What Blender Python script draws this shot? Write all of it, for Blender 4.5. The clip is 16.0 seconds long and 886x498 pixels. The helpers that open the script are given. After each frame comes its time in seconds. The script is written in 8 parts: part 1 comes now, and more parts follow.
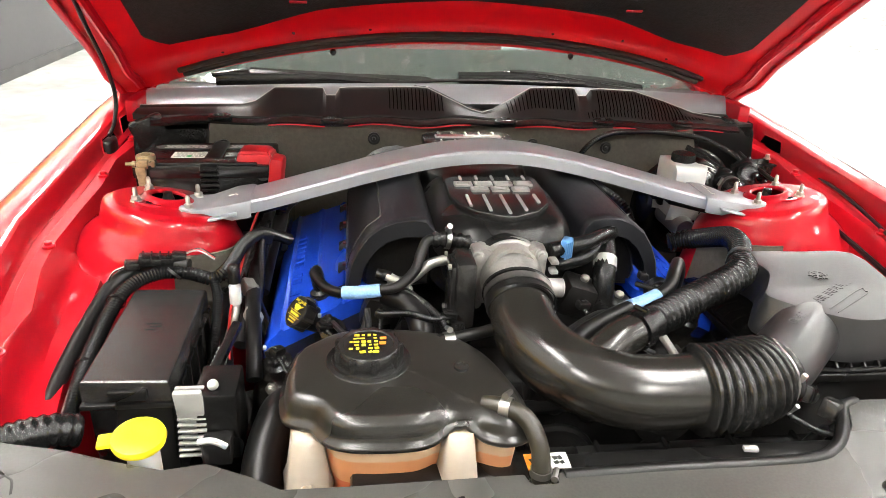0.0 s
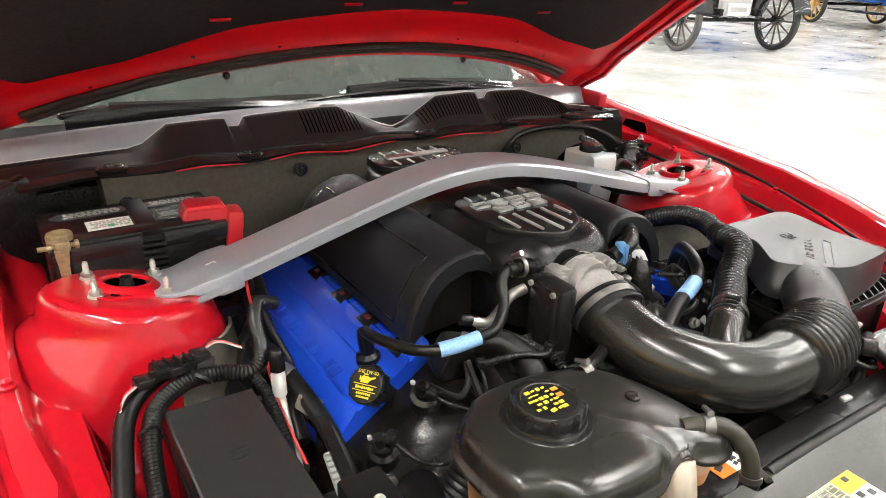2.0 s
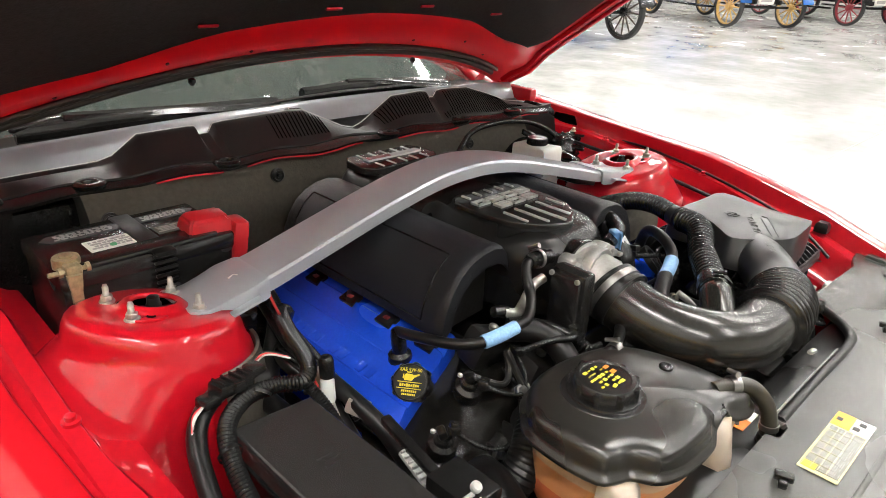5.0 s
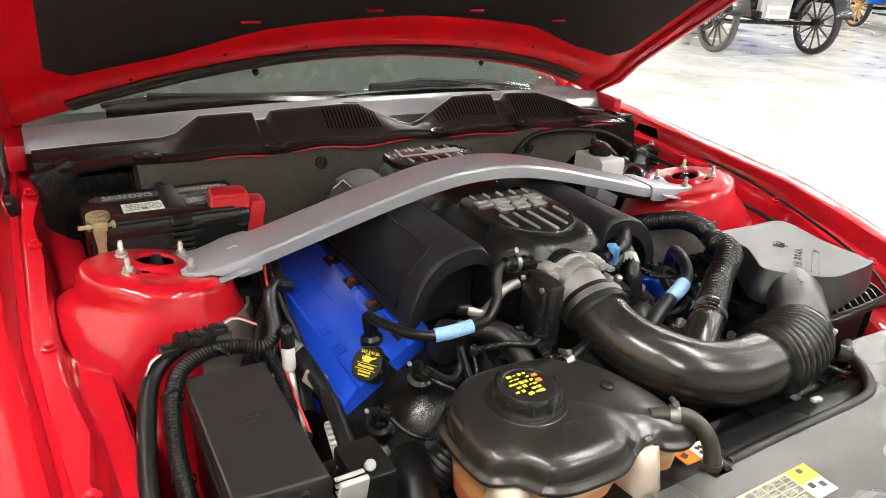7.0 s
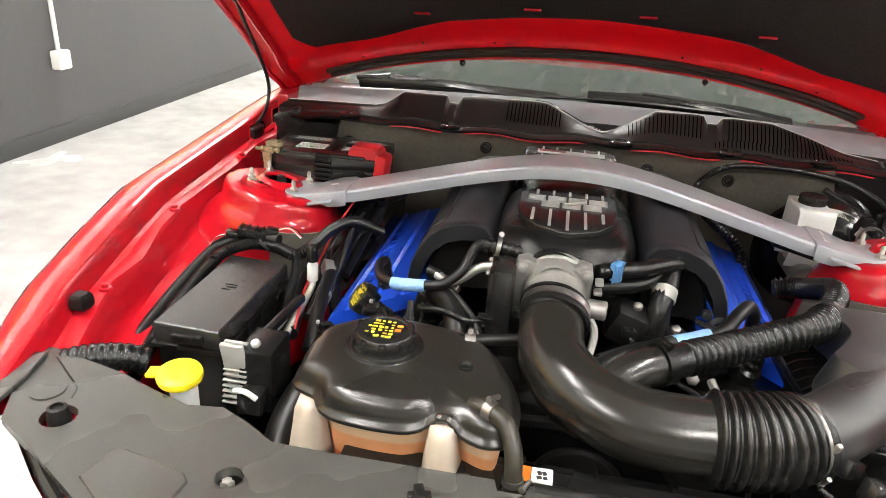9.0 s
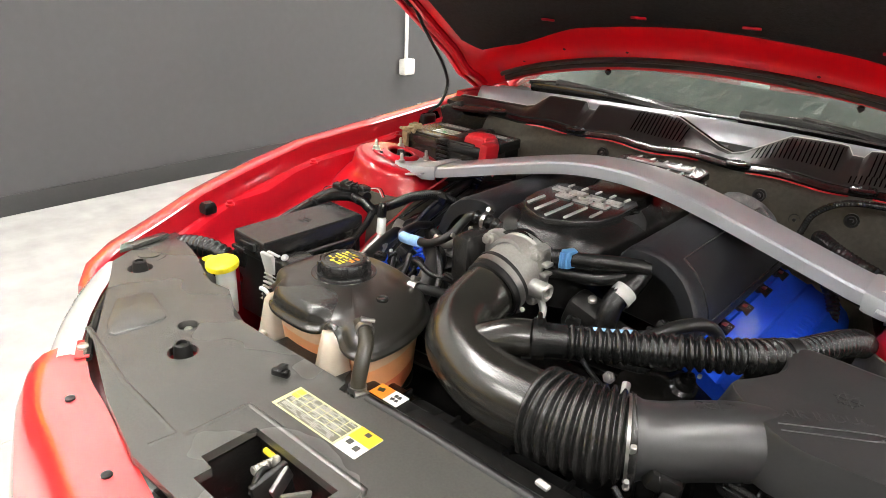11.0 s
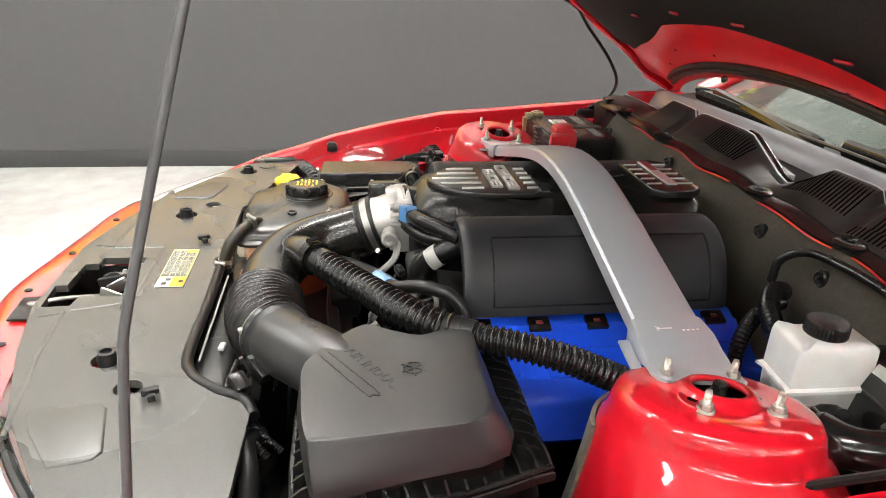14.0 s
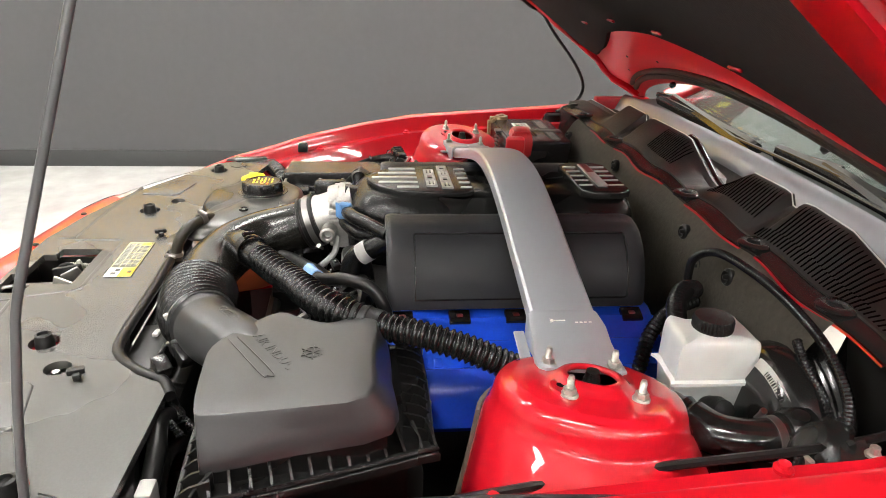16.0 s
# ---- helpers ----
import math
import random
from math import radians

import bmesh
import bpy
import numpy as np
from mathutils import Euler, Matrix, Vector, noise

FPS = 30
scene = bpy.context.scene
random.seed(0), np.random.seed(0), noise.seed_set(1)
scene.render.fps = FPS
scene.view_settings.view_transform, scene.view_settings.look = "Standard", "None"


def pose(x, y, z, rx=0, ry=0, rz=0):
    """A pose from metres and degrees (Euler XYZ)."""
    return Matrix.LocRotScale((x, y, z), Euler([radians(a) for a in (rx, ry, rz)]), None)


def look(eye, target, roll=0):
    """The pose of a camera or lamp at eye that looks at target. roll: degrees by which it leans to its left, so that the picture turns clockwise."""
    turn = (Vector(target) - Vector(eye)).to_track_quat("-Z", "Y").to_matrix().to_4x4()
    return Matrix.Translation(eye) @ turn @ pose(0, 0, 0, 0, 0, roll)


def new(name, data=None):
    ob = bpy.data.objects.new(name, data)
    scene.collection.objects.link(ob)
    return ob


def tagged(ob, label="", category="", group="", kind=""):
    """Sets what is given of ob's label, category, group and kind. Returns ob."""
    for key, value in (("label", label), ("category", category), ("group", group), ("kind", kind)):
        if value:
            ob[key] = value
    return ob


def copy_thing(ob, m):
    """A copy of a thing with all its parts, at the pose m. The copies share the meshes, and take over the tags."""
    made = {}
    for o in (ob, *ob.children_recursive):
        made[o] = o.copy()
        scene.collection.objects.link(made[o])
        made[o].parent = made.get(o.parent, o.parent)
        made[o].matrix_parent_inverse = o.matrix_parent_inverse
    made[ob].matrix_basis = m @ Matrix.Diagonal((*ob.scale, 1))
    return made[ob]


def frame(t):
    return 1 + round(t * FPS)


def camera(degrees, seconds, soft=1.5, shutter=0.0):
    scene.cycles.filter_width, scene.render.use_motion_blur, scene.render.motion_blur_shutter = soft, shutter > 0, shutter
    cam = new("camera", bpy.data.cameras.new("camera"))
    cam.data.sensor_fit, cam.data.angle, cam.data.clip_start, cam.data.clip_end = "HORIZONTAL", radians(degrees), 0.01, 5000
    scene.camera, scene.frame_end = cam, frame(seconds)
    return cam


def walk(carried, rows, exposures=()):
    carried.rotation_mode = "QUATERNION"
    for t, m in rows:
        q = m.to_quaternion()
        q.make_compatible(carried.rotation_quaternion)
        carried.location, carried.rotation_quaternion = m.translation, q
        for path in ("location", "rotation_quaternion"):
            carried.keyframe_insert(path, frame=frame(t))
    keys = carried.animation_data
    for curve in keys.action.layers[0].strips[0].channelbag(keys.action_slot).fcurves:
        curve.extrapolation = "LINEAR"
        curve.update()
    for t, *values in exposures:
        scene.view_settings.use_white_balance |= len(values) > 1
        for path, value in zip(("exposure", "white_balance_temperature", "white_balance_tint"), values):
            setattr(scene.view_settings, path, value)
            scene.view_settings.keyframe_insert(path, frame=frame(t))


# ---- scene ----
cam = camera(65.7, 16.0, soft=0.8)
PATH = [
    (0, (-0.241, -1.163, 1.321), (0.015, 0.641, 0.496), 2.4),
    (0.5, (-0.353, -1.111, 1.325), (0.2, 0.629, 0.508), 2.5),
    (1, (-0.42, -1.033, 1.33), (0.293, 0.649, 0.516), 2.6),
    (1.5, (-0.541, -0.96, 1.316), (0.318, 0.655, 0.508), 2.5),
    (2, (-0.672, -0.896, 1.315), (0.355, 0.621, 0.513), 2.2),
    (2.5, (-0.72, -0.865, 1.316), (0.458, 0.539, 0.515), 2.2),
    (3, (-0.769, -0.841, 1.318), (0.482, 0.501, 0.521), 2.3),
    (3.5, (-0.811, -0.817, 1.319), (0.478, 0.487, 0.519), 2.6),
    (4, (-0.832, -0.796, 1.32), (0.471, 0.494, 0.521), 2.7),
    (4.2, (-0.844, -0.783, 1.323), (0.471, 0.492, 0.519), 3.0),
    (6.3, (-0.871, -0.832, 1.336), (0.437, 0.445, 0.526), 3.8),
    (6.5, (-0.852, -0.866, 1.339), (0.379, 0.486, 0.53), 3.6),
    (7, (-0.68, -0.975, 1.351), (0.277, 0.574, 0.525), 3.7),
    (7.5, (-0.524, -1.084, 1.338), (0.078, 0.637, 0.516), 3.3),
    (8, (-0.386, -1.196, 1.344), (-0.016, 0.587, 0.518), 3.2),
    (8.5, (-0.217, -1.184, 1.337), (-0.115, 0.634, 0.51), 3.5),
    (9, (-0.035, -1.197, 1.327), (-0.329, 0.61, 0.52), 3.3),
    (9.2, (0.032, -1.221, 1.334), (-0.377, 0.564, 0.529), 3.2),
    (11.3, (0.611, -1.064, 1.314), (-0.662, 0.263, 0.529), 2.5),
    (11.5, (0.662, -1.028, 1.32), (-0.661, 0.247, 0.529), 2.4),
    (12, (0.77, -0.884, 1.323), (-0.702, 0.212, 0.529), 2.6),
    (12.5, (0.917, -0.781, 1.329), (-0.7, 0.087, 0.534), 2.7),
    (13, (1.049, -0.667, 1.331), (-0.671, -0.037, 0.529), 2.4),
    (13.5, (1.1, -0.465, 1.317), (-0.687, -0.048, 0.522), 2.0),
    (14, (1.13, -0.372, 1.311), (-0.685, -0.098, 0.517), 2.0),
    (14.5, (1.148, -0.337, 1.301), (-0.678, -0.132, 0.513), 1.7),
    (15, (1.174, -0.303, 1.308), (-0.652, -0.105, 0.518), 1.8),
    (15.5, (1.184, -0.26, 1.306), (-0.646, -0.056, 0.525), 2.0),
    (16, (1.197, -0.234, 1.322), (-0.63, -0.013, 0.538), 2.2),
]
walk(cam, [(t, look(eye, target, roll)) for t, eye, target, roll in PATH], exposures=((0, 0.52), (1.0, 0.24), (2.5, 0.14), (4.0, -0.06), (6.5, 0.0), (7.5, 0.28), (8.5, 0.28), (9.2, 0.26), (11.5, 0.19), (16, 0.20)))

# ---- world and lights ----
world = bpy.data.worlds.new("world")
scene.world = world
world.use_nodes = True
world.node_tree.nodes["Background"].inputs[0].default_value = (0.9, 0.95, 1.0, 1)
world.node_tree.nodes["Background"].inputs[1].default_value = 0.02

# ---- materials ----
def material(name, base, rough=0.5, metal=0.0, coat=0.0, coat_rough=0.05, var=0.12, scale=60.0, bump=0.0,
             bump_scale=400.0, big=4.0, spec=0.5, trans=0.0, sub=0.0, rough_var=0.1, spec_tint=None, emit=None, strength=0.0, stain=None, coat_ior=1.5):
    """A surface with fine grain, broad mottling, uneven gloss and relief."""
    m = bpy.data.materials.new(name)
    m.use_nodes = True
    nt = m.node_tree
    b = nt.nodes["Principled BSDF"]
    b.inputs["Metallic"].default_value = metal
    b.inputs["Specular IOR Level"].default_value = spec
    b.inputs["Coat Weight"].default_value = coat
    if spec_tint:
        b.inputs["Specular Tint"].default_value = (*spec_tint, 1)
    b.inputs["Coat Roughness"].default_value = coat_rough
    b.inputs["Coat IOR"].default_value = coat_ior
    b.inputs["Transmission Weight"].default_value = trans
    b.inputs["Subsurface Weight"].default_value = sub
    if sub:
        b.inputs["Subsurface Radius"].default_value = (0.02, 0.015, 0.012)
        b.inputs["Subsurface Scale"].default_value = 0.5
    co = nt.nodes.new("ShaderNodeTexCoord")
    fine = nt.nodes.new("ShaderNodeTexNoise")
    fine.inputs["Scale"].default_value, fine.inputs["Detail"].default_value = scale, 6
    broad = nt.nodes.new("ShaderNodeTexNoise")
    broad.inputs["Scale"].default_value, broad.inputs["Detail"].default_value = big, 3
    for n in (fine, broad):
        nt.links.new(co.outputs["Object"], n.inputs["Vector"])
    both = nt.nodes.new("ShaderNodeMath")
    both.operation = "ADD"
    nt.links.new(fine.outputs["Fac"], both.inputs[0])
    nt.links.new(broad.outputs["Fac"], both.inputs[1])
    ramp = nt.nodes.new("ShaderNodeMapRange")
    ramp.inputs["From Min"].default_value, ramp.inputs["From Max"].default_value = 0.6, 1.4
    ramp.inputs["To Min"].default_value, ramp.inputs["To Max"].default_value = 0.0, 1.0
    nt.links.new(both.outputs[0], ramp.inputs["Value"])
    mix = nt.nodes.new("ShaderNodeMix")
    mix.data_type = "RGBA"
    lo = [max(0.0, c * (1 - var)) for c in base]
    hi = [min(1.0, c * (1 + var)) for c in base]
    if stain:
        lo = list(stain)
    mix.inputs["A"].default_value, mix.inputs["B"].default_value = (*lo, 1), (*hi, 1)
    nt.links.new(ramp.outputs["Result"], mix.inputs["Factor"])
    nt.links.new(mix.outputs["Result"], b.inputs["Base Color"])
    gloss = nt.nodes.new("ShaderNodeMapRange")
    gloss.inputs["From Min"].default_value, gloss.inputs["From Max"].default_value = 0.3, 0.7
    gloss.inputs["To Min"].default_value = max(0.02, rough * (1 - rough_var))
    gloss.inputs["To Max"].default_value = min(1.0, rough * (1 + rough_var))
    nt.links.new(broad.outputs["Fac"], gloss.inputs["Value"])
    nt.links.new(gloss.outputs["Result"], b.inputs["Roughness"])
    if bump:
        grain = nt.nodes.new("ShaderNodeTexNoise")
        grain.inputs["Scale"].default_value, grain.inputs["Detail"].default_value = bump_scale, 3
        nt.links.new(co.outputs["Object"], grain.inputs["Vector"])
        bp = nt.nodes.new("ShaderNodeBump")
        bp.inputs["Strength"].default_value, bp.inputs["Distance"].default_value = bump, 0.002
        nt.links.new(grain.outputs["Fac"], bp.inputs["Height"])
        nt.links.new(bp.outputs["Normal"], b.inputs["Normal"])
    if emit:
        b.inputs["Emission Color"].default_value, b.inputs["Emission Strength"].default_value = (*emit, 1), strength
    return m


RED = material("red_paint", (0.46, 0.006, 0.015), 0.36, coat=0.35, coat_rough=0.05, spec=0.15, var=0.02, scale=900, big=3, rough_var=0.02)
RED_FENDER = material("red_fender_paint", (0.45, 0.006, 0.013), 0.30, coat=1.0, coat_rough=0.03, coat_ior=2.3, var=0.03, scale=900, big=3, spec=0.12)
RED_OUT = material("red_outer_paint", (0.52, 0.008, 0.010), 0.30, coat=1.0, coat_rough=0.03, coat_ior=2.0, var=0.03, scale=900, big=3)
RED_IN = material("red_inner_paint", (0.40, 0.005, 0.013), 0.34, coat=1.0, coat_rough=0.05, var=0.08, scale=500, big=5, bump=0.012, bump_scale=60, spec=0.12)
BLACK = material("black_plastic", (0.008, 0.0078, 0.0075), 0.27, var=0.25, scale=300, bump=0.12, bump_scale=900, spec=0.30)
SATIN = material("satin_black_plastic", (0.012, 0.0115, 0.011), 0.25, var=0.2, scale=200, bump=0.04, bump_scale=700)
MATTE = material("textured_black_plastic", (0.018, 0.017, 0.0165), 0.26, var=0.18, scale=300, bump=0.12, bump_scale=1200, spec=0.7)
GLOSSY = material("glossy_black_plastic", (0.009, 0.0085, 0.008), 0.17, var=0.2, scale=150, coat=0.2, coat_rough=0.10)
DUCTM = material("worn_black_duct_plastic", (0.014, 0.013, 0.011), 0.25, var=0.2, scale=120, coat=0.10, coat_rough=0.09)
SEALM = material("aged_seal_rubber", (0.026, 0.022, 0.018), 0.5, var=0.3, scale=80, bump=0.2, bump_scale=500)
RUBBER = material("black_rubber", (0.0075, 0.0072, 0.007), 0.34, var=0.3, scale=250, bump=0.15, bump_scale=600, spec=0.28)
LOOM = material("corrugated_loom", (0.008, 0.008, 0.008), 0.26, var=0.2, scale=300, spec=0.4)
BLUE = material("blue_cover_paint", (0.010, 0.062, 0.52), 0.26, var=0.10, scale=200, bump=0.05, bump_scale=300)
STEEL = material("clamp_steel", (0.31, 0.30, 0.285), 0.33, metal=0.95, var=0.12, scale=300)
SILVER = material("silver_brace_paint", (0.365, 0.38, 0.405), 0.30, metal=0.4, var=0.07, scale=700, bump=0.03, bump_scale=900)
CAST = material("cast_aluminium", (0.38, 0.37, 0.35), 0.45, metal=0.7, var=0.15, scale=260, bump=0.25, bump_scale=500)
ZINC = material("zinc_plated_steel", (0.42, 0.41, 0.37), 0.38, metal=0.8, var=0.15, scale=300)
BRASS = material("tarnished_terminal", (0.30, 0.235, 0.135), 0.5, metal=0.5, var=0.4, scale=160, bump=0.2, bump_scale=300)
WHITE_P = material("translucent_white_plastic", (0.62, 0.63, 0.61), 0.36, var=0.12, scale=28, sub=0.25)
LENSM = material("clear_lens_plastic", (0.80, 0.81, 0.80), 0.12, var=0.05, scale=60, coat=1.0, coat_rough=0.03)
MILK_P = material("milky_orange_plastic", (0.60, 0.42, 0.27), 0.30, var=0.15, scale=30, sub=0.25)
CREAM_P = material("milky_tank_plastic", (0.42, 0.36, 0.29), 0.32, var=0.15, scale=40, sub=0.25)
COOLANT = material("orange_coolant_plastic", (0.66, 0.30, 0.13), 0.30, var=0.18, scale=22, sub=0.25)
COOLANT_D = material("deep_coolant_plastic", (0.58, 0.13, 0.05), 0.30, var=0.2, scale=22, sub=0.25)
YELLOW = material("yellow_plastic", (0.80, 0.66, 0.015), 0.38, var=0.06, scale=150)
YPRINT = material("yellow_print", (0.76, 0.60, 0.03), 0.5, var=0.08, scale=200)
ORANGE_L = material("orange_label", (0.80, 0.22, 0.02), 0.45, var=0.05, scale=200)
WHITE_L = material("white_label", (0.80, 0.79, 0.75), 0.45, var=0.04, scale=200)
# black for print, and for the painted shade in small holes
BLACK_L = material("black_print_and_hole_shade", (0.02, 0.02, 0.02), 0.5, var=0.1)
PALEBLUE = material("pale_blue_tape", (0.22, 0.40, 0.66), 0.5, var=0.35, scale=260)
BLUECLIP = material("blue_clip_plastic", (0.07, 0.19, 0.38), 0.42, var=0.2)
FELT = material("grey_firewall_felt", (0.088, 0.079, 0.062), 0.85, var=0.25, scale=120, bump=0.5, bump_scale=260)
LINER = material("black_hood_felt", (0.028, 0.024, 0.022), 0.95, var=0.3, scale=120, bump=0.6, bump_scale=300, spec=0.15)
REDCAP = material("red_terminal_cover", (0.44, 0.012, 0.018), 0.34, var=0.08, scale=100)
IRON = material("dark_engine_metal", (0.011, 0.0105, 0.010), 0.38, var=0.4, scale=90, bump=0.3, bump_scale=200, spec=0.3)
RELAYP = material("grey_relay_plastic", (0.34, 0.34, 0.32), 0.5, var=0.12)
GREYP = material("grey_plate", (0.42, 0.42, 0.40), 0.5, metal=0.3, var=0.12)
REDWIRE = material("red_wire", (0.5, 0.02, 0.02), 0.45)
FLOOR = material("polished_white_floor", (0.41, 0.405, 0.395), 0.20, var=0.22, scale=7.0, big=1.4, spec=0.5, rough_var=0.45)
BANDM = material("yellow_wall_paint", (0.80, 0.47, 0.02), 0.6, var=0.06, scale=20, big=0.8)
WALL = material("dark_grey_wall_paint", (0.068, 0.068, 0.070), 0.7, var=0.06, scale=20, big=0.8, bump=0.1, bump_scale=90)
BASEB = material("dark_baseboard_rubber", (0.036, 0.037, 0.037), 0.5, var=0.1)
CEIL_GREY = material("grey_ceiling_paint", (0.34, 0.34, 0.335), 0.85, var=0.06)
CEIL = material("white_ceiling_paint", (0.72, 0.72, 0.70), 0.8, var=0.04)
CHROME = material("polished_silver_letters", (0.50, 0.50, 0.49), 0.34, metal=0.6, var=0.08)
LAMP = material("lamp_diffuser", (0.9, 0.9, 0.9), 0.6, emit=(1.0, 0.97, 0.92), strength=77.0)
# near-black colour that paints the shade inside holes and slots
HOLE_SHADE = material("hole_shade", (0.002, 0.002, 0.002), 0.95, spec=0.02, var=0.05)
COWLM = material("weathered_cowl_plastic", (0.013, 0.0115, 0.011), 0.40, var=0.2, scale=200, bump=0.1, bump_scale=900, spec=0.3)
AGED = material("aged_rubber", (0.024, 0.021, 0.014), 0.4, var=0.4, scale=60, bump=0.15, bump_scale=500)
ROD = material("grey_painted_rod", (0.055, 0.055, 0.057), 0.3, var=0.15)
TANKM = material("aged_tank_plastic", (0.014, 0.013, 0.011), 0.28, var=0.35, scale=25, spec=0.6, bump=0.06, bump_scale=500)
DASH = material("dark_dashboard", (0.09, 0.095, 0.085), 0.7, var=0.2)
COVERM = material("grained_cover_plastic", (0.050, 0.049, 0.045), 0.26, var=0.16, scale=300, bump=0.10, bump_scale=1400, spec=0.75, rough_var=0.25)
LIDM = material("grained_lid_plastic", (0.020, 0.020, 0.0205), 0.36, var=0.16, scale=300, bump=0.06, bump_scale=1300, spec=0.6)
GREYMETAL = material("grey_cowl_metal", (0.46, 0.47, 0.50), 0.22, metal=0.35, var=0.05, coat=0.6)

GLASS = bpy.data.materials.new("windscreen_glass")
GLASS.use_nodes = True
_nt = GLASS.node_tree
_nt.nodes.remove(_nt.nodes["Principled BSDF"])
_clear = _nt.nodes.new("ShaderNodeBsdfTransparent")
_clear.inputs["Color"].default_value = (0.42, 0.55, 0.50, 1)
_shine = _nt.nodes.new("ShaderNodeBsdfGlossy")
_shine.inputs["Roughness"].default_value = 0.05
_fres = _nt.nodes.new("ShaderNodeFresnel")
_fres.inputs["IOR"].default_value = 3.0
_mixg = _nt.nodes.new("ShaderNodeMixShader")
_nt.links.new(_fres.outputs["Fac"], _mixg.inputs["Fac"])
_nt.links.new(_clear.outputs["BSDF"], _mixg.inputs[1])
_nt.links.new(_shine.outputs["BSDF"], _mixg.inputs[2])
# pale diffuse haze mixed in to stand for bright reflections on the glass
_haze = _nt.nodes.new("ShaderNodeBsdfDiffuse")
_haze.inputs["Color"].default_value = (0.50, 0.60, 0.55, 1)
_hazed = _nt.nodes.new("ShaderNodeMixShader")
_hazed.inputs["Fac"].default_value = 0.09
_nt.links.new(_mixg.outputs["Shader"], _hazed.inputs[1])
_nt.links.new(_haze.outputs["BSDF"], _hazed.inputs[2])
_nt.links.new(_hazed.outputs["Shader"], _nt.nodes["Material Output"].inputs["Surface"])


# ---- mesh helpers ----
def bm_new():
    return bmesh.new()


ROOTS = {}


def thing(name, base, label, category, group="", kind=""):
    ob = new(name)
    ob.empty_display_size = 0.05
    ob.location = base
    ROOTS[ob] = Vector(base)
    return tagged(ob, label, category, group, kind)


def finish(bm, name, mat, angle=38):
    bmesh.ops.recalc_face_normals(bm, faces=bm.faces)
    me = bpy.data.meshes.new(name)
    bm.to_mesh(me)
    bm.free()
    me.materials.append(mat)
    me.shade_smooth()
    me.set_sharp_from_angle(angle=radians(angle))
    return me


def part(name, bm, mat, parent, label="", angle=38):
    """Links a bmesh, given in world metres, as one mesh under a thing or a part."""
    root = ROOTS[parent]
    bmesh.ops.translate(bm, verts=bm.verts, vec=-root)
    ob = new(name, finish(bm, name, mat, angle))
    ob.parent = parent
    ROOTS[ob] = root
    return tagged(ob, label)


def solid(name, bm, mat, label, category, group="", kind="", angle=38):
    """A thing that is one mesh."""
    ob = new(name, finish(bm, name, mat, angle))
    ROOTS[ob] = Vector((0, 0, 0))
    return tagged(ob, label, category, group, kind)


def box(bm, c, s, bev=0.0, rot=(0, 0, 0), seg=2):
    m = pose(*c, *rot) @ Matrix.Diagonal((*s, 1))
    vs = bmesh.ops.create_cube(bm, size=1, matrix=m)["verts"]
    if bev:
        es = list({e for v in vs for e in v.link_edges})
        bmesh.ops.bevel(bm, geom=es, offset=bev, segments=seg, affect="EDGES", profile=0.5)
    return bm


def loft(bm, rings, closed=True, caps=True):
    """Skins rings of equally many points."""
    vr = [[bm.verts.new(p) for p in r] for r in rings]
    n = len(rings[0])
    for a, b in zip(vr, vr[1:]):
        for i in range(n if closed else n - 1):
            j = (i + 1) % n
            bm.faces.new((a[i], a[j], b[j], b[i]))
    if caps and closed:
        for r in (vr[0], vr[-1]):
            try:
                bm.faces.new(r)
            except ValueError:
                pass
    return bm


def basis(axis):
    z = Vector(axis).normalized()
    x = z.orthogonal().normalized() if abs(z.z) < 0.999 else Vector((1, 0, 0))
    if abs(z.z) < 0.999:
        x = Vector((0, 0, 1)).cross(z).normalized()
    return x, z.cross(x), z


def lathe(bm, prof, c, axis=(0, 0, 1), n=28, turn=0.0, hollow=False):
    """Turns a profile of (radius, height) about an axis through c."""
    x, y, z = basis(axis)
    c = Vector(c)
    rings = []
    for r, h in prof:
        r = max(r, 1e-4)
        rings.append([c + z * h + (x * math.cos(a) + y * math.sin(a)) * r for a in (turn + 2 * math.pi * i / n for i in range(n))])
    return loft(bm, rings + rings[:1], caps=False) if hollow else loft(bm, rings)


def spline(pts, per=8, closed=False):
    """Catmull-Rom points through pts."""
    P = [Vector(p) for p in pts]
    n = len(P)
    out = []
    for i in range(n if closed else n - 1):
        if closed:
            a, b, c, d = P[(i - 1) % n], P[i], P[(i + 1) % n], P[(i + 2) % n]
        else:
            b, c = P[i], P[i + 1]
            a = P[i - 1] if i else b * 2 - c
            d = P[i + 2] if i + 2 < n else c * 2 - b
        for k in range(per):
            t = k / per
            out.append(0.5 * ((2 * b) + (c - a) * t + (2 * a - 5 * b + 4 * c - d) * t * t + (3 * b - a - 3 * c + d) * t ** 3))
    if not closed:
        out.append(P[-1])
    return out


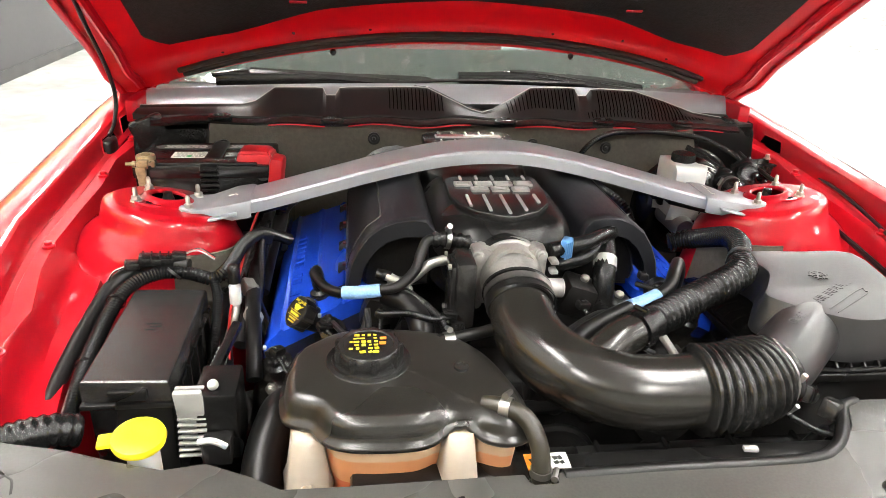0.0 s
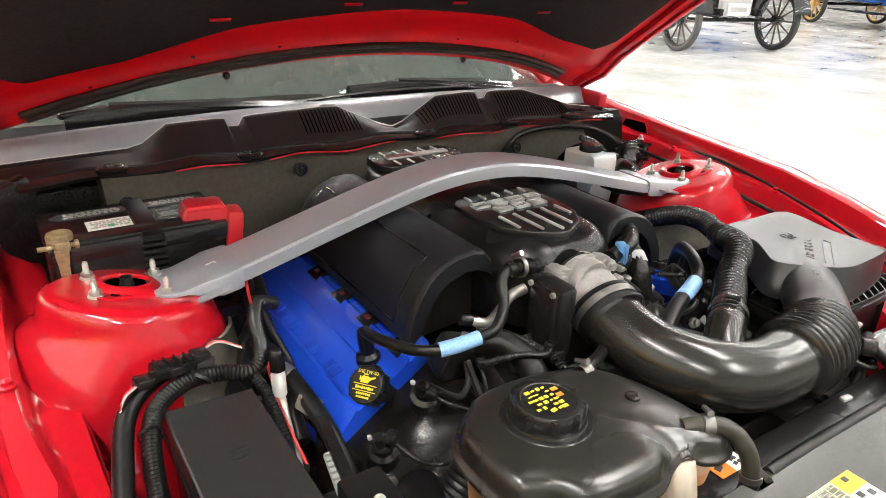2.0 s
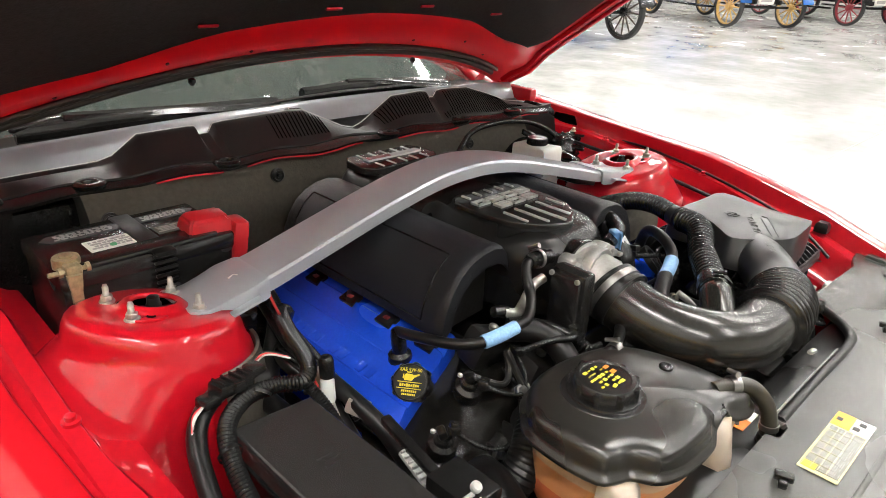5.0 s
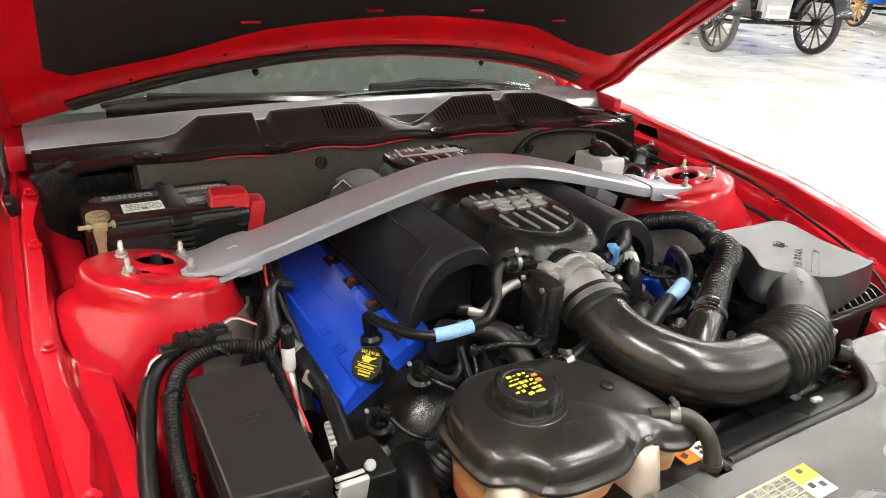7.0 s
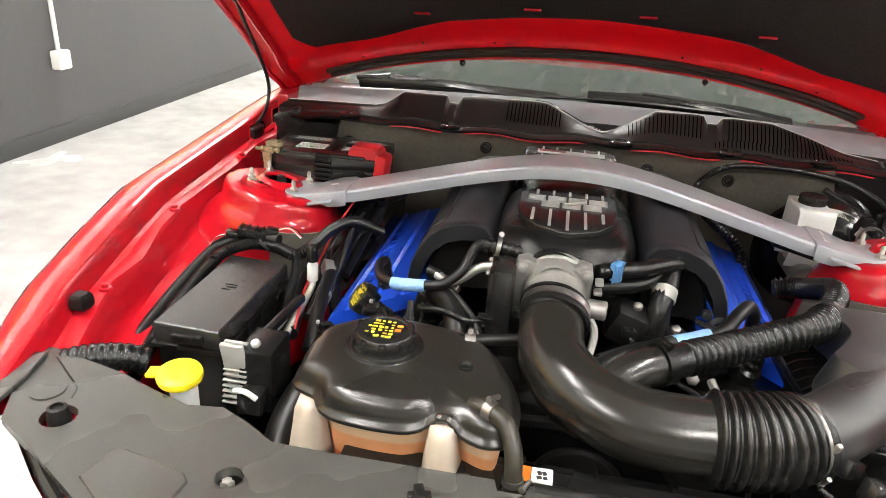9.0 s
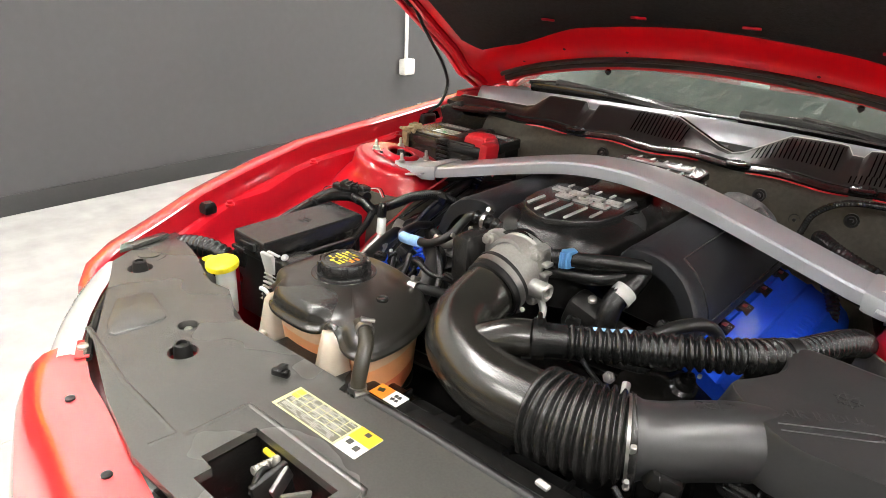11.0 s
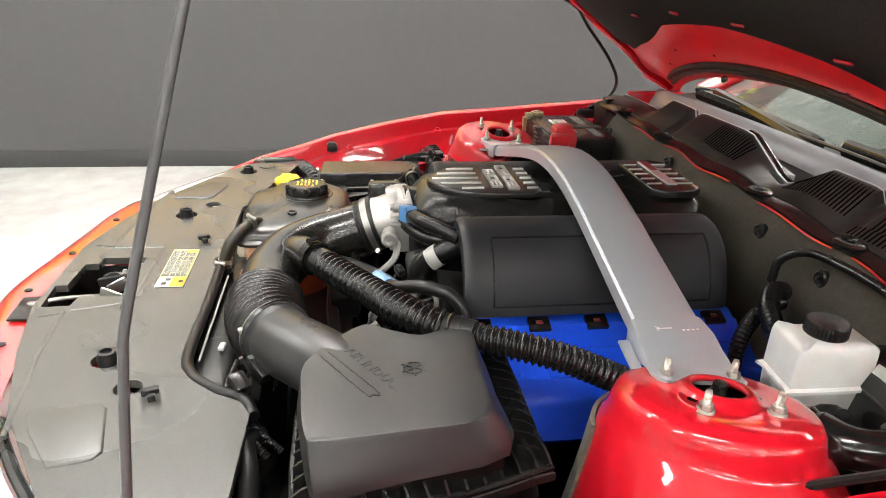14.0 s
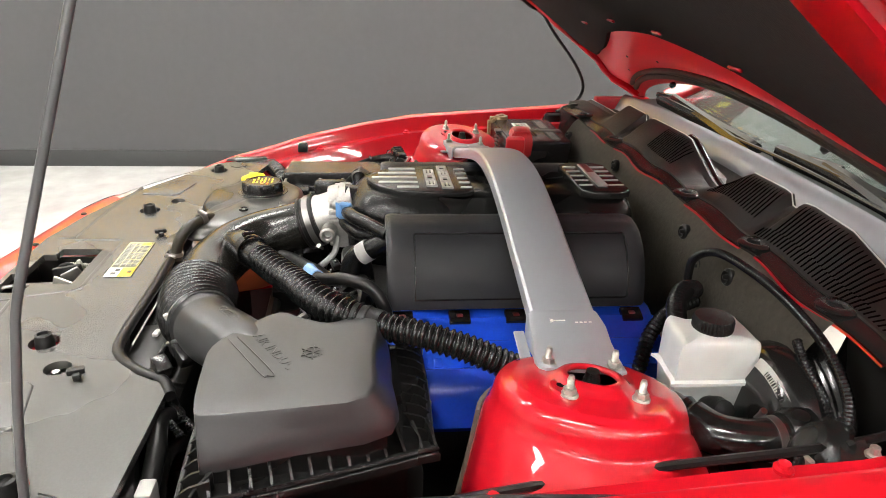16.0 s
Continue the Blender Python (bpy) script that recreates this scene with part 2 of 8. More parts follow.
def sweep(bm, path, radius, n=12, caps=True, squash=1.0):
    """A tube along path; radius is a number or a function of the length run (0 to the total)."""
    P = [Vector(p) for p in path]
    run = [0.0]
    for a, b in zip(P, P[1:]):
        run.append(run[-1] + (b - a).length)
    rings, up = [], Vector((0, 0, 1))
    prev = None
    for i, p in enumerate(P):
        d = (P[min(i + 1, len(P) - 1)] - P[max(i - 1, 0)]).normalized()
        if prev is None:
            s = d.orthogonal() if abs(d.z) > 0.95 else d.cross(up)
        else:
            s = prev - d * prev.dot(d)
        s.normalize()
        prev = s
        u = s.cross(d)
        r = radius(run[i], run[-1]) if callable(radius) else radius
        rings.append([p + (s * math.cos(a) + u * math.sin(a) * squash) * r for a in (2 * math.pi * k / n for k in range(n))])
    return loft(bm, rings, caps=caps)


def hose(bm, pts, r, n=12, per=8):
    return sweep(bm, spline(pts, per), r, n)


def resample(path, step):
    P = [Vector(p) for p in path]
    out, left = [P[0]], step
    for a, b in zip(P, P[1:]):
        d = (b - a).length
        at = 0.0
        while d - at >= left:
            at += left
            out.append(a.lerp(b, at / d))
            left = step
        left -= d - at
    return out


def ribbed(bm, pts, r, pitch, depth, n=14, per=10):
    """A corrugated hose."""
    path = resample(spline(pts, per), pitch / 4)
    return sweep(bm, path, lambda s, total: r - depth * (0.5 + 0.5 * math.cos(2 * math.pi * s / pitch)), n)


def offset2(poly, d):
    """A closed plan outline moved inwards by d."""
    n = len(poly)
    area = sum(poly[i][0] * poly[(i + 1) % n][1] - poly[(i + 1) % n][0] * poly[i][1] for i in range(n))
    s = 1 if area > 0 else -1
    out = []
    for i in range(n):
        a, b, c = Vector(poly[i - 1][:2]), Vector(poly[i][:2]), Vector(poly[(i + 1) % n][:2])
        t1, t2 = (b - a).normalized(), (c - b).normalized()
        m = Vector((-(t1.y + t2.y), t1.x + t2.x))
        if m.length < 1e-6:
            m = Vector((-t1.y, t1.x))
        m.normalize()
        k = max(0.5, m.dot(Vector((-t1.y, t1.x))))
        out.append(b + m * (s * d / k))
    return out


def smooth2(poly, per=4):
    return [(p.x, p.y) for p in spline([(x, y, 0) for x, y in poly], per, closed=True)]


def slab(bm, poly, z0, z1, bev=0.0, low_bev=0.0, steps=3, top=None):
    """A plan outline raised from z0 to z1 with rounded edges. top: a function that adds height by place."""
    add = top or (lambda x, y: 0.0)
    rings = []

    def ring(d, z):
        q = offset2(poly, d) if d else [Vector(p) for p in poly]
        rings.append([(p[0], p[1], z + (add(p[0], p[1]) if z > z0 + 1e-5 or top is None else 0)) for p in q])
    if low_bev:
        for k in range(steps, 0, -1):
            a = math.pi / 2 * k / steps
            ring(low_bev * (1 - math.cos(a)), z0 + low_bev * (1 - math.sin(a)))
    else:
        ring(0, z0)
    if bev:
        for k in range(steps + 1):
            a = math.pi / 2 * k / steps
            ring(bev * (1 - math.cos(a)), z1 - bev * (1 - math.sin(a)))
    else:
        ring(0, z1)
    return loft(bm, rings)


def flat_text(text, size, depth, m, align="CENTER", stretch=1.0):
    """Letters in the built-in font as a bmesh, laid by the pose m."""
    cu = bpy.data.curves.new("letters", "FONT")
    cu.body, cu.size, cu.extrude, cu.align_x, cu.align_y = text, size, depth, align, "CENTER"
    cu.resolution_u = 2
    ob = bpy.data.objects.new("letters", cu)
    me = bpy.data.meshes.new_from_object(ob)
    bm = bmesh.new()
    bm.from_mesh(me)
    bpy.data.objects.remove(ob)
    bpy.data.curves.remove(cu)
    bpy.data.meshes.remove(me)
    bmesh.ops.transform(bm, matrix=m @ Matrix.Diagonal((stretch, 1, 1, 1)), verts=bm.verts)
    return bm


def mirror(bm):
    for v in bm.verts:
        v.co.x = -v.co.x
    return bm


def lerp(a, b, t):
    return a + (b - a) * t


def table(xs, ys, x):
    return float(np.interp(x, xs, ys))


# ---- room ----
def slab_box(name, lo, hi, mat, label, category, kind="structure"):
    bm = box(bm_new(), [(a + b) / 2 for a, b in zip(lo, hi)], [b - a for a, b in zip(lo, hi)])
    return solid(name, bm, mat, label, category, kind=kind)


slab_box("floor", (-3.5, -10, -0.2), (30, 18, 0), FLOOR, "polished pale grey-white concrete showroom floor", "floor")
slab_box("wall_west", (-3.5, -10, 0), (-3.3, 18, 1.5), WALL, "dark grey painted showroom wall", "wall")
slab_box("wall_west_band", (-3.5, -10, 1.5), (-3.3, 18, 2.0), BANDM, "bright yellow painted band on the showroom wall", "wall")
slab_box("wall_west_upper", (-3.5, -10, 2.0), (-3.3, 18, 4.4), CEIL, "white upper part of the showroom wall", "wall")
SIGN_R = material("maroon_sign_paint", (0.16, 0.015, 0.02), 0.4, var=0.1)
_t = thing("wall_sign", (-3.29, 1.35, 1.8), "maroon wall sign with yellow stripes and a dark panel", "sign")
part("board", box(bm_new(), (-3.285, 1.35, 1.86), (0.03, 2.0, 0.78), 0.004), SIGN_R, _t)
for k in range(3):
    part("stripe", box(bm_new(), (-3.267, 0.62 + 0.13 * k, 1.86), (0.006, 0.055, 0.6), 0, (35, 0, 0)), YPRINT, _t, "yellow stripe")
part("panel", box(bm_new(), (-3.267, 1.95, 1.86), (0.006, 0.5, 0.6)), BLACK_L, _t, "dark panel")
for k in range(5):
    part("print_bar", box(bm_new(), (-3.267, 1.2 + 0.11 * k, 1.95 - 0.03 * k), (0.006, 0.06, 0.13)), YPRINT, _t, "yellow printed bar")
slab_box("wall_east", (30, -10, 0), (30.2, 18, 4.4), CEIL, "pale painted showroom wall", "wall")
slab_box("wall_north", (-3.3, 18, 0), (30, 18.2, 4.4), CEIL, "pale painted showroom wall", "wall")
slab_box("wall_south", (-3.3, -10.2, 0), (30, -10, 4.4), CEIL, "pale painted showroom wall", "wall")
slab_box("ceiling", (-3.5, -10.2, 4.4), (30.2, 18.2, 4.6), CEIL_GREY, "grey painted showroom ceiling", "ceiling")
_bm = box(bm_new(), (-3.294, 4, 0.053), (0.012, 27.9, 0.106), 0.003)
solid("baseboard", _bm, BASEB, "dark rubber baseboard along the grey wall", "baseboard", kind="structure")
for jx, jy, w, d in ((-1.4, 4, 0.006, 27.9), (3.2, 4, 0.006, 27.9)):
    solid("trim", box(bm_new(), (jx, jy, 0.0005), (w, d, 0.003)), GREYP, "thin saw-cut joint line in the floor", "floor joint", kind="structure")
for jy in (-4.4, 0.7, 5.8):
    solid("trim", box(bm_new(), (13, jy, 0.0004), (32, 0.006, 0.003)), GREYP, "thin saw-cut joint line in the floor", "floor joint", kind="structure")


def ceiling_light(x, y, w=0.34, l=2.4):
    t = thing("ceiling_light", (x, y, 4.4), "long white linear ceiling light, switched on", "ceiling light", group="ceiling lights")
    bm = bm_new()
    for sx, sy, a, b in ((-w / 2, 0, 0.02, l), (w / 2, 0, 0.02, l), (0, -l / 2, w, 0.02), (0, l / 2, w, 0.02)):
        box(bm, (x + sx, y + sy, 4.365), (a, b, 0.07), 0.003)
    part("frame", bm, CEIL, t)
    part("diffuser", box(bm_new(), (x, y, 4.36), (w - 0.02, l - 0.02, 0.03), 0.004), LAMP, t, "glowing white diffuser")
    return t


_lamp = ceiling_light(-1.9, -0.9)
for lx in (-1.9, 1.9, 5.7, 10.0, 15.0, 21.0):
    for ly in (-4.4, -0.9, 3.0, 7.0, 11.0, 15.5):
        if (lx, ly) != (-1.9, -0.9) and (lx, ly) != (1.9, 3.0):
            copy_thing(_lamp, pose(lx, 4.0 if (lx, ly) == (-1.9, 3.0) else ly, 4.4))

# wall socket with its conduit
_t = thing("wall_outlet", (-3.28, 2.84, 0.525), "white surface-mounted wall outlet box with a conduit", "wall outlet")
part("box", box(bm_new(), (-3.265, 2.84, 0.525), (0.07, 0.115, 0.12), 0.012), WHITE_L, _t)
part("conduit", sweep(bm_new(), [(-3.275, 2.84, 0.57), (-3.275, 2.84, 2.6), (-3.275, 2.84, 4.38)], 0.014), WHITE_L, _t)

# ---- the red car's body ----
EDGE_Y = [-0.70, -0.66, -0.6, -0.5, -0.4, -0.25, -0.1, 0.1, 0.3, 0.5, 0.9]
EDGE_Z = [0.768, 0.778, 0.795, 0.820, 0.848, 0.879, 0.902, 0.917, 0.933, 0.951, 0.975]
EDGE_X = [0.635, 0.694, 0.726, 0.744, 0.764, 0.782, 0.80, 0.803, 0.803, 0.80, 0.79]
RAIL_X = [0.70, 0.715, 0.735, 0.76, 0.778, 0.795, 0.803, 0.803, 0.803, 0.80, 0.79]

car = thing("red_car_body", (0, 0.5, 0), "bright red sports coupe body with its bonnet open", "car")


def fender(s, lip):
    """Outer wing: rounded crown, a crisp inner crease and the lip down to the gutter."""
    ys = [-0.70, -0.68, -0.66, -0.63, -0.6, -0.56, -0.52, -0.48, -0.44, -0.4, -0.35, -0.3, -0.24, -0.18, -0.1, 0, 0.12, 0.24, 0.37, 0.5, 0.6, 0.75, 0.9, 1.6]
    rings = []
    for y in ys:
        e, x = table(EDGE_Y, EDGE_Z, y), table(EDGE_Y, EDGE_X, y)
        f = min(1.0, max(0.0, (-0.1 - y) / 0.3))
        g = 1 - 0.45 * min(1.0, max(0.0, (-0.45 - y) / 0.2))
        w = 0.046 * (1 - f) + 0.040 * f
        pts = [(x + 0.105 * g, 0.35), (x + 0.105 * g, e - 0.26), (x + 0.090 * g, e - 0.16), (x + 0.068 * g, e - 0.09), (x + 0.046 * g, e - 0.045), (x + 0.030 * g, e - 0.020),
               (x + 0.012, e - 0.009), (x - 0.010, e - 0.0045), (x - w + 0.008, e - 0.004), (x - w + 0.002, e - 0.007), (x - w - 0.002, e - 0.014), (x - w - 0.006, e - 0.03), (x - w - 0.010, e - 0.042), (x - w - 0.022, e - 0.046),
               (x - w - 0.022, e - 0.052), (x - 0.02, e - 0.05), (x + 0.02 * g, e - 0.08), (x + 0.06 * g, e - 0.15), (x + 0.09 * g, 0.35)]
        if lip:
            pts = pts[9:14] + [(x - w - 0.0195, e - 0.050), (x - w - 0.007, e - 0.0455), (x - w - 0.003, e - 0.03), (x - w + 0.001, e - 0.014)]
        else:
            pts = pts[:10] + [(x - w + 0.004, e - 0.013), (x - 0.012, e - 0.012), (x + 0.008, e - 0.017)] + pts[16:]
        rings.append([(s * px, y, pz) for px, pz in pts])
    return loft(bm_new(), rings)


def apron(s):
    """Inner wing: the gutter, the bolted rail and the wall down to the wheel house."""
    ys = [-0.6, -0.55, -0.5, -0.42, -0.34, -0.27, -0.18, -0.1, 0, 0.12, 0.24, 0.37, 0.47, 0.56]
    rings = []
    for y in ys:
        e, x = table(EDGE_Y, EDGE_Z, y), table(EDGE_Y, RAIL_X, y)
        w = 0.006 * math.sin(y * 31) + 0.004 * math.sin(y * 57 + 1)
        back = max(0.0, (y - 0.2)) * 0.10
        pts = [(x - 0.054, e - 0.048), (x - 0.060, e - 0.054), (x - 0.068, e - 0.05), (x - 0.074, e - 0.042 + w * 0.5), (x - 0.097 + w, e - 0.042 + w * 0.4),
               (x - 0.102 + w, e - 0.049), (x - 0.106 + w, e - 0.078), (x - 0.122, e - 0.098), (x - 0.152, e - 0.105 - back), (x - 0.158, e - 0.12 - back),
               (x - 0.165, e - 0.22 - back), (x - 0.19, 0.45), (x - 0.17, 0.45), (x - 0.145, e - 0.22), (x - 0.10, e - 0.11), (x - 0.05, e - 0.065)]
        rings.append([(s * px, y, pz) for px, pz in pts])
    return loft(bm_new(), rings)


def tower(s):
    c = (s * 0.563, 0.018)
    bm = bm_new()
    prof = [(0.0275, 0.8885), (0.0268, 0.8905), (0.0275, 0.8935), (0.031, 0.8950), (0.0355, 0.8942), (0.041, 0.8890), (0.0455, 0.8848), (0.051, 0.8835), (0.070, 0.8833), (0.086, 0.8828), (0.092, 0.8815), (0.094, 0.8800), (0.0985, 0.8788), (0.103, 0.8755), (0.1068, 0.869),
            (0.1095, 0.860), (0.1125, 0.848), (0.1155, 0.842), (0.1180, 0.836), (0.1205, 0.828), (0.1230, 0.815), (0.1265, 0.795), (0.131, 0.765), (0.137, 0.73), (0.144, 0.68), (0.15, 0.60), (0.15, 0.48)]
    n = 48
    rings = []
    for r, z in prof:
        ring = []
        for i in range(n):
            a = 2 * math.pi * i / n
            dx, dy = math.cos(a), math.sin(a)
            k = 1.0
            if z < 0.845:
                k += min(0.5, (0.845 - z) * 9) * max(0, dx * s) ** 1.5 - (0.845 - z) * 0.1 * max(0, -dx * s) ** 2
            ring.append((c[0] + r * k * dx, c[1] + r * k * dy * 1.02, z + (0.2 * s * r * dx - 0.11 * r * dy) * min(1.0, max(0.0, (z - 0.74) / 0.115))))
        rings.append(ring)
    loft(bm, rings, caps=False)
    return bm


def nut(bm, x, y, z, tip=0.023):
    lathe(bm, [(0.0112, z), (0.0112, z + 0.002), (0.0100, z + 0.004)], (x, y, 0), n=20)
    lathe(bm, [(0.0080, z + 0.004), (0.0086, z + 0.005), (0.0086, z + 0.0105), (0.0078, z + 0.0115)], (x, y, 0), n=6)
    prof = [(0.0045, z + 0.0115)]
    h = z + 0.0115
    while h < z + tip:
        prof += [(0.0047, h), (0.0040, h + 0.0008), (0.0047, h + 0.0016)]
        h += 0.0018
    prof += [(0.0038, h + 0.001), (0.0034, h + 0.004), (0.002, h + 0.0045)]
    lathe(bm, prof, (x, y, 0), n=12)
    bmesh.ops.transform(bm, matrix=Matrix.Translation((x, y, z)) @ Matrix.Scale(0.88, 4) @ Matrix.Translation((-x, -y, -z)), verts=bm.verts)
    return bm


for s in (-1, 1):
    wing = part("front_fender", fender(s, False), RED_FENDER, car, "glossy red front wing")
    part("wing_lip", fender(s, True), RED_IN, wing, "red inner lip of the wing")
    for ya, yb, za, zb in ((0.272, 0.356, 0.891, 0.917), (0.398, 0.458, 0.899, 0.930)):
        quad = [(yb + 0.008, za), (ya, za), (ya + 0.018, zb), (yb, zb)]
        quad = smooth2([p for a, b in zip(quad, quad[1:] + quad[:1]) for p in ((lerp(a[0], b[0], 0.12), lerp(a[1], b[1], 0.12)), (lerp(a[0], b[0], 0.88), lerp(a[1], b[1], 0.88)))], 2)
        face = []
        for p in quad:
            e, x = table(EDGE_Y, EDGE_Z, p[0]), table(EDGE_Y, EDGE_X, p[0]) - 0.048
            face.append(Vector((s * (x - 0.008 * min(1.0, max(-0.4, (e - 0.014 - p[1]) / 0.028))), p[0], p[1])))
        # a dark solid set in the lip paints the shade of an opening
        part("cutout_shade", loft(bm_new(), [[(p.x + s * d, p.y, p.z) for p in face] for d in (-0.0012, 0.004)]), HOLE_SHADE, wing, "dark patch for the shade inside a wing lip cut-out")
        part("cutout_rim", sweep(bm_new(), [(p.x - s * 0.0008, p.y, p.z) for p in face + face[:1]], 0.0016, 6), RED_IN, wing)
    part("inner_wing", apron(s), RED_IN, car, "red painted inner wing rail")
    tw = part("strut_tower", tower(s), RED_IN, car, "domed red strut tower", 75)
    part("strut_top_mount", lathe(bm_new(), [(0.001, 0.848), (0.07, 0.848), (0.07, 0.854), (0.024, 0.858), (0.020, 0.874), (0.010, 0.878), (0.010, 0.888), (0.0085, 0.891), (0.0075, 0.899), (0.001, 0.900)],
          (s * 0.563, 0.018, 0), n=24), BLACK, tw, "black strut top with its centre nut")
    for dx, dy, z in ((0.042, -0.039, 0.897), (0.042, 0.042, 0.888), (-0.042, -0.040, 0.8815), (-0.042, 0.042, 0.8735)):
        part("stud_nut", nut(bm_new(), s * (0.563 + dx), 0.018 + dy, z), ZINC, tw, "zinc flange nut on a threaded stud")
    ear = []
    for k in range(28):
        a = 2 * math.pi * k / 28
        ear.append((s * (0.586 + 0.024 * math.cos(a)), -0.022 + 0.015 * math.sin(a)))
    part("stud_plate", loft(bm_new(), [[(x, y, 0.884 + 0.206 * (s * x - 0.563) - 0.11 * (y - 0.018) + d) for x, y in (offset2(ear, o) if o else ear)] for o, d in ((0, -0.003), (0, 0.0015), (0.0012, 0.0025), (0.008, 0.0025), (0.0125, 0.0022))]), RED_IN, tw, "red painted stud plate")
    # near-black disc paints the shade of a small hole
    part("hole_disc", lathe(bm_new(), [(0.0055, -0.004), (0.0055, 0.0032), (0.004, 0.0028), (0.001, 0.0026)], (s * 0.584, -0.024, 0.884 + 0.206 * 0.021 + 0.11 * 0.042), (-0.2 * s, 0.11, 1), 14), HOLE_SHADE, tw, "small dark disc for the shade in a hole")
    # slots and plugs on the rail
    for y in (-0.36, -0.12, 0.16, 0.36):
        e, x = table(EDGE_Y, EDGE_Z, y), table(EDGE_Y, RAIL_X, y)
        part("rail_bolt", lathe(bm_new(), [(0.010, e - 0.041), (0.010, e - 0.037), (0.006, e - 0.036), (0.006, e - 0.031), (0.003, e - 0.03)], (s * (x - 0.088), y, 0), n=10), RED, car, "red painted flange bolt")
    # rubber bonnet stop
    e = table(EDGE_Y, EDGE_Z, -0.408)
    bm = loft(bm_new(), [[(s * (0.7 + px * k), -0.408 + py * k, e - 0.036 + pz * 1.1) for px, py in ((-0.011, -0.013), (0.011, -0.013), (0.014, 0), (0.011, 0.013), (-0.011, 0.013), (-0.014, 0))]
              for k, pz in ((1, 0), (1.05, 0.008), (0.95, 0.016), (0.7, 0.020))])
    part("bonnet_stop", bm, RUBBER, car, "black rubber bonnet stop")

# firewall with its felt, and the ledge above it
def wall_y(x):
    return 0.283 + 0.012 * math.cos(x * 4.0)


xs = [-0.66 + 1.32 * i / 44 for i in range(45)]
bm = bm_new()
loft(bm, [[(x, wall_y(x) + 0.035 * k2, z) for x in xs if abs(x) < 0.56] for z, k2 in ((0.45, 0.0), (0.7, 0.0), (0.86, 0.1), (0.905, 0.35), (0.935, 0.9), (0.945, 1.25))], closed=False)
bmesh.ops.solidify(bm, geom=bm.faces[:], thickness=0.012)
firewall = part("firewall", bm, FELT, car, "grey felt-lined firewall")
# black sheets added to fill the dark corners beside the felt
for s in (-1, 1):
    bm = loft(bm_new(), [[(s * x, y + 0.04 * (0.70 - x), z) for x in (0.545, 0.60, 0.65, 0.70)] for y, z in ((0.31, 0.45), (0.31, 0.86), (0.325, 0.93), (0.34, 0.942))], closed=False)
    bmesh.ops.solidify(bm, geom=bm.faces[:], thickness=0.012)
    part("corner_fill", bm, BLACK, firewall, "black sheet added to fill the corner beside the felt")


def plug(x, y, z, r=0.0135, ax=(0, -1, 0.12)):
    return lathe(bm_new(), [(r, -0.004), (r, 0.003), (r * 0.75, 0.006), (r * 0.6, 0.002), (r * 0.3, 0.002), (r * 0.25, 0.008), (0.001, 0.009)], (x, y, z), ax, 20)


for px, pz in ((-0.195, 0.918), (-0.51, 0.905), (0.16, 0.905), (0.235, 0.875), (0.33, 0.90)):
    part("grommet", plug(px, wall_y(px) + 0.012, pz), RUBBER, firewall, "black rubber firewall grommet")

# cowl ledge with red seam
def ledge_z(x):
    return 0.952 - 0.020 * max(0, x) ** 1.5 - 0.006 * math.sin(x * 17) ** 2


rings = []
for x in xs:
    y0, z0 = 0.316 + 0.004 * math.sin(x * 23), ledge_z(x)
    rings.append([(x, y0, z0 - 0.006), (x, y0 - 0.003, z0), (x, y0 + 0.004, z0 + 0.004), (x, y0 + 0.03, z0 + 0.008), (x, y0 + 0.03, z0 - 0.006)])
ledge = part("cowl_ledge", loft(bm_new(), rings), SATIN, car, "black weatherstrip ledge along the firewall top")
for lo_, hi_ in ((-0.42, -0.30), (-0.25, 0.02), (0.12, 0.31), (0.35, 0.62)):
    rings = [[(x, 0.3128 + 0.004 * math.sin(x * 23), ledge_z(x) - 0.0072), (x, 0.3138 + 0.004 * math.sin(x * 23), ledge_z(x) - 0.0045), (x, 0.320, ledge_z(x) - 0.006)] for x in np.linspace(lo_, hi_, 16)]
    part("cowl_flange", loft(bm_new(), rings), RED_IN, car, "thin red painted cowl flange")
for px in (-0.52, -0.284, 0.10, 0.33, 0.52):
    pz = ledge_z(px) + 0.009
    bm = lathe(bm_new(), [(0.024, pz - 0.004), (0.025, pz), (0.021, pz + 0.003), (0.013, pz + 0.003), (0.011, pz), (0.011, pz - 0.004)], (px, 0.328, 0), n=22)
    part("push_pin", bm, SATIN, ledge, "oval black push-pin boss")

# bumper skin and nose
NOSE = [(-0.43, -0.785), (-0.396, -0.806), (-0.33, -0.828), (-0.25, -0.842), (-0.111, -0.868), (0, -0.885), (0.111, -0.868), (0.25, -0.842), (0.33, -0.828), (0.396, -0.806), (0.43, -0.785)]
path = spline([(x, y, 0) for x, y in NOSE], 4)
rings = []
for p in path:
    n2 = Vector((p.x * 0.5, -1, 0)).normalized()
    z0 = 0.772 + 0.01 * abs(p.x)
    rings.append([(p.x + n2.x * o, p.y + n2.y * o, z0 + dz) for o, dz in ((-0.012, -0.012), (-0.012, -0.004), (0.03, -0.004), (0.05, -0.008), (0.066, -0.02), (0.085, -0.06), (0.11, -0.16), (0.12, -0.42), (0.10, -0.42), (0.09, -0.16), (0.05, -0.04), (0.02, -0.014))])
bumper = part("front_bumper", loft(bm_new(), rings), RED_OUT, car, "glossy red front bumper skin")
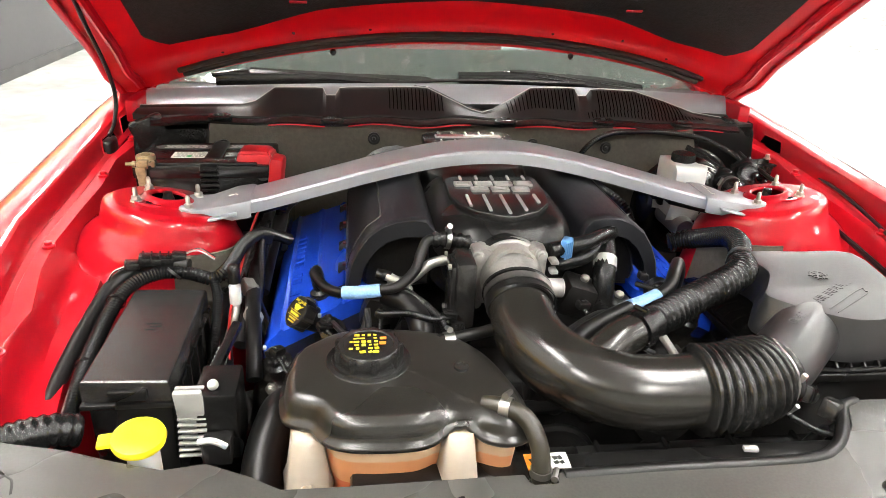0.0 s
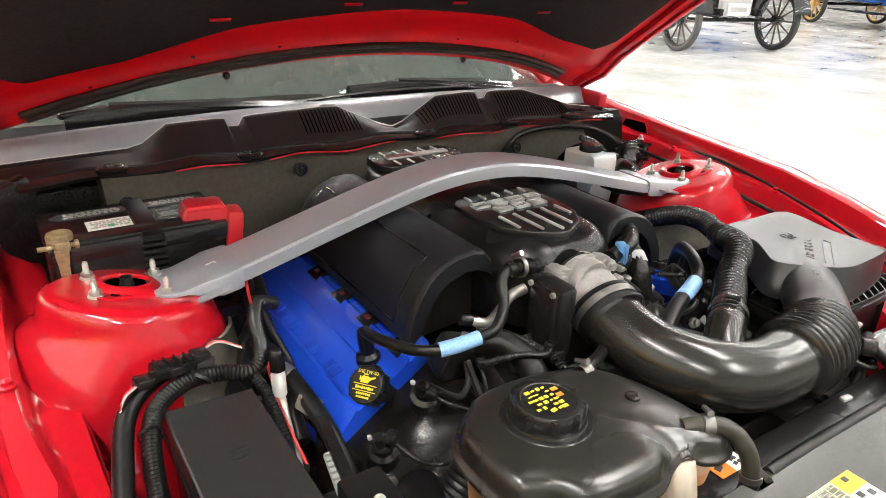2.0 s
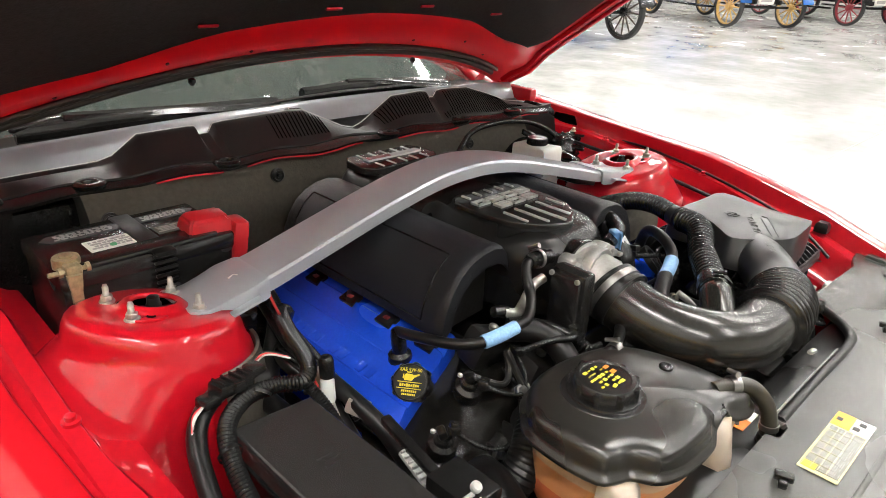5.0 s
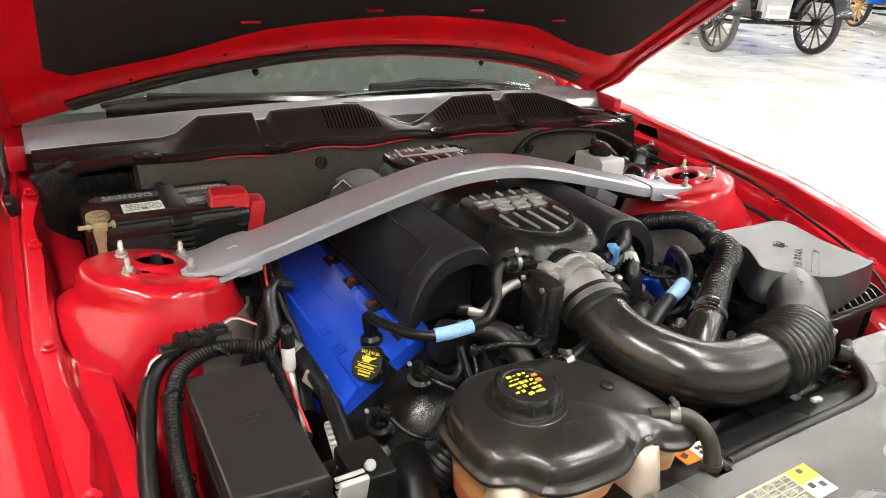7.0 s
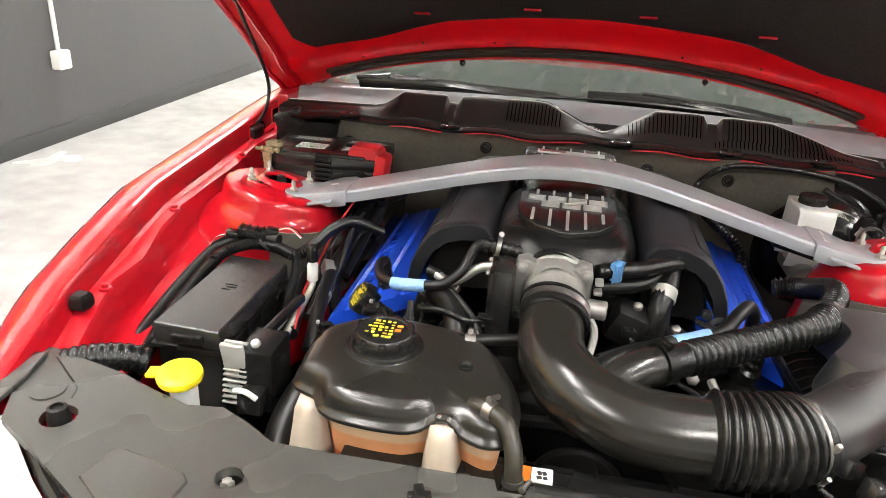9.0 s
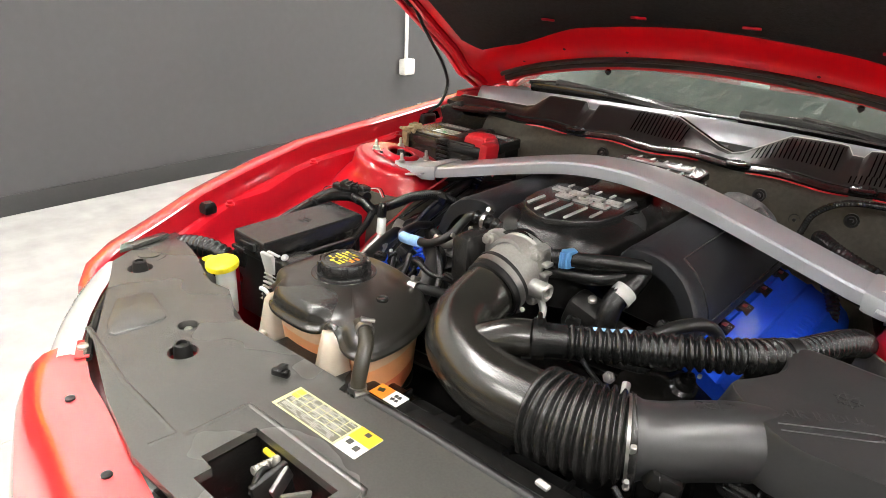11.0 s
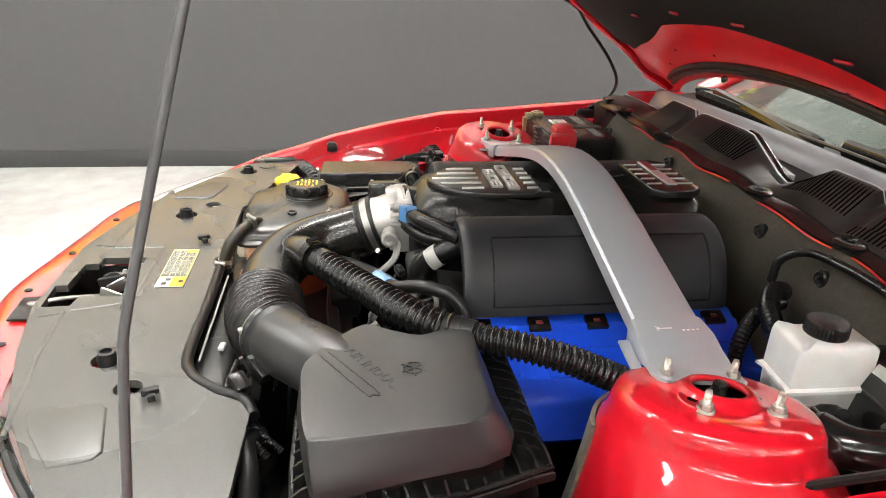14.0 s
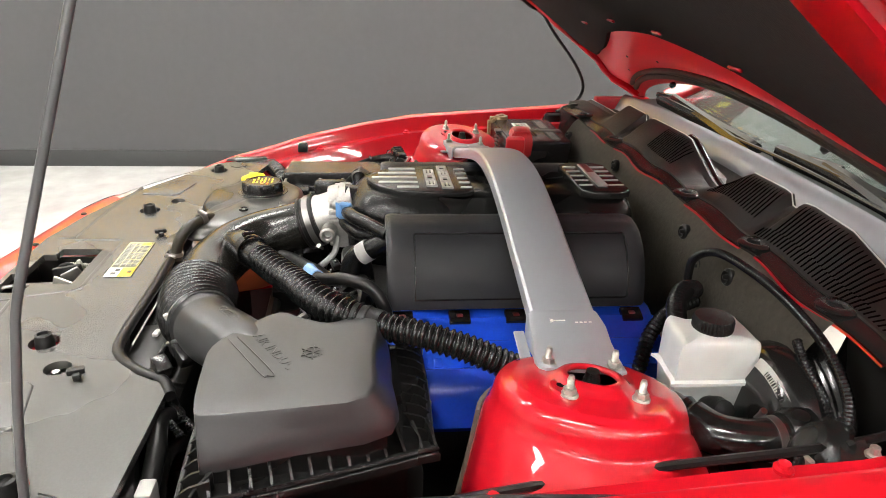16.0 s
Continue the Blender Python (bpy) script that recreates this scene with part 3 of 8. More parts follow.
for bx in (-0.30, -0.13, 0.02, 0.2, 0.36):
    by = table([p.x for p in path], [p.y for p in path], bx)
    part("bumper_fastener", lathe(bm_new(), [(0.0065, 0.768), (0.0065, 0.7705), (0.003, 0.772), (0.001, 0.772)], (bx, by - 0.02, 0.01 * abs(bx)), n=12), IRON, bumper, "dark metal fastener")

# headlights
for s in (-1, 1):
    hl = [(0.40, -0.812), (0.44, -0.792), (0.50, -0.755), (0.56, -0.712), (0.62, -0.662), (0.66, -0.622)]
    rings = []
    for o, z in ((-0.012, 0.772), (0.0, 0.776), (0.016, 0.774), (0.030, 0.764), (0.042, 0.74), (0.06, 0.68), (0.07, 0.60)):
        rings.append([(s * (x + 0.6 * o), y - 0.8 * o, z + 0.012 * (x - 0.4)) for x, y in hl])
    bm = loft(bm_new(), rings, closed=False)
    bmesh.ops.solidify(bm, geom=bm.faces[:], thickness=0.005)
    lens = part("headlight", bm, LENSM, car, "clear pale headlight lens")
    part("headlight_bracket", sweep(bm_new(), [(s * (x - 0.016), y + 0.016, 0.771 + 0.012 * (x - 0.4)) for x, y in hl], 0.007, 8), BLACK, lens, "black bracket behind the lens")
    part("bumper_tab", box(bm_new(), (s * 0.405, -0.792, 0.774), (0.05, 0.02, 0.004), 0.0015, (0, 0, s * 28)), RED_OUT, bumper, "red bumper tab")
    part("tab_bolt", lathe(bm_new(), [(0.008, 0.776), (0.008, 0.780), (0.005, 0.783), (0.001, 0.783)], (s * 0.405, -0.792, 0), n=12), ZINC, bumper, "zinc bolt in the tab")

# windscreen, dashboard, and an unseen cabin shell added to block light
def screen_pt(u, v):
    x = lerp(-0.70, 0.70, u)
    c = (2 * u - 1) ** 2
    return (x * (1 - 0.12 * v), 0.56 + 0.10 * (1 - c) * -1 + 0.10 + v * 0.72, 0.985 - 0.02 * c + v * 0.40)


bm = loft(bm_new(), [[screen_pt(i / 60, k / 20) for i in range(61)] for k in range(21)], closed=False)
bmesh.ops.solidify(bm, geom=bm.faces[:], thickness=0.006)
wind = part("windscreen", bm, GLASS, car, "green-tinted windscreen glass", 180)
bm = loft(bm_new(), [[(screen_pt(i / 20, 0)[0], screen_pt(i / 20, 0)[1] + dy, 0.955 + dz) for i in range(21)] for dy, dz in ((-0.02, 0), (0.25, 0.05), (0.6, 0.03), (0.62, -0.5))], closed=False)
bmesh.ops.solidify(bm, geom=bm.faces[:], thickness=0.01)
part("dashboard", bm, DASH, car, "dark padded dashboard under the windscreen")
bm = loft(bm_new(), [[(x * k, y, z) for x in (-0.62, -0.3, 0.3, 0.62)] for k, y, z in ((1, 1.385, 1.385), (1.0, 1.6, 1.40), (1, 2.4, 1.38), (1.1, 3.2, 1.05), (1.2, 3.4, 0.5))], closed=False)
bmesh.ops.solidify(bm, geom=bm.faces[:], thickness=0.02)
part("roof", bm, RED_FENDER, car, "red roof skin, unseen, added to block light")
for s in (-1, 1):
    bm = loft(bm_new(), [[(s * (0.9 + 0.02 * k), y, z) for k, z in ((0, 0.3), (1, 0.6), (0, 0.97), (-3, 1.0))] for y in (0.9, 1.6, 2.4, 3.4)], closed=False)
    bmesh.ops.solidify(bm, geom=bm.faces[:], thickness=0.02)
    part("door", bm, RED_FENDER, car, "red door skin, unseen, added to block light")
    bm = lathe(bm_new(), [(0.02, -0.07), (0.04, -0.06), (0.050, -0.02), (0.048, 0.04), (0.034, 0.06), (0.01, 0.07)], (s * 0.985, 1.1, 1.03), (1, 0, 0), 20)
    for v in bm.verts:
        v.co.y = 1.1 + (v.co.y - 1.1) * 0.8
    part("side_mirror", bm, RED, car, "red door mirror")
    part("wheel", lathe(bm_new(), [(0.2, -0.12), (0.33, -0.12), (0.35, -0.08), (0.35, 0.08), (0.33, 0.12), (0.2, 0.12)], (s * 0.80, 0.03, 0.35), (1, 0, 0), 32), RUBBER, car, "black front tyre")
    part("wheel", lathe(bm_new(), [(0.2, -0.12), (0.33, -0.12), (0.35, -0.08), (0.35, 0.08), (0.33, 0.12), (0.2, 0.12)], (s * 0.80, 2.75, 0.35), (1, 0, 0), 32), RUBBER, car, "black rear tyre")
    bm = loft(bm_new(), [[(s * lerp(0.84, 0.625, k), lerp(ya, yb, k), lerp(0.995, 1.385, k)) for ya, yb in ((0.75, 1.42), (1.4, 1.6), (2.3, 2.1), (2.9, 2.45))] for k in (0, 0.5, 1)], closed=False)
    bmesh.ops.solidify(bm, geom=bm.faces[:], thickness=0.006)
    part("side_window", bm, GLASS, car, "tinted side window glass")
    part("pillar", sweep(bm_new(), [(s * 0.735, 0.64, 0.965), (s * 0.68, 1.0, 1.18), (s * 0.625, 1.385, 1.388)], 0.026, 10), RED_FENDER, car, "red windscreen pillar")
    part("rocker", box(bm_new(), (s * 0.90, 1.4, 0.28), (0.06, 2.1, 0.14), 0.03), RED_FENDER, car, "red sill under the door")
    for wy in (0.03, 2.75):
        part("rim", lathe(bm_new(), [(0.001, 0.09), (0.04, 0.10), (0.06, 0.085), (0.20, 0.095), (0.225, 0.115), (0.23, 0.10), (0.23, -0.08)], (s * 0.80, wy, 0.35), (s, 0, 0), 32), BLACK, car, "dark alloy wheel rim")
# floor of the engine bay
part("undertray", box(bm_new(), (0, -0.2, 0.42), (1.3, 1.0, 0.02)), IRON, car, "dark undertray below the engine")
# dark boxes added under the front cover so its holes stay dark
for s in (-1, 1):
    part("hole_backing", box(bm_new(), (s * 0.40, -0.63, 0.735), (0.50, 0.16, 0.05), 0.01, (0, 0, s * 18)), IRON, car, "dark box added under the cover so its holes stay dark")
# radiator and its shroud
bm = box(bm_new(), (0, -0.60, 0.60), (1.0, 0.05, 0.30), 0.01)
part("radiator", bm, IRON, car, "dark radiator core")

# ---- bonnet ----
bonnet = thing("bonnet", (0, 0.5, 0.97), "raised red bonnet with a black felt liner", "bonnet")
HOOD_A = radians(40)


def hood_pt(x, v, lift=0.0):
    """v metres forward along the raised panel from its rear edge."""
    u = x / 0.745
    y0, z0 = 0.452 + 0.05 * u * u + 0.08 * u ** 4 * max(0.0, 1 - 1.3 * v), 1.10 - 0.13 * u * u - 0.012 * u ** 4
    d = Vector((0, -math.cos(HOOD_A), math.sin(HOOD_A)))
    nrm = Vector((0, math.sin(HOOD_A), math.cos(HOOD_A)))
    flat = min(1.0, v / 0.28)
    if lift <= 0 and 0.05 < v < 0.19:
        lift -= 0.012 * math.sin(math.pi * (v - 0.05) / 0.14) ** 2
    p = Vector((x, y0, z0)) + d * v + nrm * (lift - 0.06 * flat * (1 - u * u) * 0.6)
    return p


HX = [-0.80 + 1.6 * i / 32 for i in range(33)]
vs = [0, 0.006, 0.02, 0.05, 0.065, 0.08, 0.1, 0.12, 0.14, 0.16, 0.175, 0.19, 0.21, 0.28, 0.4, 0.6, 0.8, 1.0, 1.1]
bm = bm_new()
loft(bm, [[hood_pt(x * (1 - 0.1 * max(0, v - 0.5)), v, 0.0) for x in HX] for v in vs], closed=False)
bmesh.ops.solidify(bm, geom=bm.faces[:], thickness=-0.018)
part("panel", bm, RED, bonnet, "glossy red bonnet underside panel")
# liner
def liner_edge(x):
    u = abs(x) / 0.66
    return table([0, 0.45, 0.62, 0.72, 0.95, 1.0], [0.215, 0.20, 0.17, 0.16, 0.165, 0.21], u)


LX = [-0.66 + 1.32 * i / 60 for i in range(61)]
bm = loft(bm_new(), [[hood_pt(x, lerp(liner_edge(x), 1.02, k), lf) for x in LX] for k, lf in ((0, -0.002), (0.004, -0.012), (0.02, -0.016), (0.3, -0.02), (0.6, -0.02), (1, -0.016))], closed=False)
part("liner", bm, LINER, bonnet, "black felt bonnet liner")
# seal strip along the rear edge
seal = [hood_pt(x, 0.028 + 0.016 * (1 - (x / 0.62) ** 2), -0.008) for x in [-0.62 + 1.24 * i / 40 for i in range(41)]]
part("seal", sweep(bm_new(), seal, 0.0075, 10), SEALM, bonnet, "worn black rubber bonnet seal")
seal2 = [hood_pt(x, 0.045 + 0.016 * (1 - (x / 0.62) ** 2), -0.006) for x in [-0.63 + 1.26 * i / 40 for i in range(41)]]
part("seal_lip", sweep(bm_new(), seal2, 0.0065, 8), SEALM, bonnet, "flat lip of the rubber seal")
for s in (-1, 1):
    hem = [hood_pt(s * 0.788 * (1 - 0.1 * max(0, v - 0.5)), v, -0.006) for v in [0.012 + 1.08 * i / 30 for i in range(31)]]
    part("side_hem", sweep(bm_new(), hem, 0.0095, 8, squash=0.6), RED, bonnet, "folded red hem along the bonnet side")
    rib = [hood_pt(s * 0.735, v, -0.004) for v in [0.03 + 0.9 * i / 24 for i in range(25)]]
    part("side_bead", sweep(bm_new(), rib, 0.011, 8), RED, bonnet, "pressed red bead")
for cx in (-0.281, 0.27):
    p = hood_pt(cx, 0.012, -0.012)
    part("seal_clip", lathe(bm_new(), [(0.003, 0.006), (0.007, 0.003), (0.0075, -0.003), (0.003, -0.008), (0.001, -0.009)], p, (0, 0, 1), 12), BLACK, bonnet, "black plastic clip")
# black discs on the panel stand for the shade inside small holes
for cx, cv in ((-0.52, 0.075), (-0.2, 0.1), (0.2, 0.1), (0.5, 0.075), (-0.36, 0.12), (0.36, 0.12)):
    p = hood_pt(cx, cv, -0.001)
    part("hole_disc", lathe(bm_new(), [(0.001, -0.001), (0.003, -0.001), (0.0035, 0.001), (0.001, 0.001)], p, (0, math.sin(HOOD_A), math.cos(HOOD_A)), 12), BLACK_L, bonnet, "small dark disc for the shade in a hole")
for cx, cv in ((-0.34, 0.25), (-0.117, 0.255), (0.104, 0.255), (0.33, 0.25)):
    p = hood_pt(cx, cv, -0.0185)
    bm = box(bm_new(), (0, 0, 0), (0.034, 0.006, 0.004), 0.0015)
    bmesh.ops.transform(bm, matrix=Matrix.Translation(p) @ pose(0, 0, 0, -40, 0, 0), verts=bm.verts)
    part("liner_slot", bm, RED_IN, bonnet, "red slot in the liner")
# washer hose and hinges
part("washer_hose", hose(bm_new(), [hood_pt(-0.70, 0.62, -0.02), hood_pt(-0.735, 0.42, -0.02), (-0.745, 0.245, 1.195), (-0.745, 0.287, 1.14), (-0.745, 0.361, 1.05), (-0.745, 0.388, 0.988), (-0.745, 0.362, 0.94), (-0.745, 0.315, 0.919)], 0.0045, 8), RUBBER, bonnet, "thin black washer hose")
part("hose_pad", slab(bm_new(), smooth2([(-0.752, 0.285), (-0.738, 0.285), (-0.732, 0.31), (-0.738, 0.335), (-0.752, 0.335), (-0.758, 0.31)], 3), 0.888, 0.914, 0.006), RUBBER, bonnet, "black rubber hose pad")
for s in (-1, 1):
    bm = box(bm_new(), (s * 0.725, 0.50, 0.945), (0.03, 0.16, 0.05), 0.006)
    part("hinge", bm, RED_IN, bonnet, "red painted hinge bracket")

# prop rod
bm = sweep(bm_new(), spline([(0.622, -0.580, 0.78), (0.619, -0.577, 0.83), (0.606, -0.573, 0.90), (0.588, -0.570, 0.965), (0.578, -0.567, 1.0), (0.561, -0.553, 1.06), (0.523, -0.518, 1.2), (0.469, -0.468, 1.4), (0.387, -0.393, 1.7)], 6), 0.0050, 10)
solid("prop_rod", bm, ROD, "thin dark steel bonnet prop rod standing upright", "prop rod")

# ---- strut brace ----
brace = thing("strut_brace", (0, 0.02, 0.885), "silver-grey painted strut tower brace arching over the engine", "strut brace")


def brace_z(x):
    return table([0, 0.05, 0.10, 0.145, 0.20, 0.43], [0.9865, 0.9845, 0.978, 0.968, 0.955, 0.892], abs(x))


rings = []
for i in range(61):
    x = -0.435 + 0.87 * i / 60
    z = sum(brace_z(x + d) for d in (-0.03, -0.015, 0, 0.015, 0.03)) / 5
    w0, w1 = -0.020, 0.068
    rings.append([(x, y, z + dz) for y, dz in ((w0 + 0.010, 0), (w0 + 0.004, -0.0015), (w0 + 0.0006, -0.005), (w0, -0.010), (w0, -0.024), (w0 + 0.003, -0.024),
                                              (w0 + 0.004, -0.008), (w1 - 0.004, -0.008), (w1 - 0.003, -0.024), (w1, -0.024), (w1, -0.010), (w1 - 0.0006, -0.005), (w1 - 0.004, -0.0015), (w1 - 0.010, 0))])
part("bar", loft(bm_new(), rings), SILVER, brace, "brushed silver-grey pressed bar", 30)
for s in (-1, 1):
    rings = []
    for x, y0, y1, zt, t in ((0.418, -0.026, 0.069, 0.8985, 0.03), (0.424, -0.027, 0.070, 0.8985, 0.032), (0.45, -0.030, 0.074, 0.893, 0.03), (0.475, -0.031, 0.074, 0.887, 0.02), (0.497, -0.034, 0.075, 0.8805, 0.008),
                             (0.515, -0.036, 0.076, 0.8790, 0.006), (0.530, -0.035, 0.074, 0.8815, 0.006), (0.536, -0.028, 0.066, 0.8825, 0.005)):
        r = 0.008 if t > 0.01 else 0.003
        tip = 0.11 * min(1.0, max(0.0, (x - 0.45) / 0.05))
        rings.append([(s * x, y, z - tip * (y - 0.018)) for y, z in ((y0 + r, zt), (y0 + r * 0.3, zt - r * 0.3), (y0, zt - r), (y0, zt - t), (y0 + 0.003, zt - t), (y0 + 0.003, zt - min(t, 0.012) * 0.9), (y1 - 0.003, zt - min(t, 0.012) * 0.9), (y1 - 0.003, zt - t), (y1, zt - t), (y1, zt - r), (y1 - r * 0.3, zt - r * 0.3), (y1 - r, zt))])
    br = part("end_bracket", loft(bm_new(), rings), SILVER, brace, "silver-grey folded end bracket", 30)
    if s > 0:
        # stamped arrow and marks
        bm = box(bm_new(), (0.440, 0.010, 0.8955), (0.0012, 0.020, 0.001))
        for g in (-1, 1):
            box(bm, (0.440 + 0.0022 * g, 0.0025, 0.8955), (0.0012, 0.007, 0.001), 0, (0, 0, 40 * g))
        for k in range(4):
            box(bm, (0.4445, 0.034 + 0.006 * k, 0.8946), (0.0022, 0.0035, 0.001))
        part("stamp", bm, WHITE_L, br, "pale stamped marks")
    else:
        bm = box(bm_new(), (-0.452, 0.02, 0.893), (0.016, 0.002, 0.001), 0, (0, 0, 30))
        box(bm, (-0.446, 0.018, 0.8945), (0.006, 0.002, 0.001), 0, (0, 0, -50))
        part("stamp", bm, WHITE_L, br, "pale stamped arrow")
    part("bracket_wing", box(bm_new(), (s * 0.466, -0.040, 0.8735), (0.055, 0.014, 0.004), 0.0015, (0, s * 13, 0)), SILVER, br, "silver lower flange of the bracket")
    part("under_bracket", box(bm_new(), (s * 0.40, 0.03, 0.868), (0.085, 0.05, 0.012), 0.003, (0, s * 14, 0)), BLACK, brace, "black bracket under the brace")

# ---- engine ----
engine = thing("engine", (0, 0, 0.43), "black and blue V8 engine with a ribbed intake plenum", "engine")
PL = smooth2([(-0.06, -0.268), (0.035, -0.268), (0.085, -0.235), (0.108, -0.16), (0.108, -0.04), (0.10, 0.06), (0.10, 0.16), (0.095, 0.225), (0.06, 0.245), (-0.07, 0.245), (-0.105, 0.225), (-0.11, 0.16), (-0.112, 0.06), (-0.122, -0.04), (-0.122, -0.16), (-0.10, -0.235)], 3)


def plenum_top(x, y):
    return -0.004 * max(0, (abs(x + 0.008) - 0.03) / 0.09) ** 2 * 6 - 0.03 * max(0, (-0.2 - y) / 0.07) ** 2 - (0.018 if -0.005 < y < 0.125 else 0.0)


bm = slab(bm_new(), PL, 0.82, 0.944, 0.034, steps=6, top=plenum_top)
plenum = part("intake_plenum", bm, BLACK, engine, "black plastic intake plenum", 60)
SH = [(-0.075, -0.045), (0.062, -0.045), (0.072, -0.06), (0.072, -0.13), (0.064, -0.175), (0.04, -0.21), (0.0, -0.232), (-0.016, -0.232), (-0.055, -0.21), (-0.080, -0.175), (-0.088, -0.13), (-0.088, -0.06)]
badge = part("badge_plate", slab(bm_new(), SH, 0.938, 0.9475, 0.003), SATIN, plenum, "black shield-shaped badge plate")
for k in range(5):
    x = -0.060 + 0.0275 * k
    part("badge_bar", box(bm_new(), (x, -0.058, 0.9482), (0.0045, 0.020, 0.004), 0.001), CHROME, badge, "short silver badge bar")
    tip = (-0.192, -0.212, -0.224, -0.212, -0.180)[k]
    part("badge_bar", box(bm_new(), (x - 0.002, (tip - 0.142) / 2, 0.9482), (0.0048, -0.142 - tip, 0.004), 0.001), CHROME, badge, "long silver badge bar")


def badge_block(x, y, w, d, slit):
    """A silver block of a logo row: a bevelled frame with a cross bar."""
    bm = bm_new()
    t = 0.0048
    for cx, cy, sx, sy in ((x - w / 2 + t / 2, y, t, d), (x + w / 2 - t / 2, y, t, d), (x, y - d / 2 + t / 2, w, t), (x, y + d / 2 - t / 2, w, t)):
        box(bm, (cx, cy, 0.9493), (sx, sy, 0.0045), 0.0008)
    if slit % 2:
        box(bm, (x, y, 0.9493), (w, 0.0036, 0.0044), 0.0008)
    return bm


for k in range(4):
    part("badge_block", badge_block(-0.060 + 0.034 * k, -0.091, 0.030, 0.019, k), CHROME, badge, "raised silver logo block")
for k in range(3):
    part("badge_block", badge_block(-0.036 + 0.034 * k, -0.118, 0.029, 0.019, k + 1), CHROME, badge, "raised silver logo block")
# rear badge with its bars
rear = part("badge_plate", slab(bm_new(), [(-0.085, 0.145), (0.07, 0.145), (0.085, 0.165), (0.085, 0.215), (0.07, 0.235), (-0.085, 0.235), (-0.10, 0.215), (-0.10, 0.165)], 0.938, 0.952, 0.004), SATIN, plenum, "black rear badge plate")
part("badge_strip", box(bm_new(), (-0.008, 0.188, 0.9545), (0.135, 0.019, 0.004), 0.0015), CHROME, rear, "silver badge strip")
part("badge_panel", box(bm_new(), (-0.045, 0.188, 0.9568), (0.055, 0.013, 0.0012)), SIGN_R, rear, "dark red panel on the badge strip")
for k in range(5):
    x = -0.065 + 0.0285 * k
    part("badge_bar", box(bm_new(), (x, 0.160, 0.9525), (0.0042, 0.026, 0.003), 0.001), CHROME, rear, "short silver badge bar")
    part("badge_bar", box(bm_new(), (x, 0.216, 0.9525), (0.0042, 0.028, 0.003), 0.001), CHROME, rear, "short silver badge bar")

# ribbed runner covers either side
RUN = [(0.112, 0.885), (0.118, 0.915), (0.130, 0.929), (0.150, 0.933), (0.176, 0.930), (0.200, 0.921), (0.222, 0.904), (0.238, 0.880), (0.250, 0.852), (0.257, 0.815), (0.250, 0.811), (0.228, 0.82), (0.16, 0.84), (0.115, 0.85)]


RUNNER = material("grained_black_cover", (0.009, 0.0095, 0.0115), 0.40, spec=0.38, var=0.18, scale=300, bump=0.35, bump_scale=1200)


ARCH = [(0.236, 0.822), (0.229, 0.852), (0.214, 0.878), (0.194, 0.896), (0.166, 0.905), (0.140, 0.906), (0.122, 0.898)]


def runner(s):
    """A curved shell over the intake runners, open below its arched front edge."""
    prof = RUN[:11] + ARCH
    rings = []
    for y, k in ((-0.2035, 0.955), (-0.200, 0.985), (-0.194, 1.0), (-0.184, 1.0), (-0.180, 0.99), (-0.05, 0.985), (0.08, 0.985), (0.196, 0.985), (0.205, 0.97), (0.210, 0.93)):
        rings.append([(s * (0.17 + (x - 0.17) * k), y, 0.86 + (z - 0.86) * k) for x, z in prof])
    return loft(bm_new(), rings)


for s in (-1, 1):
    rc = part("runner_cover", runner(s), RUNNER, engine, "black textured intake runner cover", 42)
    core = [(0.118, 0.80), (0.121, 0.893), (0.165, 0.899), (0.192, 0.890), (0.21, 0.873), (0.224, 0.848), (0.231, 0.818), (0.225, 0.79)]
    part("runner_core", loft(bm_new(), [[(s * (0.17 + (x - 0.17) * k), y, 0.85 + (z - 0.85) * k) for x, z in core] for y, k in ((-0.168, 0.88), (-0.160, 0.99), (-0.13, 1.0), (0.19, 1.0))]), IRON, rc, "dark intake runners under the cover")
    # inset panel outline on the outer face
    q = [(0.176, 0.930), (0.200, 0.921), (0.222, 0.904), (0.238, 0.880), (0.250, 0.852), (0.2545, 0.83)]
    q = [(x * 0.985 + 0.17 * 0.015, z * 0.985 + 0.86 * 0.015) for x, z in q]
    loop = [(s * x, -0.160, z) for x, z in q[1:]] + [(s * q[-1][0], 0.180, q[-1][1])] + [(s * x, 0.180, z) for x, z in q[:0:-1]]
    loop = [Vector(p) for p in loop]
    part("panel_rib", sweep(bm_new(), resample([*loop, loop[0]], 0.006), 0.0015, 6), SATIN, rc, "raised panel outline")

# blue cam covers
DARKRED = material("dark_red_plastic", (0.16, 0.012, 0.010), 0.5, var=0.1)
CAM = [(0.215, 0.805), (0.236, 0.806), (0.254, 0.799), (0.260, 0.802), (0.268, 0.795), (0.300, 0.784), (0.306, 0.787), (0.316, 0.779), (0.350, 0.768), (0.356, 0.771), (0.364, 0.762), (0.375, 0.753), (0.383, 0.738), (0.387, 0.71), (0.388, 0.69), (0.37, 0.67), (0.23, 0.72)]


def cam_cover(s):
    rings = []
    for y, k in ((-0.240, 0.94), (-0.234, 0.98), (-0.224, 1), (0.0, 1), (0.215, 1), (0.225, 0.98)):
        rings.append([(s * (0.33 + (x - 0.33) * k), y + 0.035 - 0.27 * max(0, x - 0.215) if y < -0.2 else y, 0.75 + (z - 0.75) * k) for x, z in CAM])
    return loft(bm_new(), rings)


def cam_z(x):
    return table([p[0] for p in CAM[:14]], [p[1] for p in CAM[:14]], x)


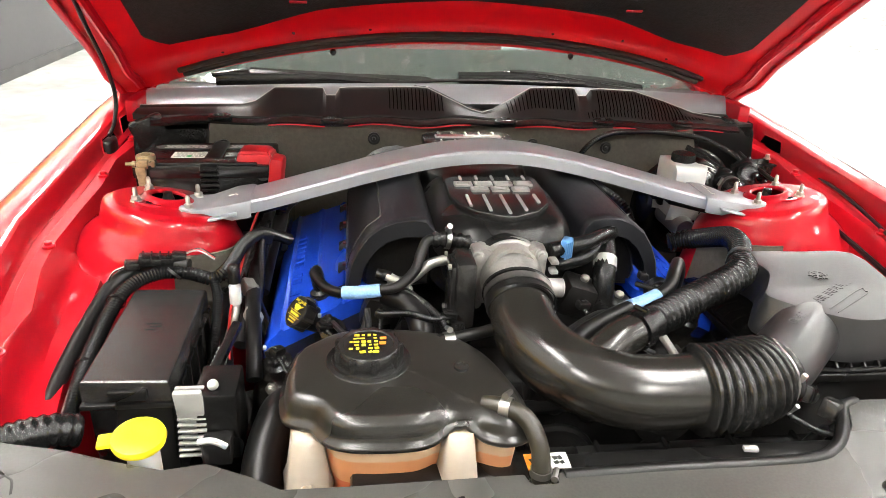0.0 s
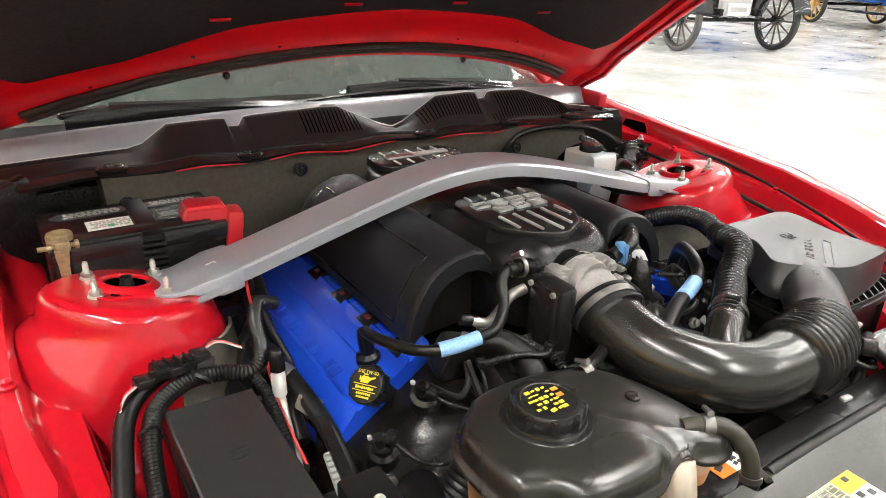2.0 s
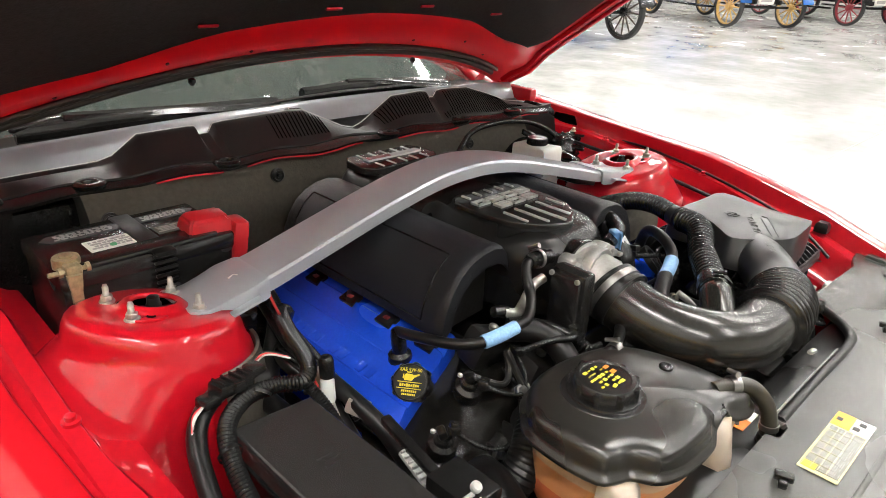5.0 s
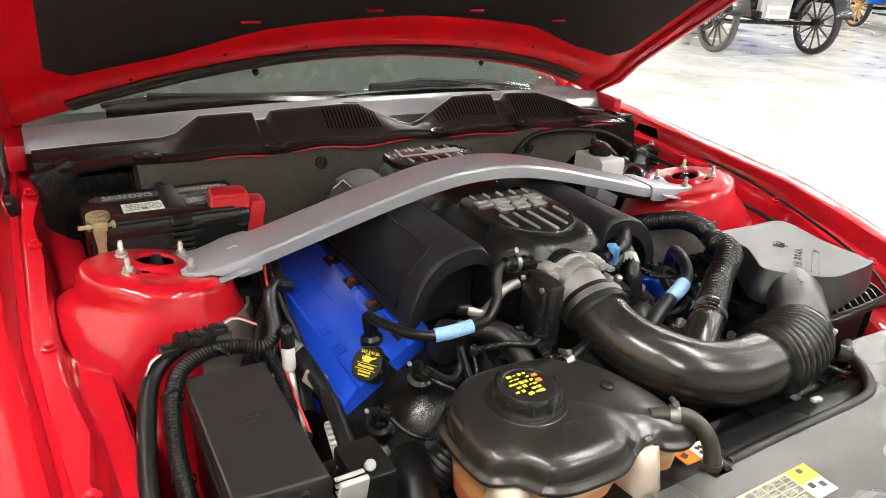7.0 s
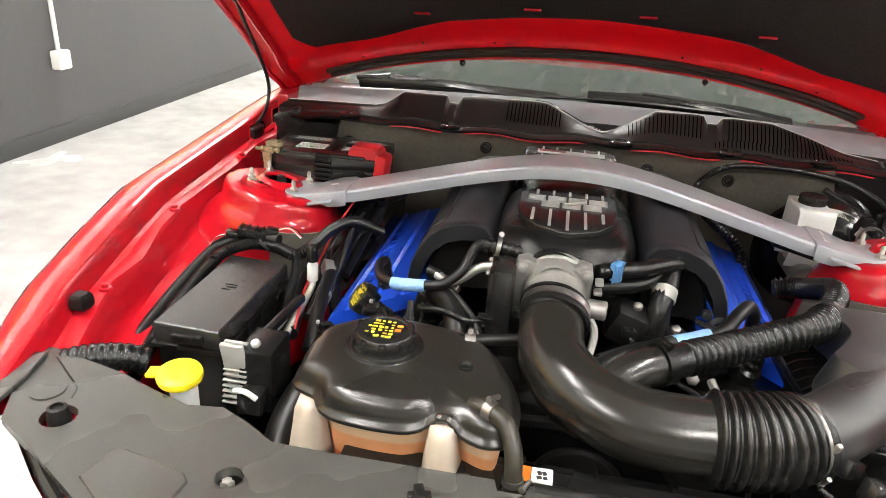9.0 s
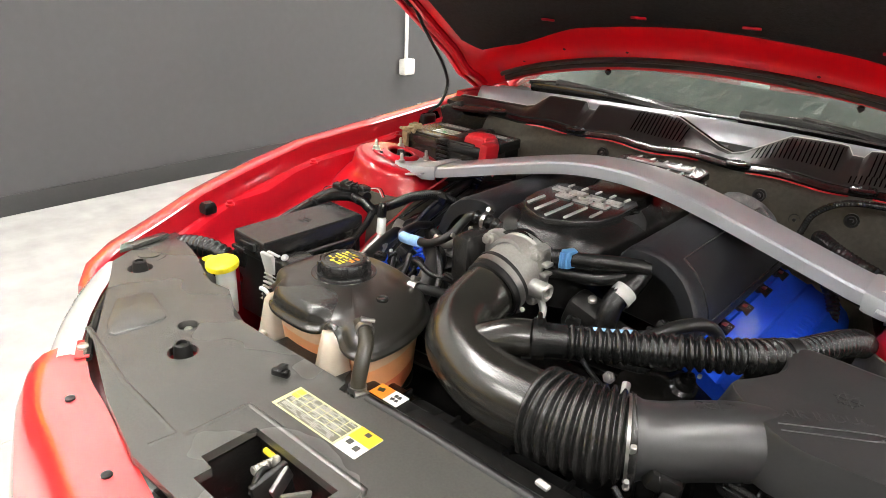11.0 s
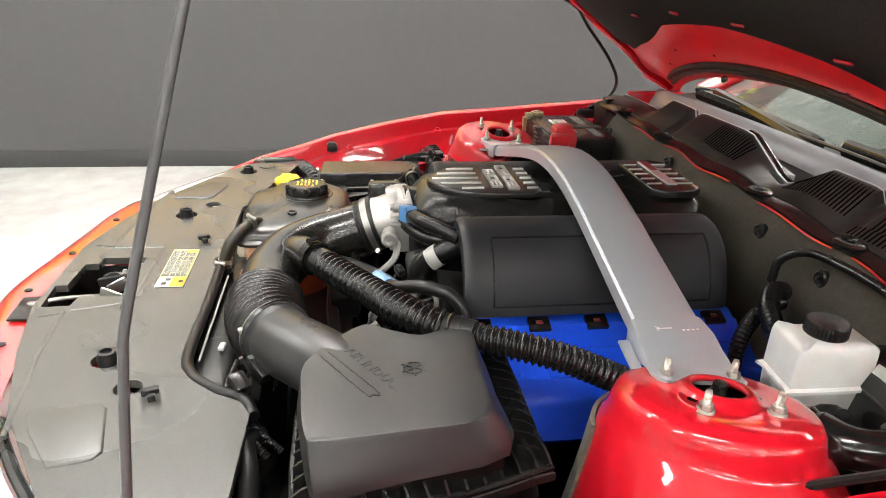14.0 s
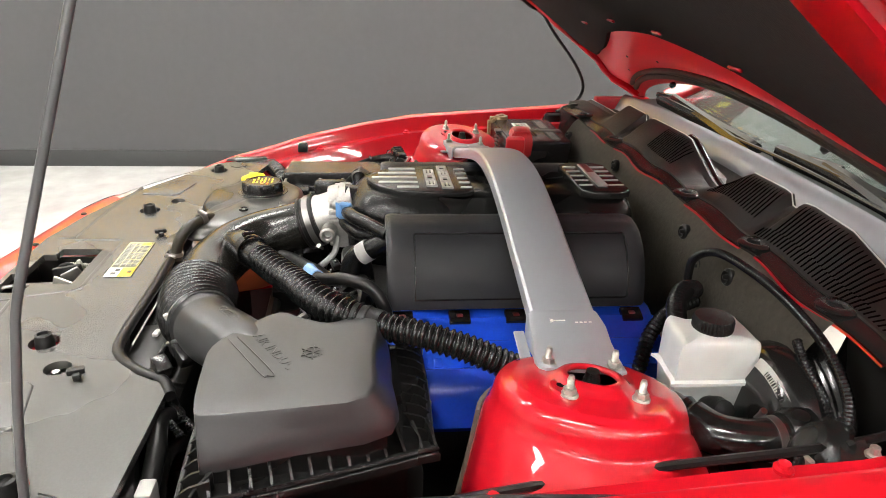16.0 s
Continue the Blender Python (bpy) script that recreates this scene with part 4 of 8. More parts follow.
for s in (-1, 1):
    cc = part("cam_cover", cam_cover(s), BLUE, engine, "bright blue painted cam cover", 42)
    for y in (-0.18, -0.09, 0.0, 0.095, 0.19):
        bm = box(bm_new(), (s * 0.256, y, 0.7995), (0.026, 0.034, 0.011), 0.002, (0, s * 20, 0))
        cp = part("coil_clip", bm, BLACK, cc, "black clip in the cover's notch")
        part("clip_insert", box(bm_new(), (s * 0.258, y, 0.8055), (0.008, 0.010, 0.003), 0.001), DARKRED, cp, "small red insert")
    for k in range(13):
        if k not in (7, 10):
            bm = box(bm_new(), (s * 0.340, 0.10 - 0.021 * k, cam_z(0.340) + 0.0005), (0.017, 0.012, 0.0025), 0.0008, (0, s * 20, 0))
            part("raised_mark", bm, BLUE, cc, "raised blue mark")

# oil filler cap
AX = Vector((-0.70, -0.32, 0.62)).normalized()
OC = Vector((-0.307, -0.213, 0.769)) + AX * 0.030
oc = part("oil_cap", lathe(bm_new(), [(0.020, -0.06), (0.021, -0.018), (0.0245, -0.016), (0.0262, -0.012), (0.0262, 0.002), (0.0250, 0.0045), (0.0235, 0.005), (0.0230, 0.0042), (0.001, 0.0042)], OC, AX, 32), RUBBER, engine, "round black oil filler cap")
for k in range(8):
    a = 2 * math.pi * k / 8
    x_, y_, z_ = basis(AX)
    c = OC + (x_ * math.cos(a) + y_ * math.sin(a)) * 0.0245
    part("grip", lathe(bm_new(), [(0.0045, -0.014), (0.0045, 0.001), (0.003, 0.003)], c, AX, 8), RUBBER, oc)
# the cap's print: a line of text, an oil-can shape and bars
x_, y_, z_ = basis(AX)
M = Matrix(((x_.x, y_.x, z_.x, 0), (x_.y, y_.y, z_.y, 0), (x_.z, y_.z, z_.z, 0), (0, 0, 0, 1)))
CAPM = Matrix.Translation(OC + AX * 0.0048) @ M @ pose(0, 0, 0, 0, 0, 8) @ Matrix.Diagonal((0.70, 0.70, 1, 1))
part("cap_text", flat_text("SAE 5W-50", 0.0095, 0.0003, CAPM @ pose(0, 0.0235, 0)), YPRINT, oc, "yellow printed text")
bm = bm_new()
loft(bm, [[(x, y, z) for x, y in ((-0.012, 0.003), (0.004, 0.003), (0.008, 0.009), (0.019, 0.015), (0.018, 0.017), (0.006, 0.014), (0.003, 0.016), (-0.009, 0.016), (-0.012, 0.012))] for z in (-0.0003, 0.0003)])
box(bm, (-0.003, 0.019, 0), (0.010, 0.002, 0.0006))
box(bm, (-0.014, 0.011, 0), (0.002, 0.008, 0.0006))
box(bm, (0.0, 0.0, 0), (0.050, 0.0015, 0.0006))
box(bm, (0.0, -0.012, 0), (0.050, 0.0015, 0.0006))
for k in range(9):
    box(bm, (-0.018 + 0.0045 * k, -0.006, 0), (0.0032, 0.006 - 0.001 * (k % 3), 0.0006))
for k in range(8):
    box(bm, (-0.0135 + 0.004 * k, -0.017, 0), (0.0026, 0.0042, 0.0006))
    box(bm, (-0.012 + 0.0036 * k, -0.0235, 0), (0.0024, 0.0036, 0.0006))
bmesh.ops.transform(bm, matrix=CAPM, verts=bm.verts)
part("cap_print", bm, YPRINT, oc, "yellow printed oil can and bars")

# front timing cover with its sensors
TC = smooth2([(-0.40, -0.245), (-0.42, -0.30), (-0.36, -0.355), (-0.24, -0.365), (-0.20, -0.33), (0.20, -0.33), (0.24, -0.365), (0.36, -0.355), (0.42, -0.30), (0.40, -0.245)], 3)
bm = slab(bm_new(), TC, 0.45, 0.745, 0.03, steps=4, top=lambda x, y: -0.075 * max(0, (abs(x) - 0.26) / 0.16) - 0.05 * max(0, (0.18 - abs(x)) / 0.18))
tc = part("timing_cover", bm, SATIN, engine, "dark cast timing cover", 50)
for s in (-1, 1):
    rows = []
    for k in range(17):
        v = k / 16
        row = []
        for n in range(21):
            x = lerp(0.19, 0.392, n / 20)
            y = lerp(-0.150 - 0.27 * max(0, x - 0.215), -0.338 - 0.16 * (x - 0.19) * (1 - 2.2 * (x - 0.19)), v)
            z = lerp(0.790 - 0.30 * (x - 0.19), 0.770 - 0.42 * (x - 0.19), v) + 0.010 * math.sin(math.pi * v)
            for bx, by, bh in ((0.275, -0.282, 0.012), (0.352, -0.312, 0.012), (0.235, -0.31, 0.008)):
                z += bh * math.exp(-((x - bx) ** 2 + (y - by) ** 2) / 0.0009)
            z -= 0.10 * max(0.0, v - 0.86) + 0.4 * max(0.0, x - 0.375)
            row.append((s * x, y, z))
        row.append((s * 0.395, row[-1][1], 0.62))
        rows.append(row)
    rows.append([(x, y - 0.012, z - 0.10) for x, y, z in rows[-1]])
    bm = loft(bm_new(), rows, closed=False)
    bmesh.ops.solidify(bm, geom=bm.faces[:], thickness=0.004)
    part("head_front_cover", bm, DUCTM, tc, "smooth black front cover with swells", 60)
    part("cover_flange", sweep(bm_new(), spline([(s * x, y, z) for x, y, z in ((0.215, -0.330, 0.79), (0.225, -0.352, 0.775), (0.24, -0.362, 0.75), (0.245, -0.366, 0.70))], 6), 0.006, 8), CAST, tc, "bare metal flange edge")
for s in (-1, 1):
    for x, y, z, r in ((0.275, -0.282, 0.790, 0.0135), (0.352, -0.312, 0.757, 0.0135)):
        b2 = part("cam_sensor", lathe(bm_new(), [(r * 1.5, -0.02), (r * 1.45, 0.002), (r, 0.006), (r, 0.016), (r * 0.75, 0.02), (r * 0.7, 0.014), (r * 0.45, 0.014), (r * 0.4, 0.026), (0.001, 0.027)], (s * x, y, z), (s * 0.25, -0.35, 0.9), 22), SATIN, tc, "round black cam sensor")
        part("sensor_plug", box(bm_new(), (s * (x + 0.008), y - 0.004, z + 0.020), (0.012, 0.018, 0.012), 0.003, (0, s * 20, 30 * s)), BLACK, b2, "small black plug")
        part("sensor_tab", box(bm_new(), (s * (x + 0.018), y + 0.002, z + 0.024), (0.005, 0.006, 0.005), 0.001), GREYP, b2, "small grey tab")
    # cast ribs
    bm = bm_new()
    for k in range(6):
        box(bm, (s * (0.235 + 0.03 * k), -0.352, 0.72 - 0.02 * k), (0.004, 0.03, 0.12), 0.001)
    part("cast_ribs", bm, IRON, tc)
# block below, pulleys and belt
part("block", box(bm_new(), (0, 0, 0.58), (0.62, 0.50, 0.30), 0.03), IRON, engine, "dark engine block")
for x, y, z, r in ((-0.20, -0.40, 0.66, 0.055), (0.05, -0.40, 0.60, 0.07), (0.20, -0.39, 0.70, 0.045), (-0.30, -0.39, 0.60, 0.06)):
    part("pulley", lathe(bm_new(), [(0.01, -0.03), (r, -0.03), (r, -0.024), (r * 0.92, -0.02), (r * 0.92, 0.012), (r, 0.016), (r, 0.02), (r * 0.6, 0.02), (r * 0.5, 0.008), (0.012, 0.008), (0.012, 0.02), (0.001, 0.02)], (x, y, z), (0, -1, 0), 28), IRON, engine, "dark belt pulley")
part("belt", sweep(bm_new(), [(-0.30, -0.392, 0.662), (-0.2, -0.402, 0.717), (-0.1, -0.402, 0.72), (0.05, -0.402, 0.73), (0.20, -0.395, 0.747), (0.245, -0.39, 0.70), (0.1, -0.402, 0.54)], 0.011, 8), RUBBER, engine, "black ribbed drive belt")
# coolant crossover pieces in the valley
bm = hose(bm_new(), [(0.06, -0.36, 0.80), (0.12, -0.31, 0.80), (0.17, -0.27, 0.78), (0.20, -0.22, 0.76)], 0.022, 12)
part("coolant_pipe", bm, IRON, engine, "dark coolant crossover pipe")
for x, y, z in ((-0.16, -0.30, 0.80), (0.16, -0.25, 0.82), (-0.20, -0.24, 0.83), (0.10, -0.25, 0.85), (-0.12, -0.34, 0.78), (0.03, -0.38, 0.77)):
    part("casting", box(bm_new(), (x, y, z - 0.03), (0.06, 0.05, 0.06), 0.012, (10, 20, 30 * x)), IRON, engine, "dark casting")
    part("casting_bolt", lathe(bm_new(), [(0.007, 0), (0.007, 0.006), (0.004, 0.008), (0.001, 0.008)], (x + 0.01, y - 0.005, z), (0.1, -0.3, 1), 8), ZINC, engine, "zinc bolt head")

# ---- throttle body ----
tb = thing("throttle_body", (-0.02, -0.30, 0.83), "cast aluminium throttle body with a black motor housing", "throttle body")
c = (-0.014, -0.285, 0.873)
bm = lathe(bm_new(), [(0.047, -0.030), (0.052, -0.028), (0.052, -0.018), (0.048, -0.015), (0.046, 0.012), (0.043, 0.03), (0.043, 0.045), (0.040, 0.045), (0.038, 0.0)], c, (0.03, -1, -0.15), 40)
arch = [(-0.076, 0.83), (-0.078, 0.900), (-0.073, 0.918), (-0.060, 0.922), (-0.046, 0.917), (-0.030, 0.923), (-0.006, 0.924), (0.010, 0.917), (0.022, 0.921), (0.034, 0.917), (0.038, 0.900), (0.037, 0.83)]
loft(bm, [[(-0.02 + (x + 0.02) * k, y, 0.875 + (z - 0.875) * k) for x, z in arch] for y, k in ((-0.262, 0.97), (-0.266, 1.0), (-0.282, 1.0), (-0.287, 0.96))])
loft(bm, [[(-0.017 + 0.040 * math.cos(a) * k, y, 0.876 + 0.052 * math.sin(a) * k) for a in [math.pi * (0.12 + 0.76 * i / 12) for i in range(13)]] for y, k in ((-0.285, 1.0), (-0.300, 1.0), (-0.304, 0.97), (-0.304, 0.86))], closed=False)
for rz in (0.885, 0.900):
    box(bm, (0.046, -0.290, rz), (0.012, 0.02, 0.006), 0.002)
part("housing", bm, CAST, tb, "pale cast aluminium housing")
for bx, bz in ((-0.066, 0.909), (0.027, 0.909), (-0.066, 0.835), (0.027, 0.835)):
    part("bolt_boss", lathe(bm_new(), [(0.009, -0.012), (0.009, 0.008), (0.006, 0.009), (0.006, 0.014), (0.003, 0.015)], (bx, -0.285, bz), (0, -1, 0), 14), CAST, tb)
bm = box(bm_new(), (-0.088, -0.302, 0.865), (0.030, 0.062, 0.105), 0.008)
box(bm, (-0.104, -0.302, 0.865), (0.012, 0.050, 0.090), 0.005)
mh = part("motor_housing", bm, SATIN, tb, "black plastic motor housing")
part("motor_plug", box(bm_new(), (-0.098, -0.322, 0.812), (0.022, 0.03, 0.03), 0.004), BLACK, mh, "black electrical plug")
for dy, dz in ((-0.022, 0.045), (0.022, 0.045), (-0.022, -0.04), (0.022, -0.04)):
    part("screw", lathe(bm_new(), [(0.004, 0), (0.004, 0.004), (0.001, 0.005)], (-0.109, -0.302 + dy, 0.865 + dz), (-1, 0, 0), 8), ZINC, mh, "small screw head")
part("inlet_boss", lathe(bm_new(), [(0.014, 0), (0.014, 0.03), (0.010, 0.032), (0.007, 0.03), (0.007, 0.02)], (0.030, -0.30, 0.862), (1, -0.1, 0), 16), CAST, tb)
# gasket plate and neck to the plenum
part("flange_neck", lathe(bm_new(), [(0.055, 0), (0.052, 0.02), (0.056, 0.05)], (-0.02, -0.272, 0.875), (0, 1, 0), 28), BLACK, tb, "black plastic neck")

# ---- intake duct ----
duct = thing("intake_duct", (0.1, -0.5, 0.78), "glossy black air intake duct with a bellows", "intake duct")
DP = [(-0.010, -0.318, 0.867), (-0.0135, -0.345, 0.857), (-0.0125, -0.385, 0.845), (-0.003, -0.425, 0.837), (0.027, -0.466, 0.829), (0.079, -0.492, 0.820), (0.128, -0.499, 0.816), (0.182, -0.497, 0.8155)]
dp = spline(DP, 8)
part("pipe", sweep(bm_new(), dp, lambda s, t: 0.0435 + 0.003 * min(1, s / (t * 0.5)), 36), DUCTM, duct, "smooth black moulded pipe", 60)
bp = resample(spline([(0.178, -0.497, 0.8155), (0.215, -0.4955, 0.816), (0.25, -0.488, 0.817), (0.283, -0.4755, 0.819), (0.291, -0.4715, 0.8195)], 24), 0.001525)
part("bellows", sweep(bm_new(), bp, lambda s, t: 0.0580 - 0.0085 * abs(math.cos(math.pi * s / 0.0122)) ** 2.5 - 0.005 * max(0, s / t - 0.75) * 4, 44), SATIN, duct, "ribbed black rubber bellows", 180)
part("cuff", sweep(bm_new(), [(-0.0095, -0.316, 0.868), (-0.011, -0.326, 0.864), (-0.0125, -0.336, 0.8605), (-0.0135, -0.345, 0.857), (-0.0135, -0.348, 0.856)], lambda s, t: 0.0475 if s < t * 0.97 else 0.0455, 36), RUBBER, duct, "black rubber cuff")


def clamp(p, d, r, w, mat, parent, name="hose_clamp", label="silver worm-drive hose clamp", screw=True, at=0.6):
    d = Vector(d).normalized()
    x, y, z = basis(d)
    p = Vector(p)
    band = part(name, lathe(bm_new(), [(r, -w / 2), (r + 0.0014, -w / 2), (r + 0.0014, w / 2), (r, w / 2), (r - 0.001, 0)], p, d, 32, hollow=True), mat, parent, label)
    if screw:
        q = p + (x * math.cos(at) + y * math.sin(at)) * (r + 0.005)
        t = (-x * math.sin(at) + y * math.cos(at))
        bm = lathe(bm_new(), [(0.001, -0.010), (0.0032, -0.010), (0.0032, 0.006), (0.0042, 0.006), (0.0042, 0.010), (0.001, 0.010)], q, t, 8)
        part("screw", bm, mat, band)
    return band


clamp((-0.0118, -0.329, 0.8632), (-0.1, -0.93, -0.35), 0.0480, 0.011, STEEL, duct, at=-0.9)
for o in (-0.012, 0.013):
    clamp((-0.0118 + 0.1 * o, -0.331 - 0.93 * o, 0.8625 - 0.35 * o), (-0.1, -0.93, -0.35), 0.0480, 0.005, RUBBER, duct, name="cuff_rib", label="raised black cuff rib", screw=False)
clamp((0.288, -0.473, 0.8193), (0.90, 0.43, 0.06), 0.0490, 0.008, STEEL, duct, at=-2.6)
part("side_port", hose(bm_new(), [(0.045, -0.474, 0.836), (0.068, -0.460, 0.850), (0.095, -0.443, 0.860), (0.118, -0.43, 0.862)], 0.025, 20), DUCTM, duct, "black branch port", 60)

# ---- breather hose from the intake to the bulkhead ----
ih = thing("ribbed_hose", (0.3, -0.3, 0.83), "thick ribbed black breather hose between intake and bulkhead", "hose")
HA = [(0.118, -0.43, 0.862), (0.16, -0.402, 0.862), (0.205, -0.373, 0.862), (0.25, -0.342, 0.863), (0.30, -0.316, 0.868), (0.335, -0.293, 0.870), (0.358, -0.268, 0.868), (0.371, -0.242, 0.864)]


def hose_a(s, t):
    u = s / t
    wave = abs(math.cos(math.pi * s / 0.0115)) ** 2.5
    if u < 0.14:
        return 0.0225
    if 0.42 < u < 0.58:
        return 0.0232 - 0.0028 * wave
    return 0.0240 - 0.0058 * wave


part("tube", sweep(bm_new(), resample(spline(HA, 24), 0.0014375), hose_a, 22), LOOM, ih, "ribbed black tube", 180)
clamp((0.126, -0.425, 0.8625), (0.83, 0.55, 0.02), 0.0262, 0.016, BLACK, ih, label="black plastic hose clamp", at=1.6)
part("coupler", sweep(bm_new(), spline([(0.366, -0.254, 0.866), (0.375, -0.235, 0.8635), (0.385, -0.216, 0.8625)], 4), 0.0208, 18), RUBBER, ih, "black rubber coupler")
clamp((0.3755, -0.234, 0.8635), (0.42, 0.9, -0.05), 0.0213, 0.004, IRON, ih, label="thin dark hose clamp", screw=False)
HB = [(0.383, -0.220, 0.8625), (0.394, -0.2, 0.8625), (0.413, -0.16, 0.8615), (0.430, -0.103, 0.850), (0.437, -0.04, 0.823), (0.432, 0.012, 0.797), (0.415, 0.036, 0.785), (0.39, 0.045, 0.775)]
part("tube", sweep(bm_new(), resample(spline(HB, 24), 0.001125), lambda s, t: 0.0198 - 0.0040 * abs(math.cos(math.pi * s / 0.0090)) ** 2.5, 20), LOOM, ih, "ribbed black tube", 180)

# ---- air box ----
ab = thing("air_box", (0.46, -0.3, 0.70), "black moulded air filter box with a ribbed flange", "air box")
LIDT = [(0.436, -0.425), (0.389, -0.393), (0.352, -0.353), (0.371, -0.321), (0.392, -0.285), (0.384, -0.252), (0.388, -0.230), (0.404, -0.222), (0.480, -0.226), (0.566, -0.234), (0.572, -0.32), (0.576, -0.403), (0.565, -0.420), (0.490, -0.427)]
LIDB = [(0.428, -0.434), (0.374, -0.406), (0.336, -0.358), (0.356, -0.318), (0.378, -0.285), (0.366, -0.250), (0.368, -0.218), (0.394, -0.206), (0.480, -0.204), (0.568, -0.208), (0.586, -0.32), (0.598, -0.398), (0.588, -0.416), (0.490, -0.432)]
LIDT, LIDB = smooth2(LIDT, 3), smooth2(LIDB, 3)


def lid_low(y):
    return 0.812 + 0.09 * (y + 0.41)


def lid_top(y):
    return 0.868 + 0.010 * min(1.0, max(0.0, (y + 0.33) / 0.10))


def lid_ring(k, f, d=0.0):
    q = [(lerp(a[0], b[0], k), lerp(a[1], b[1], k)) for a, b in zip(LIDB, LIDT)]
    return [(p[0], p[1], lerp(lid_low(p[1]), lid_top(p[1]), f)) for p in (offset2(q, d) if d else q)]


bm = loft(bm_new(), [lid_ring(0.0, -0.12, 0.006), lid_ring(0.0, -0.10), lid_ring(0.0, 0.06), lid_ring(0.06, 0.18), lid_ring(0.30, 0.40), lid_ring(0.62, 0.66), lid_ring(0.84, 0.86), lid_ring(0.94, 0.955), lid_ring(1, 0.99), lid_ring(1, 1.0, 0.005)] + [[(lerp(p[0], 0.475, k), lerp(p[1], -0.325, k), lid_top(lerp(p[1], -0.325, k)) + 0.0004) for p in lid_ring(1, 1.0, 0.005)] for k in (0.25, 0.5, 0.75, 0.98)])
lid = part("lid", bm, LIDM, ab, "matte black moulded lid", 50)
FL = smooth2([(0.352, -0.432), (0.330, -0.35), (0.325, -0.17), (0.345, -0.155), (0.535, -0.155), (0.562, -0.172), (0.626, -0.40), (0.602, -0.438)], 3)
bm = slab(bm_new(), FL, 0.776, 0.788, 0.003)
fl = part("flange", bm, BLACK, ab, "black ribbed flange")
part("skirt", loft(bm_new(), [[(p[0], p[1], z) for p in offset2([(a[0], a[1]) for a in LIDB], 0.006)] for z in (0.78, 0.826)], caps=False), BLACK, ab, "black wall under the lid")
inner = [Vector(p) for p in offset2(FL, 0.004)]
tot = resample([(*p, 0) for p in inner] + [(*inner[0], 0)], 0.0215)
for a, b in zip(tot, tot[1:]):
    d = (b - a).normalized()
    nrm = Vector((-d.y, d.x, 0))
    if (Vector((0.46, -0.31, 0)) - a).dot(nrm) < 0:
        nrm = -nrm
    e0, e1, h = a, a + nrm * 0.034, d * 0.0016
    part("rib", loft(bm_new(), [[(p.x, p.y, z) for p, z in ((e0 + o, 0.786), (e1 + o, 0.786), (e1 + o, 0.812), (e0 + nrm * 0.012 + o, 0.806), (e0 + o, 0.797))] for o in (-h, h)]), BLACK, fl)
rim = [(p.x, p.y, 0.793) for p in inner]
part("rim", sweep(bm_new(), [*rim, rim[0]], 0.0035, 6), BLACK, fl)
part("body", slab(bm_new(), [tuple(p) for p in offset2(FL, 0.02)], 0.52, 0.778, 0.01), BLACK, ab, "black lower box")
# letters and snowflake on the lid: readable generic words
part("raised_text", flat_text("AIR INDUCTION", 0.0195, 0.0003, pose(0.474, -0.336, 0.8688, 0, 0, 32.7)), LIDM, lid, "raised words in the lid", 80)
flake = (0.464, -0.300)
bm = bm_new()
for k in range(3):
    box(bm, (*flake, 0.872), (0.032, 0.0018, 0.0016), 0, (0, 0, 60 * k))
for k in range(6):
    a = math.radians(60 * k)
    box(bm, (flake[0] + 0.011 * math.cos(a), flake[1] + 0.011 * math.sin(a), 0.872), (0.0018, 0.010, 0.0016), 0, (0, 0, 60 * k))
part("snowflake", bm, LIDM, lid, "raised snowflake mark")
bm = sweep(bm_new(), spline([(0.418, -0.398, 0.869), (0.502, -0.344, 0.869), (0.508, -0.350, 0.869), (0.504, -0.358, 0.869), (0.424, -0.408, 0.869)], 5), 0.0008, 5)
part("thermometer", bm, LIDM, lid, "raised outline mark")
# neck
neck = [(0.289, -0.4725, 0.8193), (0.32, -0.455, 0.822), (0.35, -0.430, 0.8255), (0.385, -0.40, 0.8265), (0.42, -0.37, 0.822)]
nk = part("neck", sweep(bm_new(), spline(neck, 6), lambda s, t: 0.0450 + (0.003 if s < 0.01 else 0), 32), LIDM, ab, "matte black inlet neck", 60)
part("raised_text", flat_text("COLD", 0.0175, 0.0003, pose(0.357, -0.420, 0.8712, 0, 0, 36)), LIDM, nk, "raised word on the neck", 80)
bm = box(bm_new(), (0.338, -0.490, 0.800), (0.04, 0.026, 0.022), 0.004, (0, 25, 40))
sensor = part("air_sensor", bm, BLACK, ab, "black air flow sensor plug")
part("plug", box(bm_new(), (0.362, -0.515, 0.79), (0.03, 0.022, 0.026), 0.004, (0, 20, 35)), SATIN, sensor)
part("latch_tab", box(bm_new(), (0.310, -0.514, 0.838), (0.007, 0.007, 0.017), 0.002, (20, 0, 30)), ZINC, sensor, "pale plastic tab")
part("wire", ribbed(bm_new(), [(0.375, -0.522, 0.785), (0.40, -0.52, 0.775), (0.43, -0.50, 0.765), (0.445, -0.475, 0.74)], 0.0055, 0.004, 0.001, 8), LOOM, sensor)

